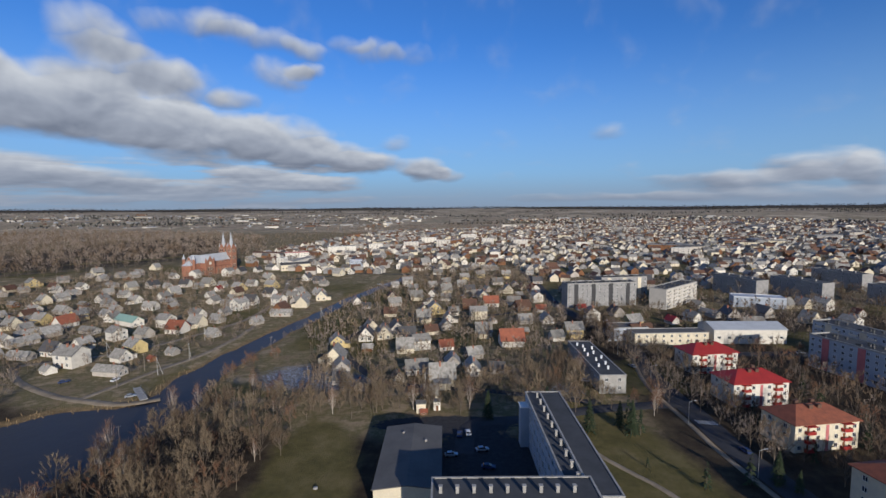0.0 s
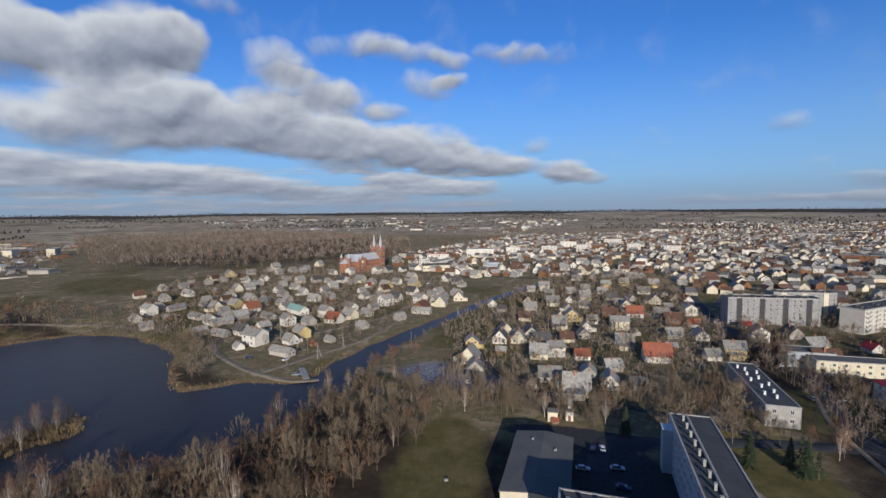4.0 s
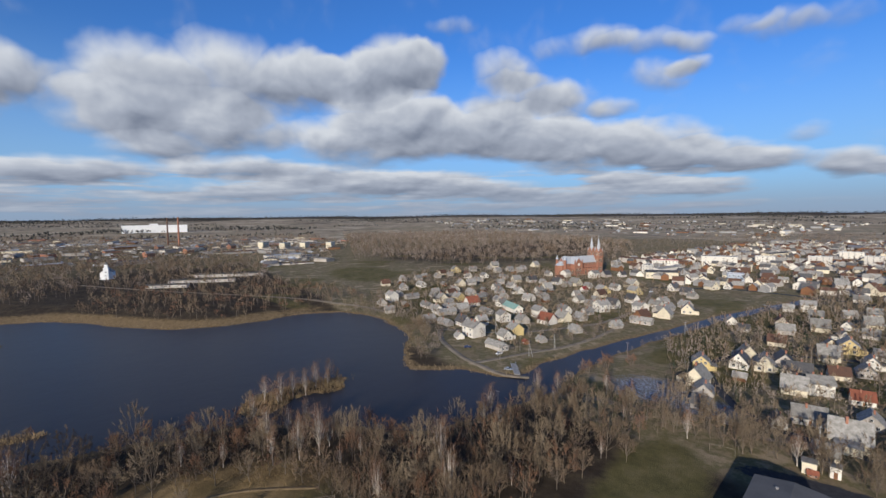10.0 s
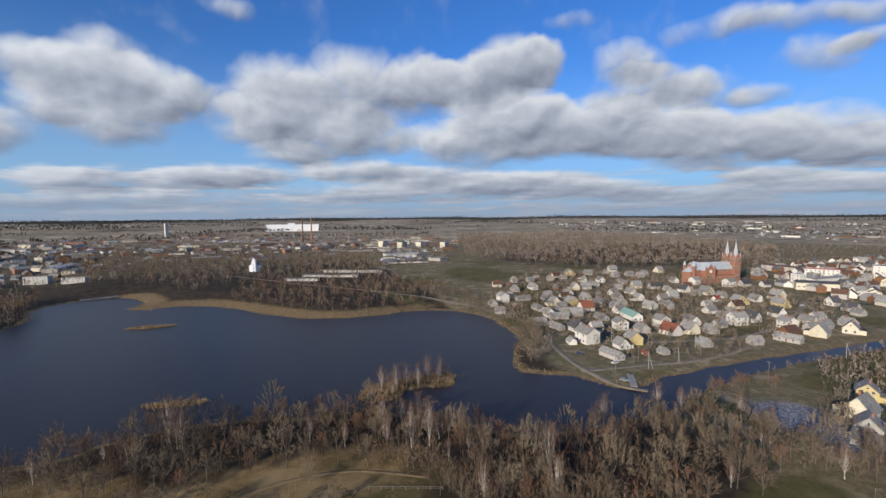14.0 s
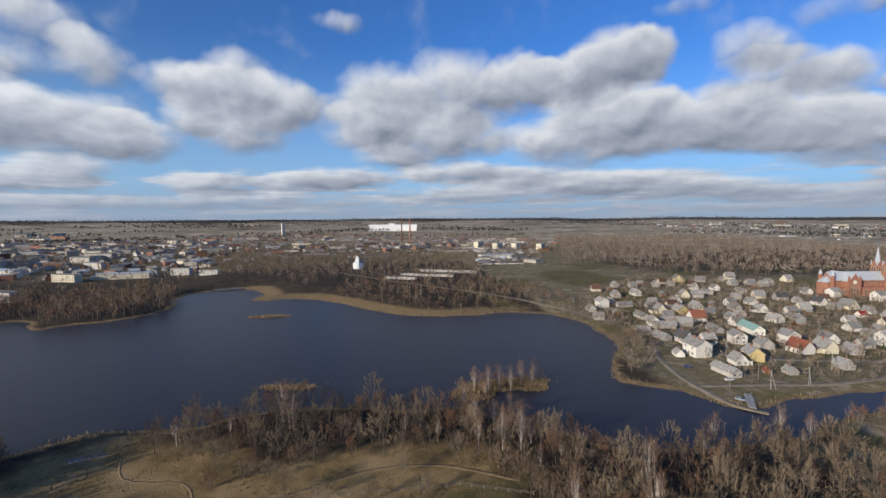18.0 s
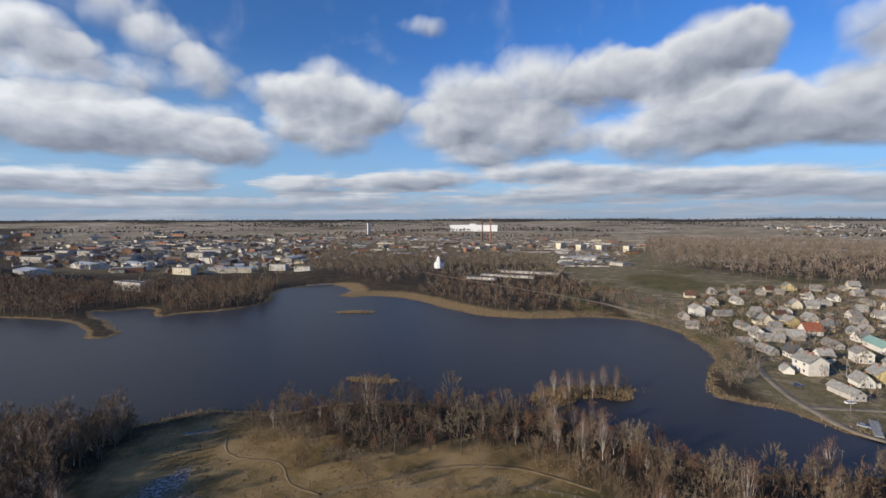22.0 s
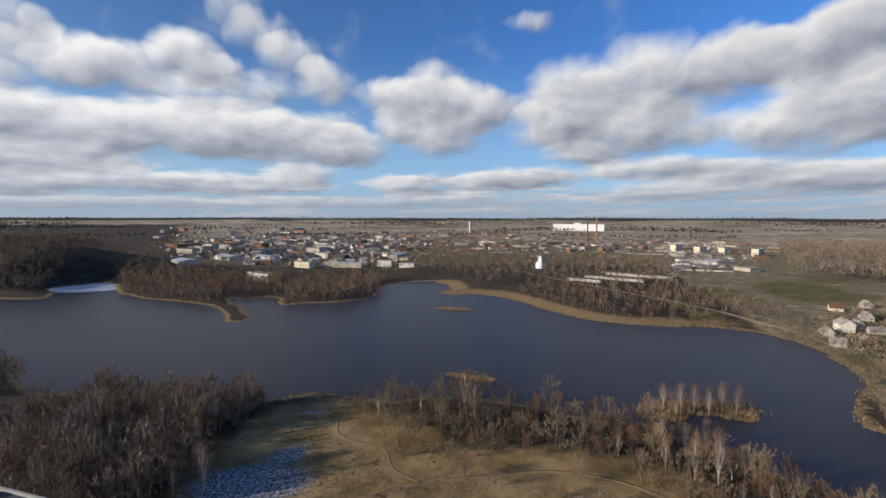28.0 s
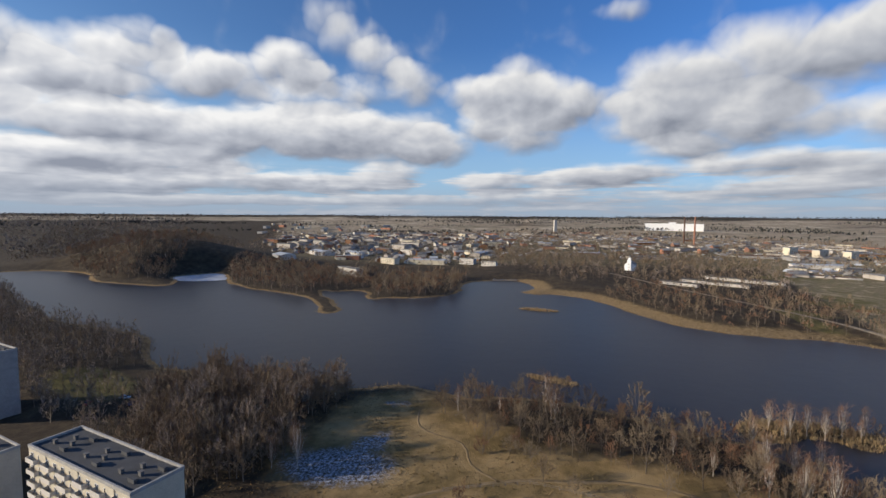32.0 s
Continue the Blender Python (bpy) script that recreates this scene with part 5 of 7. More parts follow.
# more houses between those above, on a shaken grid
def fill_houses():
    g = np.random.default_rng(77)
    taken = [(o.matrix_basis.translation.x, o.matrix_basis.translation.y) for o in scene.collection.objects if o.parent is None and o.name.startswith("house")]
    kinds = [house("weathered house of grey brick under a patched grey roof", 7.5, 9, 2.8, 6.2, GREYWALL, SLATE, full=False, name="cottage"),
             house("plain white house under a grey roof with a porch", 8, 9, 3.0, 6.8, WHITE, SLATE, full=False, annex=True, name="cottage"),
             house("cream house under a brown sheet roof", 8, 10, 3.0, 6.9, CREAM, BROWNROOF, full=False, name="cottage"),
             house("small dark timber outhouse under a grey roof", 5, 6, 2.3, 4.2, BROWNWALL, SLATE, full=False, chimneys=0, name="outhouse")]
    zones = [[(-195, 225), (-330, 240), (-400, 330), (-380, 520), (-330, 500), (-180, 470), (-120, 480), (-116, 300), (-150, 235)], [(-45, 235), (-60, 330), (-45, 480), (85, 480), (80, 260), (20, 225)]]
    for poly in zones:
        for x, y in zip(*spread_in(g, poly, 25, 6)):
            near = min(math.hypot(x - a, y - b) for a, b in taken)
            if near > 13.5 and along([(-172, 250), (-158, 272), (-140, 315), (-139, 368), (-151, 436)], np.array(x), np.array(y)) > 7:
                taken.append((x, y))
                put(kinds[int(g.choice(4, p=(0.35, 0.25, 0.2, 0.2)))], [(float(x), float(y), float((-20 if x < -100 else 8) + g.choice((0, 90, 180, 270)) + g.normal(0, 7)), float(g.uniform(0.85, 1.12)))])


fill_houses()

# ---- school, gymnasium, workshop ----
def school():
    root = tagged(new("school_building"), "grey four-storey school with two wings and flat felt roofs", "school")
    a, h = block("wing", "", "", 33.0, 123, 0, 11.5, 57, 4, 3.55, PANELBLUE, BITUMEN, CONCRETE, 15, sides=(-90,), ends=2, win=WINBIG)
    a.parent = root
    for key in list(a.keys()):
        del a[key]
    vents(a, [(-2.6, -22 + i * 5.1) for i in range(10)], h + 0.1, (0.6, 0.6, 1.6))
    # the raised strip of roof that runs along the wing and throws shade on the lower side
    bm = slab(bmesh.new(), -1.4, -0.9, -26.5, 26.5, h + 0.13, h + 0.95)
    part("roof_upstand", bm, CONCRETE, a)
    b, h2 = block("wing", "", "", 15.0, 94, 0, 36, 12, 5, 3.1, PANELBLUE, BITUMEN, CONCRETE, 4, sides=(), ends=7, win=WINBIG)
    b.parent = root
    for key in list(b.keys()):
        del b[key]
    vents(b, [(-16 + i * 3.6, 0.5) for i in range(9)], h2 + 0.1, (0.7, 0.7, 1.5))
    bm = slab(bmesh.new(), -2.2, 2.2, -2, 2, -0.5, 13.2)
    c = part("stair_tower", bm, PANELBLUE, root)
    c.matrix_local = pose(26.8, 146, 0)
    bm = bmesh.new()
    prism(bm, [(-2.4, -2.2), (2.4, -2.2), (2.4, 2.2), (-2.4, 2.2)], 13.21, 13.5)
    part("tower_roof", bm, FRAMEWHITE, root, "pale sheet roof").matrix_local = pose(26.8, 146, 0)
    return root


school()


def gym():
    root = tagged(new("gymnasium"), "low gymnasium of pale brick under a grey felt roof", "gymnasium")
    root.matrix_basis = pose(-9.7, 127, 0)
    w, l, h = 17, 33, 7.2
    part("wall", gable_body(bmesh.new(), w, l, h, h + 1.0), CREAM, root)
    part("roof", gable_roof(bmesh.new(), w, l, h, h + 1.05, 0.35, 0.25), GREYFELT, root)
    for i in range(6):
        for face, s in ((90, 1), (-90, -1)):
            opening(root, WINBIG, s * (w / 2 + 0.03), -13 + i * 5.2, 4.6, face)
    for i in range(3):
        opening(root, WINBIG, -5 + i * 5, l / 2 + 0.03, 4.6, 180)
    vents(root, [(4, 6), (-3, 11)], h + 0.6, (0.5, 0.5, 0.7))


gym()
shop, h = block("workshop", "long low brick workshop with a flat felt roof full of vents", "workshop", 70, 211, 0, 11, 49, 2, 3.3, CONCRETE, BITUMEN, CONCRETE, 12, ends=2)
vents(shop, [(-2.5, -14), (1.5, -11), (-1, -6), (2.4, -3), (-2.6, 1), (1, 4), (-2, 8), (2.5, 11), (-1, 14), (0.5, -17), (-3, 17)], h + 0.1, (0.7, 0.7, 1.3), FRAMEWHITE)

# ---- apartment blocks ----
def section_block(name, label, x, y, turn, w, l, floors, wall, strip, roof, bays, sections, balconies=0, group="apartment blocks"):
    """A panel-built block in sections: facade panels with open joints, stairwell strips, windows and balconies."""
    storey, base = 2.8, 1.0
    root, h = block(name, label, "apartment block", x, y, turn, w, l, floors, storey, wall, roof, CONCRETE, bays, win=WIN, parapet=0.7, group=group)
    step = l / bays
    bm = slab(bmesh.new(), -0.03, 0.03, -step / 2 + 0.03, step / 2 - 0.03, 0.03, 0.42)
    sill = bpy.data.meshes.new("panel")
    bm.to_mesh(sill)
    bm.free()
    sill.materials.append(wall)
    for f in range(floors + 1) if bays == 18 or floors == 9 else ():
        for b in range(bays):
            for s in (1,) if watched(x, y, turn) == 90 else (-1,):
                part("panel", sill, None, root).matrix_local = pose(s * (w / 2 + 0.032), -l / 2 + step * (b + 0.5), base + storey * f - 0.2)
    for k in range(sections):
        yk = -l / 2 + l * (k + 0.5) / sections
        for s in (-1, 1):
            bm = slab(bmesh.new(), -0.12, 0.12, -step * 0.45, step * 0.45, 0.2, h - 0.05)
            part("stairwell_strip", bm, strip, root).matrix_local = pose(s * (w / 2 + 0.08), yk, 0)
        vents(root, [(-1.6, yk - 1.2), (0.4, yk + 1.6), (1.8, yk - 3)], h + 0.12, (0.7, 0.9, 0.9), GREYFELT)
        vents(root, [(2.6, yk + 2.5), (-3.0, yk + 3.5)], h + 0.12, (0.8, 2.2, 0.8), BITUMEN)
    if balconies:
        bm = slab(bmesh.new(), 0, 1.25, -1.9, 1.9, 0, 0.15)
        slab(bm, 1.17, 1.25, -1.9, 1.9, 0.15, 1.1)
        for e in (-1.9, 1.82):
            slab(bm, 0, 1.17, e, e + 0.08, 0.15, 1.1)
        bal = bpy.data.meshes.new("balcony")
        bm.to_mesh(bal)
        bm.free()
        bal.materials.append(PANELWHITE)
        for f in range(floors):
            for k in range(sections * 2):
                yk = -l / 2 + l * (k + 0.5) / (sections * 2)
                if watched(x, y, turn) == 90:
                    part("balcony", bal, None, root).matrix_local = pose(w / 2 + 0.06, yk, base + storey * f + 0.35)
                else:
                    part("balcony", bal, None, root).matrix_local = pose(-w / 2 - 0.06, yk, base + storey * f + 0.35, 0, 0, 180)
    return root


section_block("apartment_block", "grey six-storey panel block with dark stairwell strips", 122, 360, 97, 12, 56, 6, PANELGREY, DARKMETAL, BITUMEN, 16, 4)
section_block("apartment_block", "pale six-storey panel block behind another one", 150, 388, 97, 12, 40, 6, PANELGREY, CREAM, BITUMEN, 12, 3)
section_block("apartment_block", "cream five-storey block with rows of balconies", 182, 362, -50, 13, 54, 5, PANELWHITE, PANELWHITE, BITUMEN, 14, 3, balconies=1)
section_block("apartment_block", "grey five-storey block with pink stairwell strips", 189, 190, 12, 12, 62, 5, PANELBLUE, PINK, BITUMEN, 18, 4)
section_block("apartment_block", "grey five-storey block with cream balconies at the gable", 210, 222, 12, 12, 50, 5, PANELBLUE, CREAM, BITUMEN, 14, 3, balconies=1)
# darker grey walls stand in for cloud shadow over these blocks
for bx, by, lab in ((258, 400, "dark five-storey panel block in the shade"), (300, 385, "grey five-storey panel block with a sunlit gable"), (345, 340, "panel block beyond the halls, walls darkened for cloud shade"), (372, 430, "grey panel block in the shade")):
    root, h = block("apartment_block", lab, "apartment block", bx, by, 12, 12, 46, 5, 2.8, PANELGREY, BITUMEN, CONCRETE, 7, group="apartment blocks")
    vents(root, [(0, -12), (0, 0), (0, 12)], h + 0.1, (1.2, 2, 1.5))
# nine storeys, south-west and south
section_block("apartment_tower", "pale nine-storey block with white balconies and a flat felt roof", -72.5, -99, -15.4, 11, 41, 9, CREAMPANEL, CREAMPANEL, BITUMEN, 12, 3, balconies=1, group="nine-storey blocks")
section_block("apartment_tower", "pale five-storey block with a flat felt roof", -88.5, -167, -15.4, 12, 40, 5, CREAMPANEL, CREAMPANEL, BITUMEN, 9, 2, balconies=-1, group="nine-storey blocks")
section_block("apartment_tower", "grey nine-storey block beside the wood", -131, -222, -15.4, 12, 26, 9, PANELGREY, PANELGREY, BITUMEN, 8, 2, balconies=-1, group="nine-storey blocks")
# added out of view, so its shadow darkens the southernmost red-roofed house
block("apartment_tower", "unseen nine-storey block added to shade the street corner", "apartment block", 132, 42, 90, 12, 44, 9, 2.8, PANELWHITE, BITUMEN, CONCRETE, 10, group="nine-storey blocks")


def red_house(x, y, turn, wall, roof, label):
    """A three-storey block with a hipped red roof, balconies with small canopies, and roof chimneys."""
    root = tagged(new("apartment_house"), label, "apartment house", "red-roofed apartment houses")
    root.matrix_basis = pose(x, y, 0, 0, 0, turn)
    w, l, h = 13, 23, 9.4
    part("wall", slab(bmesh.new(), -w / 2, w / 2, -l / 2, l / 2, -0.5, h), wall, root)
    part("roof", gable_roof(bmesh.new(), w, l, h, h + 3.2, 0.7, 0.2, cut=7.0), roof, root)
    bal = bmesh.new()
    slab(bal, 0, 1.2, -1.5, 1.5, 0, 0.14)
    slab(bal, 1.13, 1.2, -1.5, 1.5, 0.14, 1.1)
    for e in (-1.5, 1.43):
        slab(bal, 0, 1.13, e, e + 0.07, 0.14, 1.1)
    bme = bpy.data.meshes.new("balcony")
    bal.to_mesh(bme)
    bal.free()
    bme.materials.append(REDROOF)
    for f in range(3):
        z = 0.9 + 2.9 * f
        for b in range(7):
            yk = -l / 2 + l * (b + 0.5) / 7
            if b in (1, 5):
                part("balcony", bme, None, root).matrix_local = pose(w / 2 + 0.02, yk, z - 0.6)
                opening(root, DOOR, w / 2 + 0.03, yk - 0.4, z - 0.45, 90, "balcony_door")
            else:
                opening(root, WIN, w / 2 + 0.03, yk, z + 0.75, 90)
        for e in range(2):
            opening(root, WIN, -3 + 6 * e, l / 2 + 0.03, z + 0.75, 180)
            opening(root, WIN, -3 + 6 * e, -l / 2 - 0.03, z + 0.75, 0)
    for b in (1, 5):
        bm = slab(bmesh.new(), 0, 1.5, -1.8, 1.8, h - 0.7, h - 0.55)
        part("canopy", bm, REDROOF, root).matrix_local = pose(w / 2 + 0.02, -l / 2 + l * (b + 0.5) / 7, 0)
    bm = slab(bmesh.new(), -0.06, 0.06, -0.55, 0.55, 0, h - 0.9)
    part("stairwell_strip", bm, PINK, root).matrix_local = pose(w / 2 + 0.06, 0, 0)
    for cx, cy in ((1.6, -1.6), (1.6, 1.6), (-2.2, -3), (-2.2, 3)):
        bm = slab(bmesh.new(), -0.45, 0.45, -0.7, 0.7, h + 1.2, h + 3.6)
        slab(bm, -0.55, 0.55, -0.8, 0.8, h + 3.6, h + 3.75)
        part("chimney", bm, BROWNROOF, root).matrix_local = pose(cx, cy, 0)


red_house(125, 216, -82, WHITE, REDROOF, "white three-storey house with a bright red hipped roof")
red_house(122, 180, -84, WHITE, REDROOF, "white three-storey house with a red hipped roof and balconies")
red_house(120, 147, -82, CREAM, TILEROOF, "cream three-storey house with an orange-red hipped roof")
red_house(120, 112, -82, CREAM, TILEROOF, "pale three-storey house with a faded red hipped roof")


def hall(name, label, x, y, turn, w, l, eaves, ridge, wall, roof, bays):
    root = tagged(new(name), label, "hall")
    root.matrix_basis = pose(x, y, float(land(x, y)), 0, 0, turn)
    part("wall", gable_body(bmesh.new(), w, l, eaves, ridge - 0.05), wall, root)
    part("roof", gable_roof(bmesh.new(), w, l, eaves, ridge, 0.4, 0.25), roof, root)
    for i in range(bays):
        for face, s in ((90, 1), (-90, -1)):
            opening(root, WINBIG, s * (w / 2 + 0.03), -l / 2 + l * (i + 0.5) / bays, eaves * 0.45, face)
    return root


hall("storage_hall", "pale steel hall under a light blue-grey roof", 172, 263, 88, 18, 40, 8, 10.5, WHITE, TINROOF, 7)
block("shop_building", "long low cream shop with a flat grey roof", "shop", 127, 258, 92, 10, 42, 2, 2.8, CREAM, GREYFELT, CONCRETE, 9)
block("shop_building", "grey-green two-storey annex with a flat roof", "shop", 108, 268, 92, 12, 20, 2, 3.2, PANELBLUE, GREYFELT, CONCRETE, 5)
block("office_building", "pale blue two-storey office with a white gable", "office", 240, 350, 70, 14, 34, 2, 3.4, PANELBLUE, TINROOF, FRAMEWHITE, 7)
block("office_building", "white office block with a flat roof near the church", "office", -205, 585, 72, 9, 10, 4, 3.4, WHITE, GREYFELT, FRAMEWHITE, 2, ends=2)
hall("school_hall", "long cream two-storey hall under a dark roof", -188, 582, -60, 13, 36, 7.5, 9.5, CREAM, DARKROOF, 8)
block("culture_hall", "broad white windowless hall in the town centre", "hall", -172, 782, -74, 20, 46, 3, 4.0, WHITE, GREYFELT, FRAMEWHITE, 4)
block("town_building", "white and red banded town building", "building", -222, 700, -70, 12, 34, 3, 3.2, WHITE, REDROOF, PINK, 8)
block("town_building", "pale blue and white two-storey villa", "building", -112, 590, -75, 14, 16, 3, 3.2, PANELBLUE, TINROOF, FRAMEWHITE, 4)
for bx, by, tn, l, lab in ((-120, 820, -80, 40, "white flat-roofed town block"), (-60, 860, -85, 46, "pale town block with a flat roof"), (0, 900, -88, 44, "pale grey town block in the centre"), (-30, 980, 95, 50, "long white block in the town centre"),
                           (90, 940, 92, 40, "orange-brown block in the town centre"), (150, 900, 88, 46, "pale long town block"), (260, 860, 80, 44, "white town block among houses"), (360, 700, 70, 44, "pale town block among gardens"), (60, 1080, 90, 60, "long pale town block far off")):
    block("town_building", lab, "building", bx, by, tn, 11, l * 0.6, 3 + (bx % 3 == 0), 3.0, WHITE if "white" in lab else PANELWHITE, GREYFELT, FRAMEWHITE, 4, group="town centre blocks")


# ---- church ----
def lancet(w, h):
    """A pointed window: dark glass in a pale stone frame, facing -y."""
    bm = bmesh.new()
    for s, y, m in ((1.0, 0.0, 0), (0.72, -0.05, 1)):
        ring = [(-w / 2 * s, 0), (w / 2 * s, 0), (w / 2 * s, h * 0.72), (w * 0.3 * s, h * 0.9), (0, h * s), (-w * 0.3 * s, h * 0.9), (-w / 2 * s, h * 0.72)]
        f = [bm.verts.new((x, y - 0.06, z + (1 - s) * 0.3)) for x, z in ring]
        b = [bm.verts.new((x, 0.1, z + (1 - s) * 0.3)) for x, z in ring]
        bm.faces.new(f).material_index = m
        for i in range(7):
            bm.faces.new((f[i], b[i], b[(i + 1) % 7], f[(i + 1) % 7])).material_index = m
    me = bpy.data.meshes.new("window")
    bm.to_mesh(me)
    bm.free()
    me.materials.append(CREAM)
    me.materials.append(GLASS)
    return me


def church():
    root = tagged(new("church"), "large red-brick neo-gothic church with twin spires and a zinc roof", "church")
    # long axis along the church's own y, towers at +y, the watched side at +x
    root.matrix_basis = pose(-283, 556, 0, 0, 0, -20)
    part("nave", gable_body(bmesh.new(), 12, 56, 15.5, 23), BRICK, root)
    part("nave_roof", gable_roof(bmesh.new(), 12, 56, 15.5, 23.1, 0.5, 0.25), TINROOF, root)
    tall, short = lancet(1.6, 5.0), lancet(1.3, 3.2)
    for s in (-1, 1):
        aisle = part("aisle", slab(bmesh.new(), 0, 5.4, -25, 26, -0.5, 8.6), BRICK, root)
        aisle.matrix_local = pose(6.01, 0, 0) if s > 0 else pose(-6.01, 1, 0, 0, 0, 180)
        bm = bmesh.new()
        lo = [(0, -25.4, 12), (5.9, -25.4, 8.5), (5.9, 26.4, 8.5), (0, 26.4, 12)]
        a, b = [bm.verts.new(p) for p in lo], [bm.verts.new((p[0], p[1], p[2] + 0.25)) for p in lo]
        bm.faces.new(b)
        bm.faces.new(a[::-1])
        for i in range(4):
            bm.faces.new((a[i], a[(i + 1) % 4], b[(i + 1) % 4], b[i]))
        part("aisle_roof", bm, TINROOF, root).matrix_local = aisle.matrix_local.copy()
        for i in range(9):
            y = -22.5 + i * 5.6
            bm = slab(bmesh.new(), 0, 1.3, -0.5, 0.5, -0.4, 7.2)
            prism(bm, [(0, -0.5), (1.3, -0.5), (1.3, 0.5), (0, 0.5)], 7.2, 0, (0, 0, 9.0))
            part("buttress", bm, BRICK, root).matrix_local = pose(s * 11.43, y, 0, 0, 0, 0 if s > 0 else 180)
            opening(root, tall, s * 11.43, y + 2.8, 1.8, 90 * s)
            opening(root, short, s * 6.05, y + 2.8, 11.9, 90 * s)
    # transept with its gable, rose window and portal
    bm = gable_body(bmesh.new(), 11, 29, 15, 23)
    t = part("transept", bm, BRICK, root)
    t.matrix_local = pose(0, -12, 0, 0, 0, 90)
    part("transept_roof", gable_roof(bmesh.new(), 11, 28.4, 15, 22.8, 0.3, 0.25), TINROOF, root).matrix_local = pose(0, -12, 0, 0, 0, 90)
    for s in (-1, 1):
        bm = bmesh.new()
        for r, d, m in ((2.0, 0.0, 0), (1.5, 0.06, 1)):
            ring = [bm.verts.new((0.15 + d, x, z + 14.2)) for x, z in circle(r, 16)]
            back = [bm.verts.new((-0.1, x, z + 14.2)) for x, z in circle(r, 16)]
            bm.faces.new(ring).material_index = m
            for i in range(16):
                bm.faces.new((back[i], back[(i + 1) % 16], ring[(i + 1) % 16], ring[i])).material_index = m
        part("rose_window", bm, [CREAM, WHITE], root).matrix_local = pose(s * 14.5, -12, 0, 0, 0, 0 if s > 0 else 180)
        for k in (-3, 0, 3):
            opening(root, tall, s * 14.55, -12 + k, 5.2, 90 * s)
        opening(root, door_mesh(2.4, 3.6), s * 14.55, -12, 0, 90 * s, "portal")
        for k in (-5.6, 5.6):
            bm = slab(bmesh.new(), -0.8, 0.8, -0.8, 0.8, -0.4, 17.5)
            prism(bm, [(-0.8, -0.8), (0.8, -0.8), (0.8, 0.8), (-0.8, 0.8)], 17.5, 0, (0, 0, 21))
            part("pinnacle", bm, BRICK, root).matrix_local = pose(s * 14.0, -12 + k, 0)
    # towers with belfry openings, gables and spires
    for s in (-1, 1):
        x, y = s * 6.2, 29.5
        bm = slab(bmesh.new(), -3.7, 3.7, -3.7, 3.7, -0.5, 29)
        slab(bm, -4.0, 4.0, -4.0, 4.0, 12.5, 13.0)
        slab(bm, -4.0, 4.0, -4.0, 4.0, 22.0, 22.5)
        tower = part("tower", bm, BRICK, root)
        tower.matrix_local = pose(x, y, 0)
        for face in (0, 90, 180, 270):
            m = pose(0, 0, 0, 0, 0, face)
            for z, me in ((4, tall), (14.5, tall), (23, tall)):
                for dx in (-1.4, 1.4):
                    o = part("belfry_window", me, None, tower)
                    o.matrix_local = m @ pose(dx, -3.75, z)
            bm = bmesh.new()
            v = [bm.verts.new(p) for p in ((-3.6, -3.75, 29), (3.6, -3.75, 29), (0, -3.75, 33.5), (-3.6, -3.2, 29), (3.6, -3.2, 29), (0, -3.2, 33.5))]
            for f in ((0, 1, 2), (5, 4, 3), (0, 2, 5, 3), (1, 4, 5, 2), (0, 3, 4, 1)):
                bm.faces.new([v[i] for i in f])
            part("tower_gable", bm, BRICK, tower).matrix_local = m
        for cx in (-3.3, 3.3):
            for cy in (-3.3, 3.3):
                bm = slab(bmesh.new(), -0.45, 0.45, -0.45, 0.45, 29, 31.5)
                prism(bm, [(-0.45, -0.45), (0.45, -0.45), (0.45, 0.45), (-0.45, 0.45)], 31.5, 0, (0, 0, 34.5))
                part("corner_pinnacle", bm, TINROOF, tower).matrix_local = pose(cx, cy, 0)
        bm = prism(bmesh.new(), circle(2.9, 8), 29.02, 0, (0, 0, 49))
        spire = part("spire", bm, TINROOF, tower, "pale zinc spire")
        bm = tube(bmesh.new(), (0, 0, 48.4), (0, 0, 51.2), 0.09, 0.07)
        slab(bm, -0.6, 0.6, -0.07, 0.07, 50.1, 50.3)
        part("cross", bm, DARKMETAL, tower)
    # west front between the towers, and the choir with its two turrets
    bm = gable_body(bmesh.new(), 8, 5, 19, 25)
    part("west_front", bm, BRICK, root).matrix_local = pose(0, 29.4, 0)
    bm = prism(bmesh.new(), [(-6, 0), (6, 0), (6, -4), (3, -8), (-3, -8), (-6, -4)], -0.5, 13)
    part("choir", bm, BRICK, root).matrix_local = pose(0, -28.05, 0)
    bm = prism(bmesh.new(), [(-6.3, 0.2), (6.3, 0.2), (6.3, -4.1), (3.1, -8.3), (-3.1, -8.3), (-6.3, -4.1)][::-1], 13.02, 0, (0, 0, 19))
    bmesh.ops.recalc_face_normals(bm, faces=bm.faces[:])
    part("choir_roof", bm, TINROOF, root).matrix_local = pose(0, -28.05, 0)
    for s in (-1, 1):
        bm = prism(bmesh.new(), circle(1.7, 8), -0.5, 20)
        tr = part("turret", bm, BRICK, root)
        tr.matrix_local = pose(s * 7.6, -28.5, 0)
        part("turret_cap", prism(bmesh.new(), circle(1.9, 8), 20.02, 0, (0, 0, 25.5)), TINROOF, tr)


church()


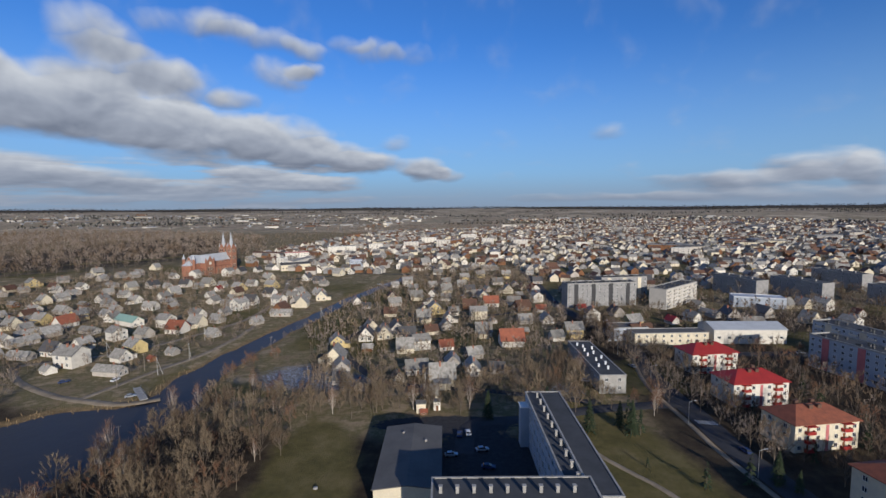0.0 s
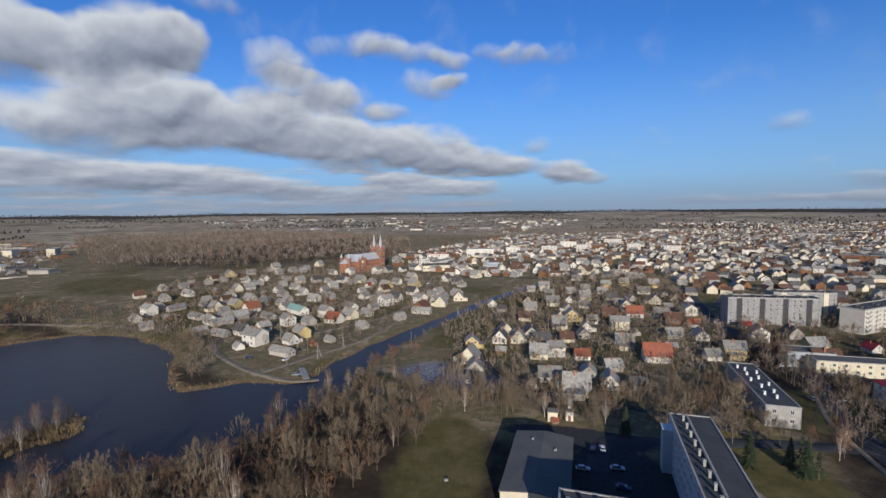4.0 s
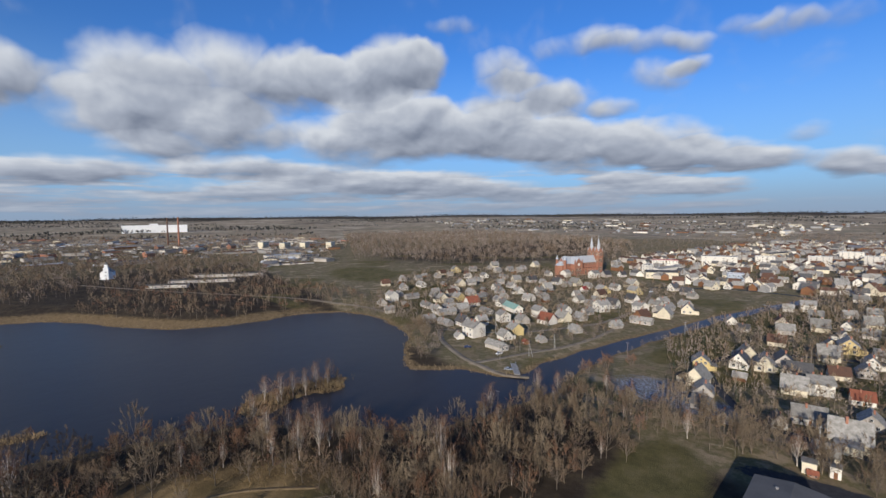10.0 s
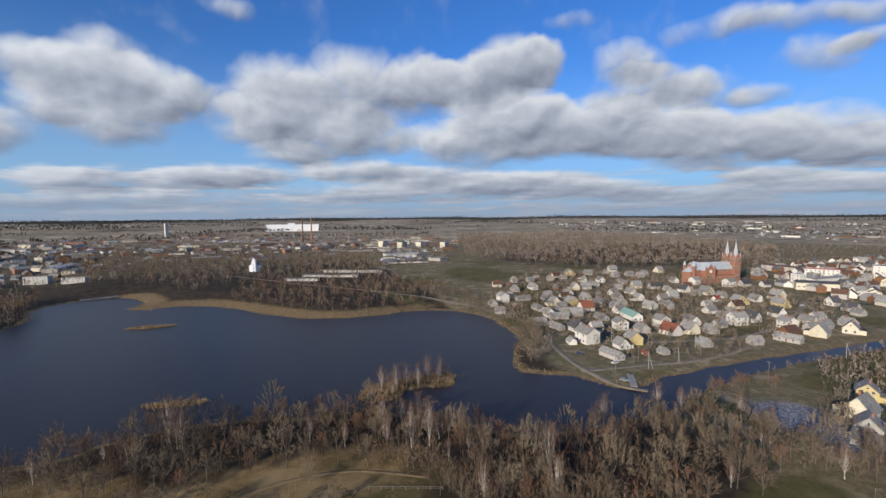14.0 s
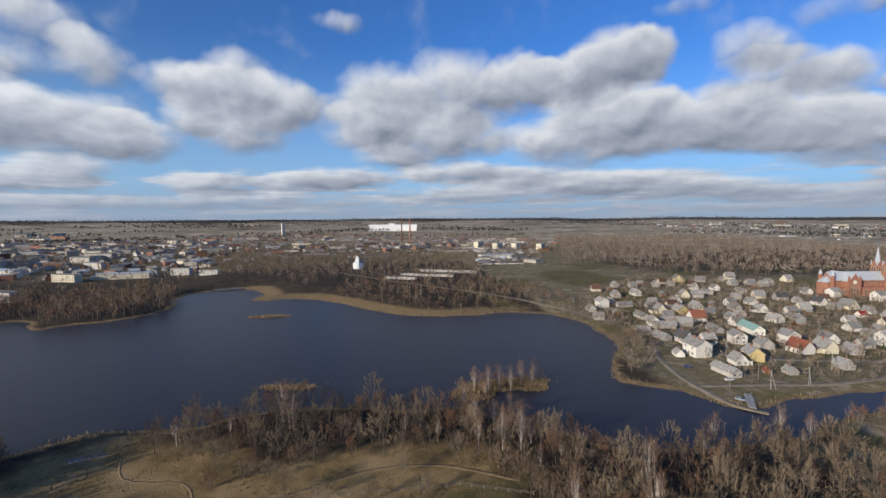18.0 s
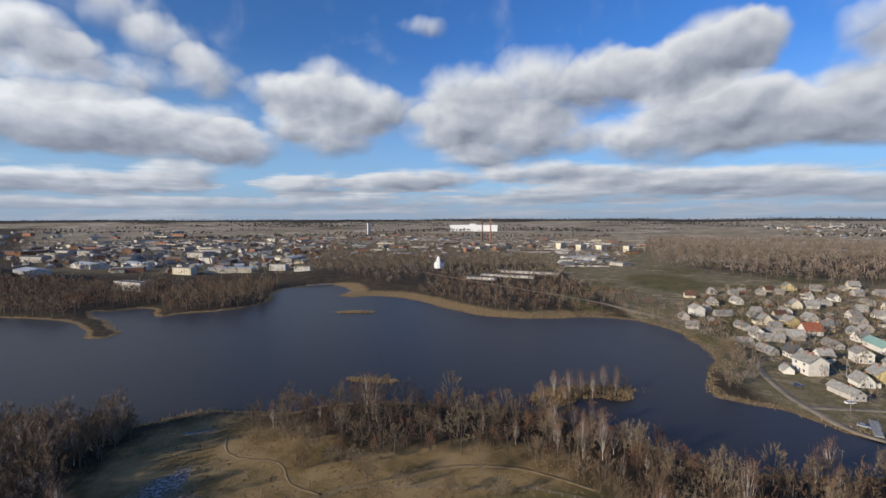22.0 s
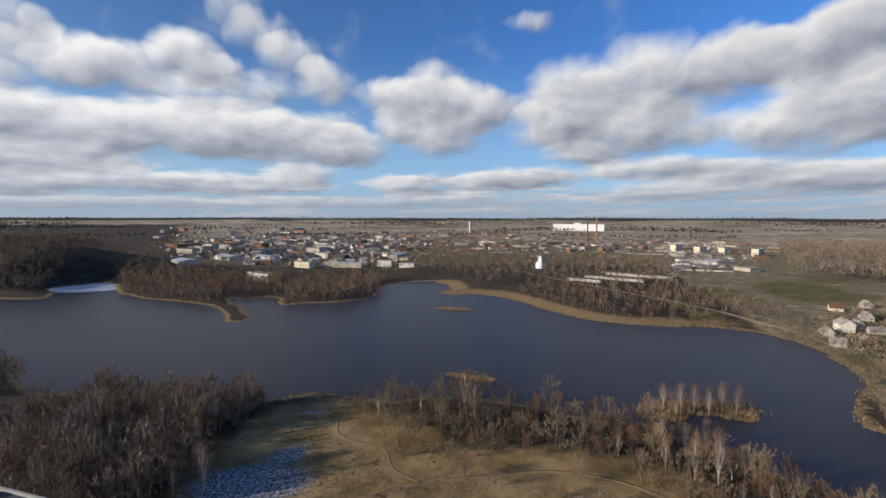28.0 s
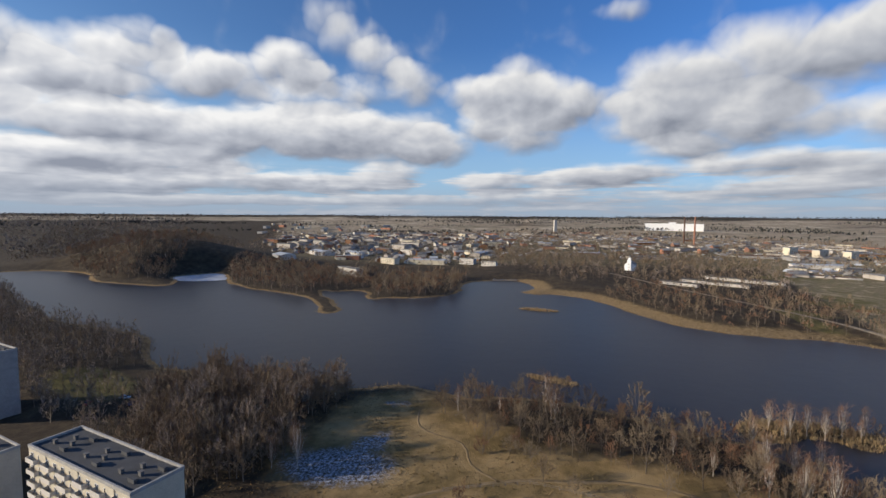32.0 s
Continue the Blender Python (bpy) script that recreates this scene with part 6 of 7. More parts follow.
# ---- chapel, cemetery walls, far works ----
def chapel():
    root = tagged(new("chapel"), "small white chapel with a stepped tower and pointed cap", "chapel")
    root.matrix_basis = pose(-685, 124, float(land(-685, 124)), 0, 0, 70)
    part("wall", gable_body(bmesh.new(), 13, 17, 8.5, 13), BRIGHTWHITE, root)
    part("roof", gable_roof(bmesh.new(), 13, 17, 8.5, 13.1), SLATE, root)
    tower = part("tower", slab(bmesh.new(), -2.7, 2.7, -3.6, 3.6, -0.5, 14.5), BRIGHTWHITE, root)
    tower.matrix_local = pose(0, -8.0, 0)
    part("belfry", slab(bmesh.new(), -1.8, 1.8, -1.8, 1.8, 14.5, 18.2), BRIGHTWHITE, tower)
    part("cap", prism(bmesh.new(), circle(2.0, 8), 18.22, 0, (0, 0, 21)), SLATE, tower)
    for y in (-4, 0, 4):
        for s in (-1, 1):
            opening(root, WIN, s * 6.53, y, 4.2, 90 * s)
    for z in (5, 9):
        opening(root, WIN, 0, -11.63, z, 0)
    opening(root, DOOR, 0, -11.63, 0, 0, "door")


chapel()
for lx, ly, tn, l in ((-560, 190, 38, 70), (-590, 232, 38, 80), (-545, 150, 38, 40)):
    hall("farm_shed", "long pale low shed with a felt roof among the trees", lx, ly, -(90 - tn) + 90 - 74, 9, l, 3.2, 4.2, PANELWHITE, GREYFELT, 6)


def chimney_stack(x, y, height, label):
    root = tagged(new("factory_chimney"), label, "chimney", "factory chimneys")
    root.matrix_basis = pose(x, y, float(land(x, y)))
    part("shaft", tube(bmesh.new(), (0, 0, -1), (0, 0, height), 2.6, 1.7, 14), BROWNROOF if height < 75 else BRICK, root)
    part("rim", tube(bmesh.new(), (0, 0, height), (0, 0, height + 1.0), 1.95, 1.95, 14), CONCRETE, root)


chimney_stack(-1290, 388, 76, "tall red-brick factory chimney")
chimney_stack(-1420, 400, 74, "tall dark brick factory chimney")
w, h = block("grain_elevator", "huge white concrete grain elevator on the edge of town", "elevator", -2128, 557, -15, 30, 225, 1, 29, BRIGHTWHITE, GREYFELT, BRIGHTWHITE, 12, sides=())
for i in range(20):
    part("pilaster", slab(bmesh.new(), 15, 15.5, -110 + i * 11.5, -108.5 + i * 11.5, 0, 28), BRIGHTWHITE, w)
bm = slab(bmesh.new(), -6, 6, -20, 10, 30.4, 36)
part("head_house", bm, BRIGHTWHITE, w)
tower_, h = block("silo_tower", "slim grey concrete tower among works", "tower", -1960, 60, 20, 10, 11, 1, 52, PANELWHITE, GREYFELT, CONCRETE, 1, sides=())

# cream flats and red-brick houses before the far works
for i, (bx, by, l) in enumerate(((-985, 515, 44), (-955, 548, 40), (-915, 590, 42), (-1060, 500, 40))):
    block("apartment_block", "cream five-storey block at the edge of the far works", "apartment block", bx, by, 45, 12, l, 5, 2.8, CREAM, GREYFELT, FRAMEWHITE, 7, group="far cream blocks")
for bx, by in ((-1180, 400), (-1120, 450), (-1010, 250), (-1240, 330), (-900, -160), (-1040, 330)):
    hall("brick_house", "red-brick two-storey house under a grey roof near the works", bx, by, 25, 11, 18, 7, 10.5, BRICK, SLATE, 3)
# flats and halls on the peninsula
block("apartment_block", "long pale four-storey block among the peninsula trees", "apartment block", -566.3, -249.8, -35, 11, 46, 3, 2.8, PANELWHITE, GREYFELT, CONCRETE, 9, group="peninsula blocks")
block("apartment_block", "cream three-storey block behind the peninsula wood", "apartment block", -715.5, -243.8, -30, 11, 34, 3, 2.8, CREAM, GREYFELT, CONCRETE, 7, group="peninsula blocks")
block("apartment_block", "pale three-storey block near the footbridge", "apartment block", -740.7, -117.8, -20, 11, 26, 3, 2.8, PANELWHITE, GREYFELT, CONCRETE, 6, group="peninsula blocks")
block("apartment_block", "low white block beside the inlet", "apartment block", -700.9, -78.2, -15, 9, 24, 2, 2.8, WHITE, GREYFELT, CONCRETE, 5, group="peninsula blocks")
block("brick_building", "small red-brick building behind the peninsula wood", "building", -736.8, -199.4, -25, 12, 16, 3, 3.0, BRICK, GREYFELT, CONCRETE, 3)
hall("storage_hall", "broad pale hall under a light zinc roof", -662.9, -404.2, -45, 26, 44, 7, 9.5, PANELWHITE, TINROOF, 6)
hall("storage_hall", "long pale hall with a light zinc roof", -830, -421.2, -40, 28, 60, 7, 9.5, PANELWHITE, TINROOF, 8)
hall("storage_hall", "white hall with a grey roof beyond the peninsula", -836.5, -353, -35, 22, 50, 7, 9.0, WHITE, TINROOF, 7)
# ---- woods and houses beyond counting ----
TUFTS = [grow(i, h, r, 5, 62, width=0.42, low=0.25, subs=2, far=True, shoot=(0.1, 0.18)) for i, (h, r) in enumerate(((11, 0.32), (13, 0.25), (9, 0.38), (14, 0.26), (8, 0.36), (12, 0.34)))]
CLUMPS = [grow(20 + i, h, 0.62, 3, 26, width=3.2, low=0.1, subs=2, far=True, shoot=(0.14, 0.26)) for i, h in enumerate((15, 18, 13))]
SPARSE = [grow(40 + i, h, r, 2, 22, width=0.85, low=0.22, subs=3, far=True, shoot=(0.12, 0.22)) for i, (h, r) in enumerate(((10, 0.34), (12, 0.26), (8, 0.4)))]


def small_conifer(seed, height):
    """A garden conifer: a stem and drooping blades in a cone."""
    g = np.random.default_rng(seed)
    n = 80
    u, az = g.random(n) ** 0.75, g.uniform(0, math.tau, n)
    out = np.stack([np.cos(az), np.sin(az), np.full(n, -0.4)], -1)
    far_ = (height * 0.24 * (1 - u) ** 0.8 + 0.1)[:, None]
    heart = np.stack([0 * u, 0 * u, height * (0.08 + 0.9 * u)], -1)
    side = np.stack([-np.sin(az), np.cos(az), g.normal(0, 0.4, n)], -1) * 0.045 * height
    p = heart + out * far_ * 0.3
    tv = np.stack([p - side, p + side, heart + out * far_], 1).reshape(-1, 3)
    return limb_tubes([(np.array([0, 0, -0.3]), np.array([0, 0, height]), height * 0.02, 0.0)]), (tv, np.arange(n * 3).reshape(-1, 3))


CONIFERS = [small_conifer(60 + i, h) for i, h in enumerate((9, 7, 5))]
FARMATS = [BARK, THICKET, TWIG, TWIGPALE]
rng = np.random.default_rng(9)


def footprints():
    """Circles of x, y and radius that cover every building, strung along its longer side."""
    out = []
    for o in scene.collection.objects:
        walls = [c for c in o.children if c.name.split(".")[0] in ("wall", "nave", "wing")] if o.parent is None else []
        for c in walls[:1]:
            if c.type != "MESH":
                continue
            box = np.array([tuple(v.co) for v in c.data.vertices])
            w, l = (box.max(0) - box.min(0))[:2]
            m, n = o.matrix_basis @ c.matrix_local, max(1, int(max(w, l) / 5))
            for k in range(n):
                d = (k + 0.5) / n - 0.5
                p = m @ Vector((d * w, 0, 0) if w > l else (0, d * l, 0))
                out.append((p.x, p.y, min(w, l) / 2 + 2.4))
    return np.array(out)


HOMES = footprints()


def wood(name, label, poly, spacing, size=(0.75, 1.25), variants=None, seed=1, mats=None, dry=2.0, clear_of_homes=False):
    x, y = spread_in(rng, poly, spacing, dry)
    clear = np.hypot(x + 672, y - 122) > 34
    if clear_of_homes:
        clear &= (np.hypot(x[:, None] - HOMES[None, :, 0], y[:, None] - HOMES[None, :, 1]) - HOMES[None, :, 2]).min(1) > 0
        clear &= (along(VILLAGE_STREET, x, y) > 4) & (along(MAIN_STREET, x, y) > 6.5) & (along(SIDE_STREET, x, y) > 6)
    x, y = x[clear], y[clear]
    wood_stuff(name, label, np.stack([x, y], -1), variants or TUFTS, mats or FARMATS, seed, size)


MAIN_STREET = [(97, 560), (92, 438), (89, 365), (98, 300), (103, 254), (97, 218), (94, 190), (94, 164), (93, 143), (95, 117), (100, 60)]
SIDE_STREET = [(100, 272), (140, 240), (185, 236), (260, 232)]
VILLAGE_STREET = [(-215, 225), (-188, 238), (-172, 250), (-158, 272), (-140, 315), (-139, 368), (-151, 436), (-170, 500)]
wood("church_wood", "wide bare grey-brown wood behind the church", [(-640, 460), (-1000, 700), (-1435, 980), (-1075, 1319), (-700, 1250), (-454, 1147), (-290, 760), (-350, 650), (-420, 500)], 14, size=(1.0, 1.5), seed=2, mats=[BARK, THICKET, TWIG, THICKET])
wood("bank_wood", "bare trees along the far lake bank", [(-350, 112), (-349, 180), (-330, 212), (-300, 222), (-330, 250), (-400, 262), (-470, 240), (-470, 170), (-545, 110), (-470, 60), (-440, 70), (-400, 88)], 8.4, size=(0.5, 1.05), seed=3, dry=12, mats=[BARK, TWIG, TWIGPALE, TWIGRED])
wood("meadow_wood", "scattered bare trees and scrub beyond the lake", [(-430, 262), (-503, 243), (-640, 300), (-800, 330), (-895, 80), (-1000, -100), (-700, -75), (-600, 0), (-520, 30), (-560, 110), (-480, 170)], 13, seed=4, dry=22, mats=[BARK, TWIG, TWIGPALE, THICKET])
wood("peninsula_wood", "dense bare wood on the peninsula", [(-470, -362), (-442, -312), (-430, -271), (-412, -234), (-452, -238), (-462, -198), (-452, -176), (-418, -164), (-428, -147), (-426, -131), (-436, -106), (-458, -86), (-490, -78), (-525, -86), (-560, -92), (-585, -130), (-560, -190), (-590, -300), (-620, -380), (-600, -440), (-545, -415)], 7.2, size=(0.85, 1.35), seed=5, mats=[BARK, TWIG, TWIGPALE, TWIGRED], clear_of_homes=True)
wood("hill_wood", "dark wooded hill beyond the lake", [(-442, -525), (-456, -438), (-505, -470), (-590, -505), (-640, -500), (-900, -640), (-1300, -960), (-1400, -1800), (-800, -1100), (-525, -780), (-545, -655)], 14, size=(0.9, 1.25), seed=6, variants=SPARSE)
wood("promontory_wood", "dark dense wood on the lake promontory", [(-444, -525), (-458, -440), (-506, -470), (-595, -508), (-760, -590), (-800, -760), (-640, -800), (-520, -655)], 8.6, size=(1.0, 1.45), seed=17, mats=[BARK, TWIG, TWIGRED, TWIG])
wood("far_hill_wood", "dark far woods south-west of the lake", [(-650, -900), (-1300, -1250), (-1700, -1500), (-3200, -2600), (-2200, -3900), (-900, -2600), (-480, -1300)], 36, size=(0.7, 1.0), seed=16, variants=CLUMPS, mats=[BARK, THICKET])
wood("shore_wood", "dark bare trees on the south lake shore", [(-196, -206), (-240, -262), (-262, -355), (-310, -455), (-380, -560), (-300, -560), (-215, -360), (-160, -240)], 6.6, size=(0.8, 1.15), seed=7, variants=LIGHT, mats=[BARK, THICKET, TWIG, TWIG])
wood("south_wood", "bare scrub behind the nine-storey blocks", [(-155, -172), (-120, -130), (-105, -130), (-150, -250), (-220, -380), (-190, -260)], 7, size=(0.6, 0.95), seed=8, variants=LIGHT)
wood("garden_trees", "bare garden trees between the village houses", [(-200, 215), (-330, 245), (-420, 400), (-330, 560), (-130, 500), (-118, 400), (-120, 260), (-150, 215)], 6.6, size=(0.3, 0.72), seed=9, clear_of_homes=True)
wood("point_trees", "bare brown trees and scrub on the lake point", [(-330, 205), (-290, 222), (-245, 222), (-215, 208), (-195, 184), (-182, 168), (-170, 164), (-176, 184), (-200, 212), (-230, 232), (-300, 240)], 5, size=(0.3, 0.75), seed=19, variants=LIGHT)
wood("river_scrub", "low brown scrub along the river bank", [(-112, 205), (-108, 260), (-98, 320), (-86, 375), (-68, 455), (-60, 455), (-76, 372), (-88, 318), (-96, 262), (-98, 205)], 5.5, size=(0.2, 0.45), seed=18, variants=LIGHT)
wood("orchard_trees", "bare orchard trees between the houses across the river", [(-60, 205), (-90, 290), (-60, 420), (-40, 560), (130, 560), (85, 380), (80, 240), (30, 195), (-30, 188)], 5.8, size=(0.35, 0.85), seed=10, clear_of_homes=True)
wood("garden_conifers", "dark green conifers in the gardens", [(-60, 205), (-85, 290), (-40, 560), (130, 560), (85, 380), (80, 240), (30, 195)], 17, size=(0.5, 1.0), seed=26, variants=CONIFERS, mats=[BARK, NEEDLES], clear_of_homes=True)
wood("village_conifers", "dark green conifers between the village houses", [(-200, 225), (-330, 250), (-410, 400), (-330, 540), (-150, 490), (-125, 260)], 30, size=(0.4, 0.9), seed=27, variants=CONIFERS, mats=[BARK, NEEDLES], clear_of_homes=True)


def hedge_spots():
    """Rows of shrubs along the garden bounds of the village and across the river."""
    out = []
    for poly in ([(-330, 240), (-420, 400), (-330, 560), (-170, 500), (-150, 440), (-145, 320), (-190, 250)], [(-50, 225), (-70, 330), (-40, 540), (80, 540), (82, 300), (40, 225)]):
        for x, y in zip(*spread_in(rng, poly, 21)):
            t, n = radians(float(rng.choice((10, 100, -25, 65)))), int(rng.integers(4, 11))
            out += [(x + k * 1.7 * math.cos(t) + rng.normal(0, 0.3), y + k * 1.7 * math.sin(t) + rng.normal(0, 0.3)) for k in range(n)]
    out = np.array(out)
    return out[shore(out[:, 0], out[:, 1]) < -3]


wood_stuff("garden_hedges", "low brown hedges and shrubs between the gardens", hedge_spots(), TUFTS, [BARK, TWIG, THICKET, NEEDLES], 25, (0.13, 0.26))
wood("slope_wood", "dense dark bare wood on the slope beside the nine-storey block", [(-188, -160), (-182, -112), (-186, -90), (-165, -84), (-142, -92), (-130, -82), (-112, -88), (-100, -96), (-98, -125), (-130, -150), (-150, -165)], 5.0, size=(0.8, 1.25), seed=28, variants=MEDIUM, mats=[BARK, TWIG, THICKET, TWIG])
wood("yard_trees", "bare trees in rows behind the school yard and the gardens", [(-52, 164), (-62, 208), (-25, 206), (30, 202), (66, 192), (64, 168), (40, 166), (22, 172), (-44, 166)], 5.6, size=(0.45, 0.85), seed=33, variants=MEDIUM, mats=[BARK, TWIG, TWIGPALE, TWIG], clear_of_homes=True)
wood("street_trees", "bare trees round the apartment blocks", [(100, 180), (150, 200), (160, 250), (210, 330), (420, 460), (520, 300), (240, 150), (150, 120)], 10.5, size=(0.4, 0.85), seed=11, variants=LIGHT, clear_of_homes=True)
wood("court_trees", "bare trees and shrubs in the courts of the red-roofed houses", [(100, 100), (102, 240), (150, 236), (215, 230), (230, 150), (150, 95)], 7.5, size=(0.4, 0.85), seed=29, variants=MEDIUM, mats=[BARK, TWIG, TWIGRED, TWIG], clear_of_homes=True)
wood("court_conifers", "dark green conifers beside the street and the courts", [(48, 130), (52, 165), (86, 170), (101, 235), (150, 232), (170, 150), (104, 100), (84, 112)], 17, size=(0.6, 1.2), seed=30, variants=CONIFERS, mats=[BARK, NEEDLES], clear_of_homes=True)
wood("block_trees", "bare trees between the far apartment blocks", [(90, 280), (85, 400), (130, 470), (330, 470), (440, 400), (400, 280), (220, 250)], 8.5, size=(0.45, 0.95), seed=32, clear_of_homes=True)
wood("avenue_trees", "bare trees beside the street and the lawn", [(88, 180), (88, 205), (84, 244), (86, 300), (112, 300), (108, 240), (104, 190), (112, 168), (108, 130), (97, 118), (97, 165), (88, 168), (88, 178)], 6.4, size=(0.55, 0.95), seed=15, variants=MEDIUM)
wood("town_trees", "bare trees all through the town", [(-300, 640), (-454, 1147), (-300, 1900), (400, 2100), (1300, 1900), (1500, 900), (700, 300), (420, 420), (130, 560), (-130, 520)], 18, size=(0.6, 1.1), seed=12, variants=SPARSE)
wood("works_trees", "bare trees and scrub between the works", [(-640, -75), (-720, -380), (-900, -640), (-1700, -1100), (-2100, 100), (-1500, 900), (-1000, 700), (-640, 420), (-640, 80)], 17, size=(0.7, 1.2), seed=13, variants=SPARSE)


BELTS = [grow(80 + i, h, 0.75, 1, 13, width=6.0, low=0.05, subs=4, far=True, shoot=(0.2, 0.35)) for i, h in enumerate((15, 18, 13))]


def far_belts():
    """Belts and blocks of far woodland, row behind row out to the horizon."""
    spots = []
    for i in range(150):
        az, r = radians(rng.uniform(-60, 165)), 1700 + 2700 * rng.random() ** 0.8
        cx, cy = -math.sin(az) * r, math.cos(az) * r
        turn, n, deep = az + rng.normal(0, 0.2), int(rng.integers(16, 60)), rng.uniform(8, 40)
        for k in range(n):
            d = (k - n / 2) * 11
            out = rng.uniform(-deep, deep)
            spots.append((cx + d * math.cos(turn) - out * math.sin(turn), cy + d * math.sin(turn) + out * math.cos(turn)))
    return np.array(spots)


wood_stuff("far_woods", "dark belts of bare woodland out to the horizon", far_belts(), BELTS, [BARK, FARFOREST], 14, (0.6, 1.1))
az, r = np.radians(rng.uniform(-62, 165, 4200)), rng.uniform(4000, 4800, 4200)
wood_stuff("horizon_forest", "dark forest along the horizon", np.stack([-np.sin(az) * r, np.cos(az) * r], -1), BELTS, [BARK, FARFOREST], 24, (0.45, 0.8))


def far_houses(name, label, zones, seed, big=0.0):
    """Small far houses joined into one object, each with walls and a pitched or flat roof."""
    g = np.random.default_rng(seed)
    walls = [WHITE, GREYWALL, PANELGREY, BROWNWALL, CREAM]
    roofs = [SLATE, SLATE, DARKROOF, SLATE, BROWNROOF, BROWNROOF if big < 0.02 else TINROOF, GREYFELT]
    vs, fs, ms, k = [], [], [], 0
    for poly, spacing in zones:
        xs, ys = spread_in(g, poly, spacing)
        for x, y in zip(xs, ys):
            t = radians(g.choice((8, 98, -20, 70)) + g.normal(0, 8))
            w, l, e = g.uniform(7, 10), g.uniform(8, 14), g.uniform(2.8, 5.5)
            r = e + g.uniform(2.4, 4.0)
            if g.random() < big:
                w, l, e = g.uniform(12, 22), g.uniform(28, 65), g.uniform(5, 11)
                r = e + g.uniform(0.3, 1.6)
            z = float(rise(x, y))
            p = np.array([(-w, -l, -1), (w, -l, -1), (w, l, -1), (-w, l, -1), (-w, -l, 0), (w, -l, 0), (w, l, 0), (-w, l, 0), (0, -l, 1), (0, l, 1),
                          (-w * 1.1, -l * 1.06, 0), (w * 1.1, -l * 1.06, 0), (w * 1.1, l * 1.06, 0), (-w * 1.1, l * 1.06, 0), (0, -l * 1.06, 1), (0, l * 1.06, 1)], float)
            zz = np.where(p[:, 2] < 0, -0.6, np.where(p[:, 2] > 0, r, e))
            zz[10:14] -= 0.25
            zz[14:] += 0.12
            q = np.stack([(p[:, 0] * math.cos(t) - p[:, 1] * math.sin(t)) / 2 + x, (p[:, 0] * math.sin(t) + p[:, 1] * math.cos(t)) / 2 + y, zz + z], -1)
            vs.append(q)
            f = np.array([(0, 1, 5, 4), (1, 2, 6, 5), (2, 3, 7, 6), (3, 0, 4, 7), (4, 5, 8, 8), (6, 7, 9, 9), (10, 14, 15, 13), (14, 11, 12, 15)])
            fs.append(f + k)
            a, b = int(g.integers(1, 5)) if g.random() < 0.8 else 0, 5 + int(g.integers(7))
            ms += [a] * 6 + [b] * 2
            k += 16
    faces = np.concatenate(fs)
    me = bpy.data.meshes.new(name)
    me.from_pydata(np.concatenate(vs).tolist(), [], [f[:3].tolist() if f[2] == f[3] else f.tolist() for f in faces])
    for m in walls + roofs:
        me.materials.append(m)
    me.polygons.foreach_set("material_index", np.array(ms, np.int32))
    return tagged(new(name, me), label, "houses", kind="stuff")


far_houses("far_town_houses", "dense far town houses with grey, brown and orange roofs", [
    ([(-130, 520), (-290, 640), (-300, 900), (-200, 1500), (500, 1900), (1200, 1500), (1300, 800), (700, 330), (430, 430), (300, 440), (130, 420), (95, 560)], 23),
    ([(500, 1500), (300, 2300), (1300, 2300), (1700, 1300)], 32)], 21, 0.015)
far_houses("far_village_houses", "scattered far village houses on the plain", [
    ([(-300, 1600), (-1300, 1500), (-2400, 2400), (-1200, 3000), (0, 2600)], 62), ([(-640, 300), (-800, 380), (-830, 470), (-650, 420)], 22), ([(-800, 430), (-1000, 420), (-1200, 520), (-900, 640)], 26), ([(-760, -400), (-950, -600), (-1500, -900), (-1900, -400), (-2000, 300), (-1400, 800), (-1000, 640), (-860, 300), (-880, 0), (-720, -180)], 44)], 22, 0.10)


def far_works():
    """Works, sheds and flats beyond the lake: each a thing with its walls and roof."""
    g = np.random.default_rng(23)
    zones = [([(-700, -170), (-720, -420), (-950, -640), (-1500, -950), (-1900, -500), (-2000, 250), (-1400, 520), (-1150, 500), (-1050, 420), (-1050, 100), (-950, -110)], 72), ([(-800, 400), (-1050, 350), (-1700, 500), (-1300, 900), (-1000, 700)], 62), ([(-1500, -1000), (-2200, -1400), (-2300, -700), (-1700, -600)], 100)]
    for poly, spacing in zones:
        for x, y in zip(*spread_in(g, poly, spacing)):
            big = g.random() < 0.5
            w, l, e = (g.uniform(12, 22), g.uniform(28, 60), g.uniform(5, 11)) if big else (g.uniform(8, 11), g.uniform(9, 16), g.uniform(3, 6))
            r = e + (g.uniform(0.4, 1.6) if big else g.uniform(2.5, 4))
            k = int(g.integers(5))
            wall = (GREYWALL, PANELWHITE, GREYWALL, CREAM, BRICK)[k]
            roof = (GREYFELT, GREYFELT, SLATE, DARKROOF, SLATE)[int(g.integers(5))]
            lab = (("grey brick", "pale concrete", "grey brick", "cream", "red-brick")[k] + (" factory hall with a low roof beyond the lake" if big else " small building with a pitched roof beyond the lake"))
            root = tagged(new("factory_hall" if big else "works_office"), lab, "hall" if big else "building", "works beyond the lake")
            root.matrix_basis = pose(float(x), float(y), float(rise(x, y)), 0, 0, float(g.choice((10, 100, -25, 65)) + g.normal(0, 8)))
            part("wall", gable_body(bmesh.new(), w, l, e, r - 0.05), wall, root)
            part("roof", gable_roof(bmesh.new(), w, l, e, r, 0.4, 0.25), roof, root)


far_works()
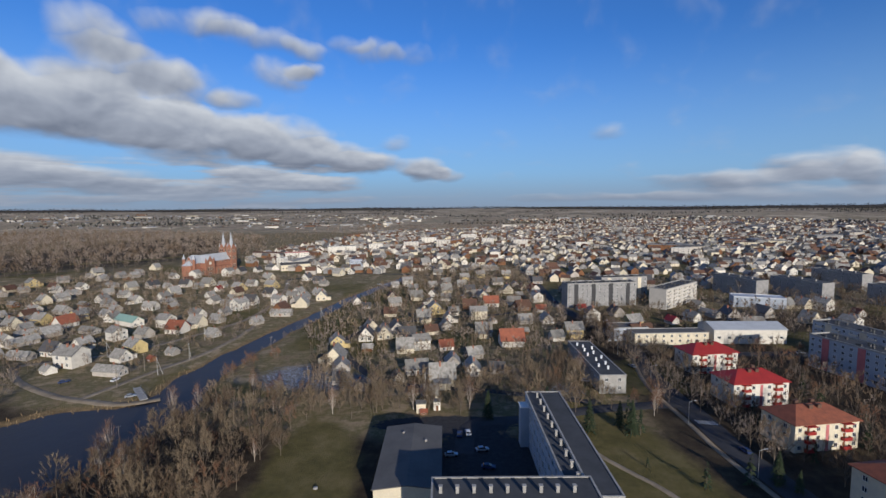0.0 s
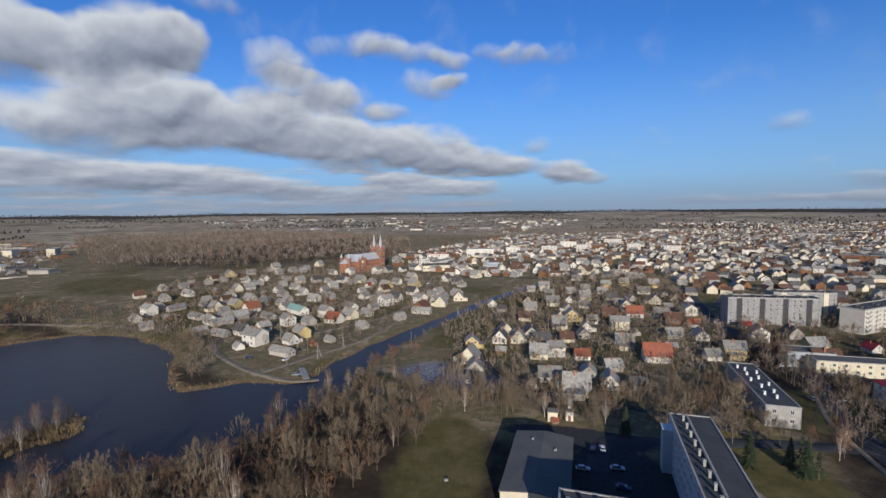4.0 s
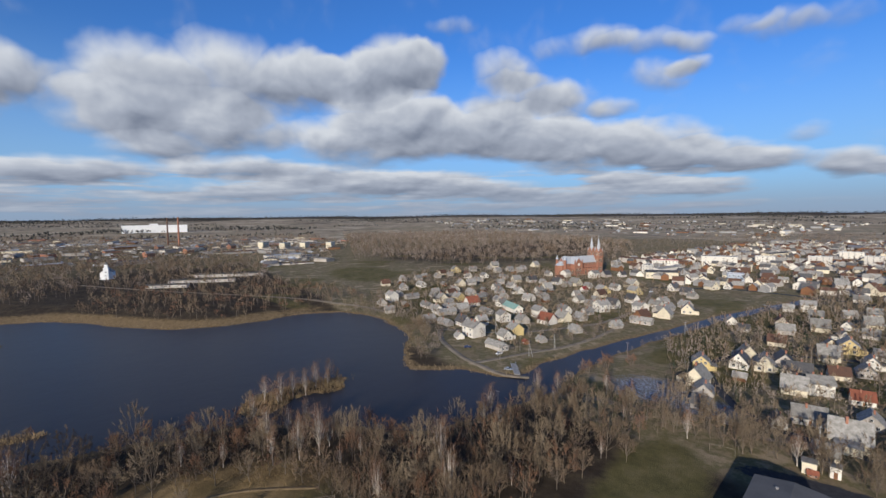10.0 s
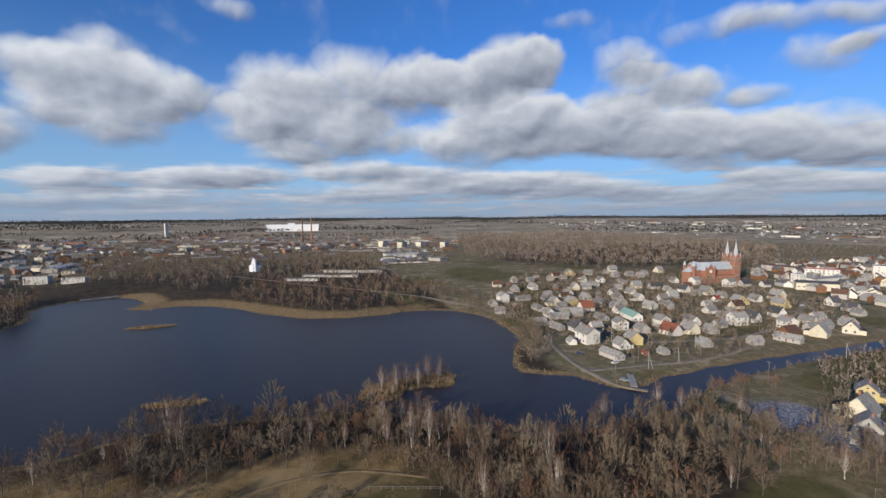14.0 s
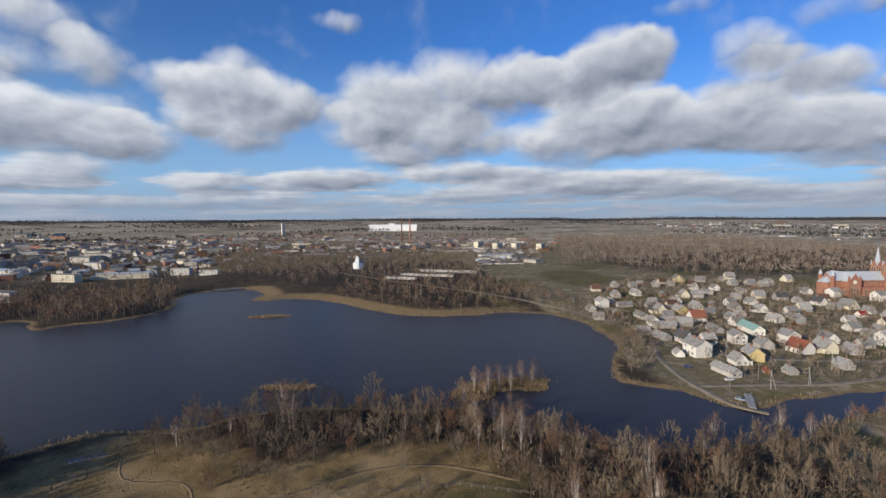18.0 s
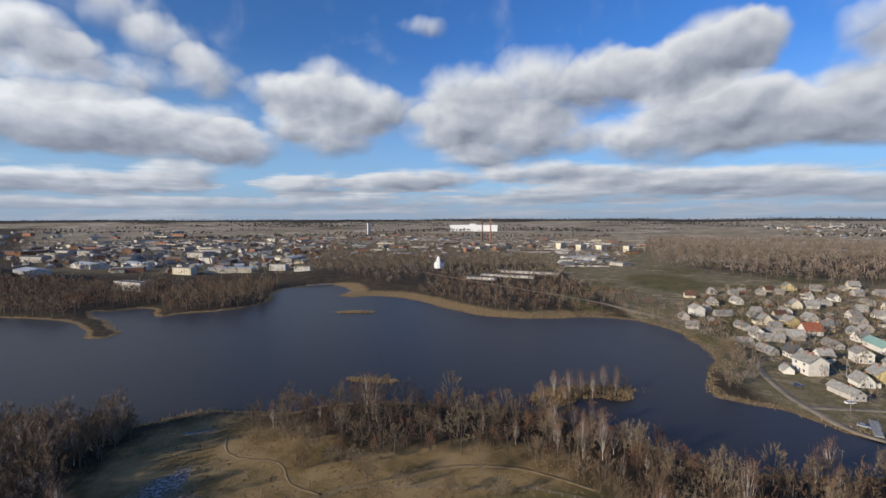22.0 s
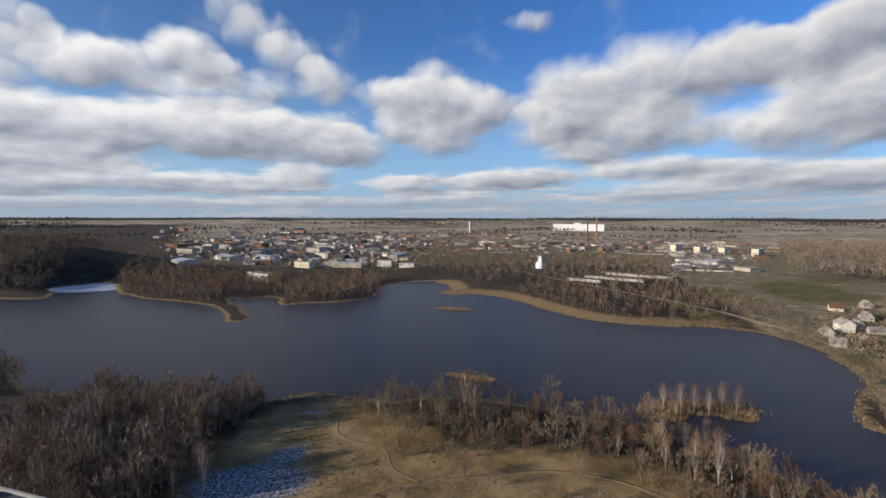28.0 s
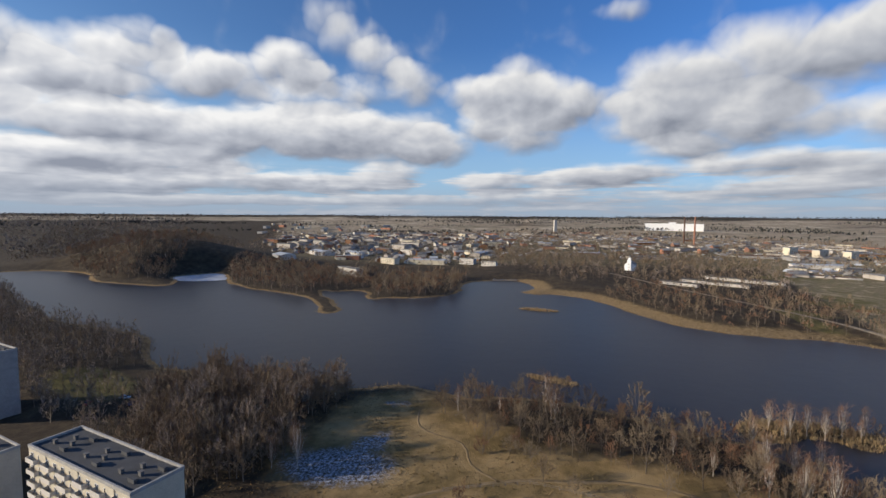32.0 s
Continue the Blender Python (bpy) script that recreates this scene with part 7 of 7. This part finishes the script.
# ---- cars, lamps, poles, fences, reeds ----
def car_proto(label, paint):
    root = tagged(new("car"), label, "car", "parked cars")
    bm = bmesh.new()
    # side profile swept across the width, the cabin drawn in
    low = [(-2.1, 0.35), (2.1, 0.35), (2.15, 0.75), (1.1, 0.95), (-1.75, 1.0), (-2.15, 0.85)]
    a, b = [bm.verts.new((x, -0.85, z)) for x, z in low], [bm.verts.new((x, 0.85, z)) for x, z in low]
    bm.faces.new(a)
    bm.faces.new(b[::-1])
    for i in range(6):
        j = (i + 1) % 6
        bm.faces.new((a[j], a[i], b[i], b[j]))
    bmesh.ops.recalc_face_normals(bm, faces=bm.faces[:])
    bmesh.ops.bevel(bm, geom=bm.edges[:], offset=0.08, segments=1, affect="EDGES")
    part("body", bm, paint, root)
    bm = bmesh.new()
    lo = [(-1.7, -0.76), (0.95, -0.76), (0.95, 0.76), (-1.7, 0.76)]
    hi = [(-1.25, -0.6), (0.25, -0.6), (0.25, 0.6), (-1.25, 0.6)]
    p, q = [bm.verts.new((x, y, 0.97)) for x, y in lo], [bm.verts.new((x, y, 1.42)) for x, y in hi]
    for i in range(4):
        bm.faces.new((p[i], p[(i + 1) % 4], q[(i + 1) % 4], q[i]))
    bm.faces.new(q)
    part("cabin_glass", bm, GLASS, root)
    part("car_roof", slab(bmesh.new(), -1.27, 0.27, -0.62, 0.62, 1.425, 1.48), paint, root)
    for x in (-1.35, 1.35):
        for y in (-0.8, 0.8):
            part("wheel", tube(bmesh.new(), (x, y - 0.1, 0.32), (x, y + 0.1, 0.32), 0.32, 0.32, 12), RUBBER, root)
    return root


PAINT_W = material("white_car_paint", (0.7, 0.7, 0.7), 0.3, None, 1, 5, 0.1)
PAINT_S = material("silver_car_paint", (0.42, 0.44, 0.47), 0.3, None, 1, 5, 0.1, metal=0.5)
PAINT_B = material("dark_blue_car_paint", (0.03, 0.05, 0.13), 0.3, None, 1, 5, 0.1)
PAINT_R = material("dark_red_car_paint", (0.22, 0.02, 0.02), 0.3, None, 1, 5, 0.1)
put(car_proto("silver car parked on the dark school yard", PAINT_S), [(2, 139, 5, 1), (12, 142, 10, 1), (77, 240, 80, 1), (91, 218, 100, 1), (-131, 187, 30, 1), (186, 236, 0, 1), (-79, -160, 70, 1)])
put(car_proto("blue car parked on the dark school yard", PAINT_B), [(13, 132, -5, 1), (5, 152, 85, 1), (95, 140, 95, 1), (-172, 203, 50, 1), (150, 239, 0, 1), (-150, -172, 20, 1)])
put(car_proto("white car standing beside the street", PAINT_W), [(8, 153, 95, 1), (63, 200, 0, 1), (96, 262, 70, 1), (88, 352, 92, 1), (-150, 205, 80, 1), (-160, 470, 70, 1), (-155, -180, 100, 1)])
put(car_proto("dark red car standing beside the street", PAINT_R), [(90, 372, 88, 1), (98, 232, 80, 1), (136, 242, -5, 1), (-146, -190, 20, 1)])


def lamp_proto():
    root = tagged(new("street_lamp"), "tall grey street lamp with a bent arm", "street lamp", "street lamps")
    part("pole", tube(bmesh.new(), (0, 0, -0.3), (0, 0, 8.2), 0.1, 0.06, 8), METAL, root)
    part("arm", tube(bmesh.new(), (0, 0, 8.15), (1.8, 0, 8.7), 0.05, 0.04, 6), METAL, root)
    part("lamp_head", slab(bmesh.new(), 1.7, 2.5, -0.16, 0.16, 8.62, 8.8), METAL, root)
    return root


put(lamp_proto(), [(87, 159, 0, 1), (89.5, 126, 0, 1), (90, 196, 0, 1), (91, 237, 0, 1), (97, 276, 0, 1), (86, 318, 0, 1), (85, 355, 0, 1)])


def pole_proto(braced):
    root = tagged(new("utility_pole"), "weathered concrete utility pole with a slanted brace" if braced else "weathered wooden utility pole with a crossarm", "utility pole", "utility poles")
    part("pole", tube(bmesh.new(), (0, 0, -0.3), (0, 0, 8.8), 0.15, 0.1, 8), CONCRETE if braced else WOODPOLE, root)
    part("crossarm", slab(bmesh.new(), -0.9, 0.9, -0.06, 0.06, 8.2, 8.34), WOODPOLE, root)
    for x in (-0.75, 0.0, 0.75):
        part("insulator", tube(bmesh.new(), (x, 0, 8.34), (x, 0, 8.56), 0.06, 0.04, 6), FRAMEWHITE, root)
    if braced:
        part("brace", tube(bmesh.new(), (2.4, 0, -0.3), (0.1, 0, 7.6), 0.13, 0.1, 8), CONCRETE, root)
    return root


put(pole_proto(True), [(-179, 240, 40, 1), (-132, 234, 100, 1), (-142, 269, 20, 1), (-135, 212, 60, 1), (-8, 188, 70, 1), (-86, 319, 10, 1)])
put(pole_proto(False), [(-94, 246, 0, 1), (-145, 218, 40, 1), (-207, 204, 30, 1), (-152, 300, 70, 1), (-140, 345, 80, 1), (-110, 150, 20, 0.8), (-30, 255, 30, 1), (-20, 300, 0, 1), (20, 270, 60, 1), (-143, 196, 20, 1), (-60, 232, 0, 1)])


def fence(label, line, gap, height, name="fence"):
    """Wooden posts with two rails along a line."""
    p = np.array(line, float)
    root = tagged(new(name), label, "fence")
    post = bpy.data.meshes.new("post")
    bm = tube(bmesh.new(), (0, 0, -0.3), (0, 0, height), 0.11, 0.1, 6)
    bm.to_mesh(post)
    bm.free()
    post.materials.append(WOODPOLE)
    ends = []
    for a, b in zip(p[:-1], p[1:]):
        n = max(1, int(np.hypot(*(b - a)) / gap))
        for i in range(n):
            ends.append(a + (b - a) * i / n)
    ends.append(p[-1])
    z = land(np.array(ends)[:, 0], np.array(ends)[:, 1])
    for i, q in enumerate(ends):
        part("post", post, None, root).matrix_local = pose(float(q[0]), float(q[1]), float(z[i]))
        if i + 1 < len(ends):
            r = ends[i + 1]
            for h in ((0.45, 0.9) if gap < 5 else (0.9,)):
                part("rail", tube(bmesh.new(), (q[0], q[1], z[i] + height * h), (r[0], r[1], z[i + 1] + height * h), 0.045, 0.045, 4), WOODPOLE, root)


fence("low wooden post-and-rail fence along the meadow path", [(-118, -30), (-127, -5), (-125, 8), (-121, 25), (-116, 48), (-104, 66)], 3.6, 1.1)
fence("grey wooden garden fence by the river", [(-60, 232), (-70, 262), (-66, 300)], 3.0, 1.2)
fence("grey wooden garden fence beside the lane", [(-30, 215), (-8, 205), (16, 203)], 3.0, 1.2)
fence("wire fence posts along the field edge", [(-400, 240), (-440, 290), (-455, 345)], 6.0, 1.3)


def goal():
    root = tagged(new("football_goal"), "thin steel goal frame on the playing field", "goal")
    root.matrix_basis = pose(-31, 166, 0, 0, 0, 10)
    for x in (-3.6, 3.6):
        part("post", tube(bmesh.new(), (x, 0, -0.2), (x, 0, 2.4), 0.05, 0.05, 6), WOODPOLE, root)
        part("stay", tube(bmesh.new(), (x, 0, 2.4), (x, 1.3, 0), 0.03, 0.03, 6), WOODPOLE, root)
    part("crossbar", tube(bmesh.new(), (-3.6, 0, 2.4), (3.6, 0, 2.4), 0.05, 0.05, 6), WOODPOLE, root)


goal()


def kiosk(x, y, turn, w, l, h, mat, label):
    root = tagged(new("shed"), label, "shed", "sheds by the yard")
    root.matrix_basis = pose(x, y, 0, 0, 0, turn)
    part("wall", slab(bmesh.new(), -w / 2, w / 2, -l / 2, l / 2, -0.3, h), mat, root)
    part("roof", slab(bmesh.new(), -w / 2 - 0.25, w / 2 + 0.25, -l / 2 - 0.25, l / 2 + 0.25, h + 0.01, h + 0.2), SLATE, root)
    opening(root, DOOR, 0, -l / 2 - 0.03, 0, 0, "door")


kiosk(-9, 171, 5, 3.6, 3.4, 3.6, CREAM, "small cream brick shed with a flat roof")
kiosk(-3, 173, 5, 2.6, 2.8, 3.4, WHITE, "small white transformer shed with a flat roof")
bm = bmesh.new()
bmesh.ops.create_icosphere(bm, subdivisions=2, radius=0.7, matrix=pose(0, 0, 0.5) @ Matrix.Diagonal((1, 1, 0.6, 1)))
tagged(part("boulder", bm, CONCRETE), "pale rounded boulder lying on the grass", "boulder").matrix_basis = pose(-36, 122, 0)


def bridge(x, y, turn, l, label):
    root = tagged(new("footbridge"), label, "bridge", "footbridges")
    root.matrix_basis = pose(x, y, BANK, 0, 0, turn)
    part("deck", slab(bmesh.new(), -1.4, 1.4, -l / 2, l / 2, 1.0, 1.25), CONCRETE, root)
    for s in (-1.3, 1.3):
        part("handrail", tube(bmesh.new(), (s, -l / 2, 2.2), (s, l / 2, 2.2), 0.05, 0.05, 6), METAL, root)
        for i in range(6):
            yk = -l / 2 + l * (i + 0.5) / 6
            part("baluster", tube(bmesh.new(), (s, yk, 1.25), (s, yk, 2.2), 0.04, 0.04, 5), METAL, root)
    for yk in (-l / 4, l / 4):
        part("pier", slab(bmesh.new(), -1.2, 1.2, yk - 0.3, yk + 0.3, -2.2, 1.0), CONCRETE, root)


bridge(-129, 190, 42, 17, "concrete footbridge over the river mouth")
bridge(-568, -45, 12, 32, "white footbridge over the narrow lake inlet")
bridge(-58, 462, 75, 18, "concrete footbridge over the upper river")


def reed_beds():
    """Dry reeds standing round the islets and along the shore."""
    g = np.random.default_rng(31)
    xs, ys = g.uniform(-620, -95, 140000), g.uniform(-460, 230, 140000)
    d = shore(xs, ys)
    k = (d > -5.5) & (d < 1.2) & (g.random(140000) < np.where((ys < 60) & (xs > -260), 1.0, 0.6))
    xs, ys = xs[k][:20000], ys[k][:20000]
    for (cx, cy), a, b, turn in ISLETS:
        n = int(a * b * 11)
        u, v = g.uniform(-1, 1, n), g.uniform(-1, 1, n)
        ok = u * u + v * v < 1
        c, s = math.cos(radians(turn)), math.sin(radians(turn))
        xs = np.concatenate([xs, cx + u[ok] * a * c - v[ok] * b * s])
        ys = np.concatenate([ys, cy + u[ok] * a * s + v[ok] * b * c])
    n = len(xs)
    z = np.maximum(land(xs, ys), BANK - 0.5)
    h, t = g.uniform(0.5, 1.5, n), g.uniform(0, math.tau, n)
    w = g.uniform(0.06, 0.16, n)
    dx, dy = np.cos(t) * w, np.sin(t) * w
    lx, ly = g.normal(0, 0.35, n), g.normal(0, 0.35, n)
    v = np.stack([np.stack([xs - dx, ys - dy, z - 0.1], -1), np.stack([xs + dx, ys + dy, z - 0.1], -1),
                  np.stack([xs + dx * 0.6 + lx, ys + dy * 0.6 + ly, z + h], -1), np.stack([xs - dx * 0.6 + lx, ys - dy * 0.6 + ly, z + h], -1)], 1).reshape(-1, 3)
    me = mesh_from("reeds", v, np.arange(n * 4).reshape(n, 4))
    me.materials.append(REEDS)
    tagged(new("reeds", me), "dry yellow reeds along the shore and islets", "reeds", kind="stuff")


reed_beds()


def dry_grass():
    """Tussocks of dead grass over the meadow and the shore."""
    g = np.random.default_rng(37)
    n = 9000
    x, y = g.uniform(-192, -92, n), g.uniform(-100, 78, n)
    k = (shore(x, y) < -2) & (ripple(x, y, 11.0, 3.0) + 0.5 * ripple(x, y, 4.3) > g.uniform(-0.5, 0.6, n))
    x, y = x[k], y[k]
    n = len(x)
    z = land(x, y)
    vs = []
    for turn in (0.0, 1.3):
        t = g.uniform(0, math.tau, n) + turn
        w, h = g.uniform(0.1, 0.3, n), g.uniform(0.12, 0.35, n)
        dx, dy, lx, ly = np.cos(t) * w, np.sin(t) * w, g.normal(0, 0.2, n), g.normal(0, 0.2, n)
        vs.append(np.stack([np.stack([x - dx * 0.5, y - dy * 0.5, z - 0.05], -1), np.stack([x + dx * 0.5, y + dy * 0.5, z - 0.05], -1),
                            np.stack([x + dx + lx, y + dy + ly, z + h], -1), np.stack([x - dx + lx, y - dy + ly, z + h * 0.8], -1)], 1).reshape(-1, 3))
    v = np.concatenate(vs)
    me = mesh_from("dry_grass", v, np.arange(len(v)).reshape(-1, 4))
    me.materials.append(TUSSOCK)
    tagged(new("dry_grass", me), "tussocks of golden dead grass on the meadow", "grass", kind="stuff")


dry_grass()
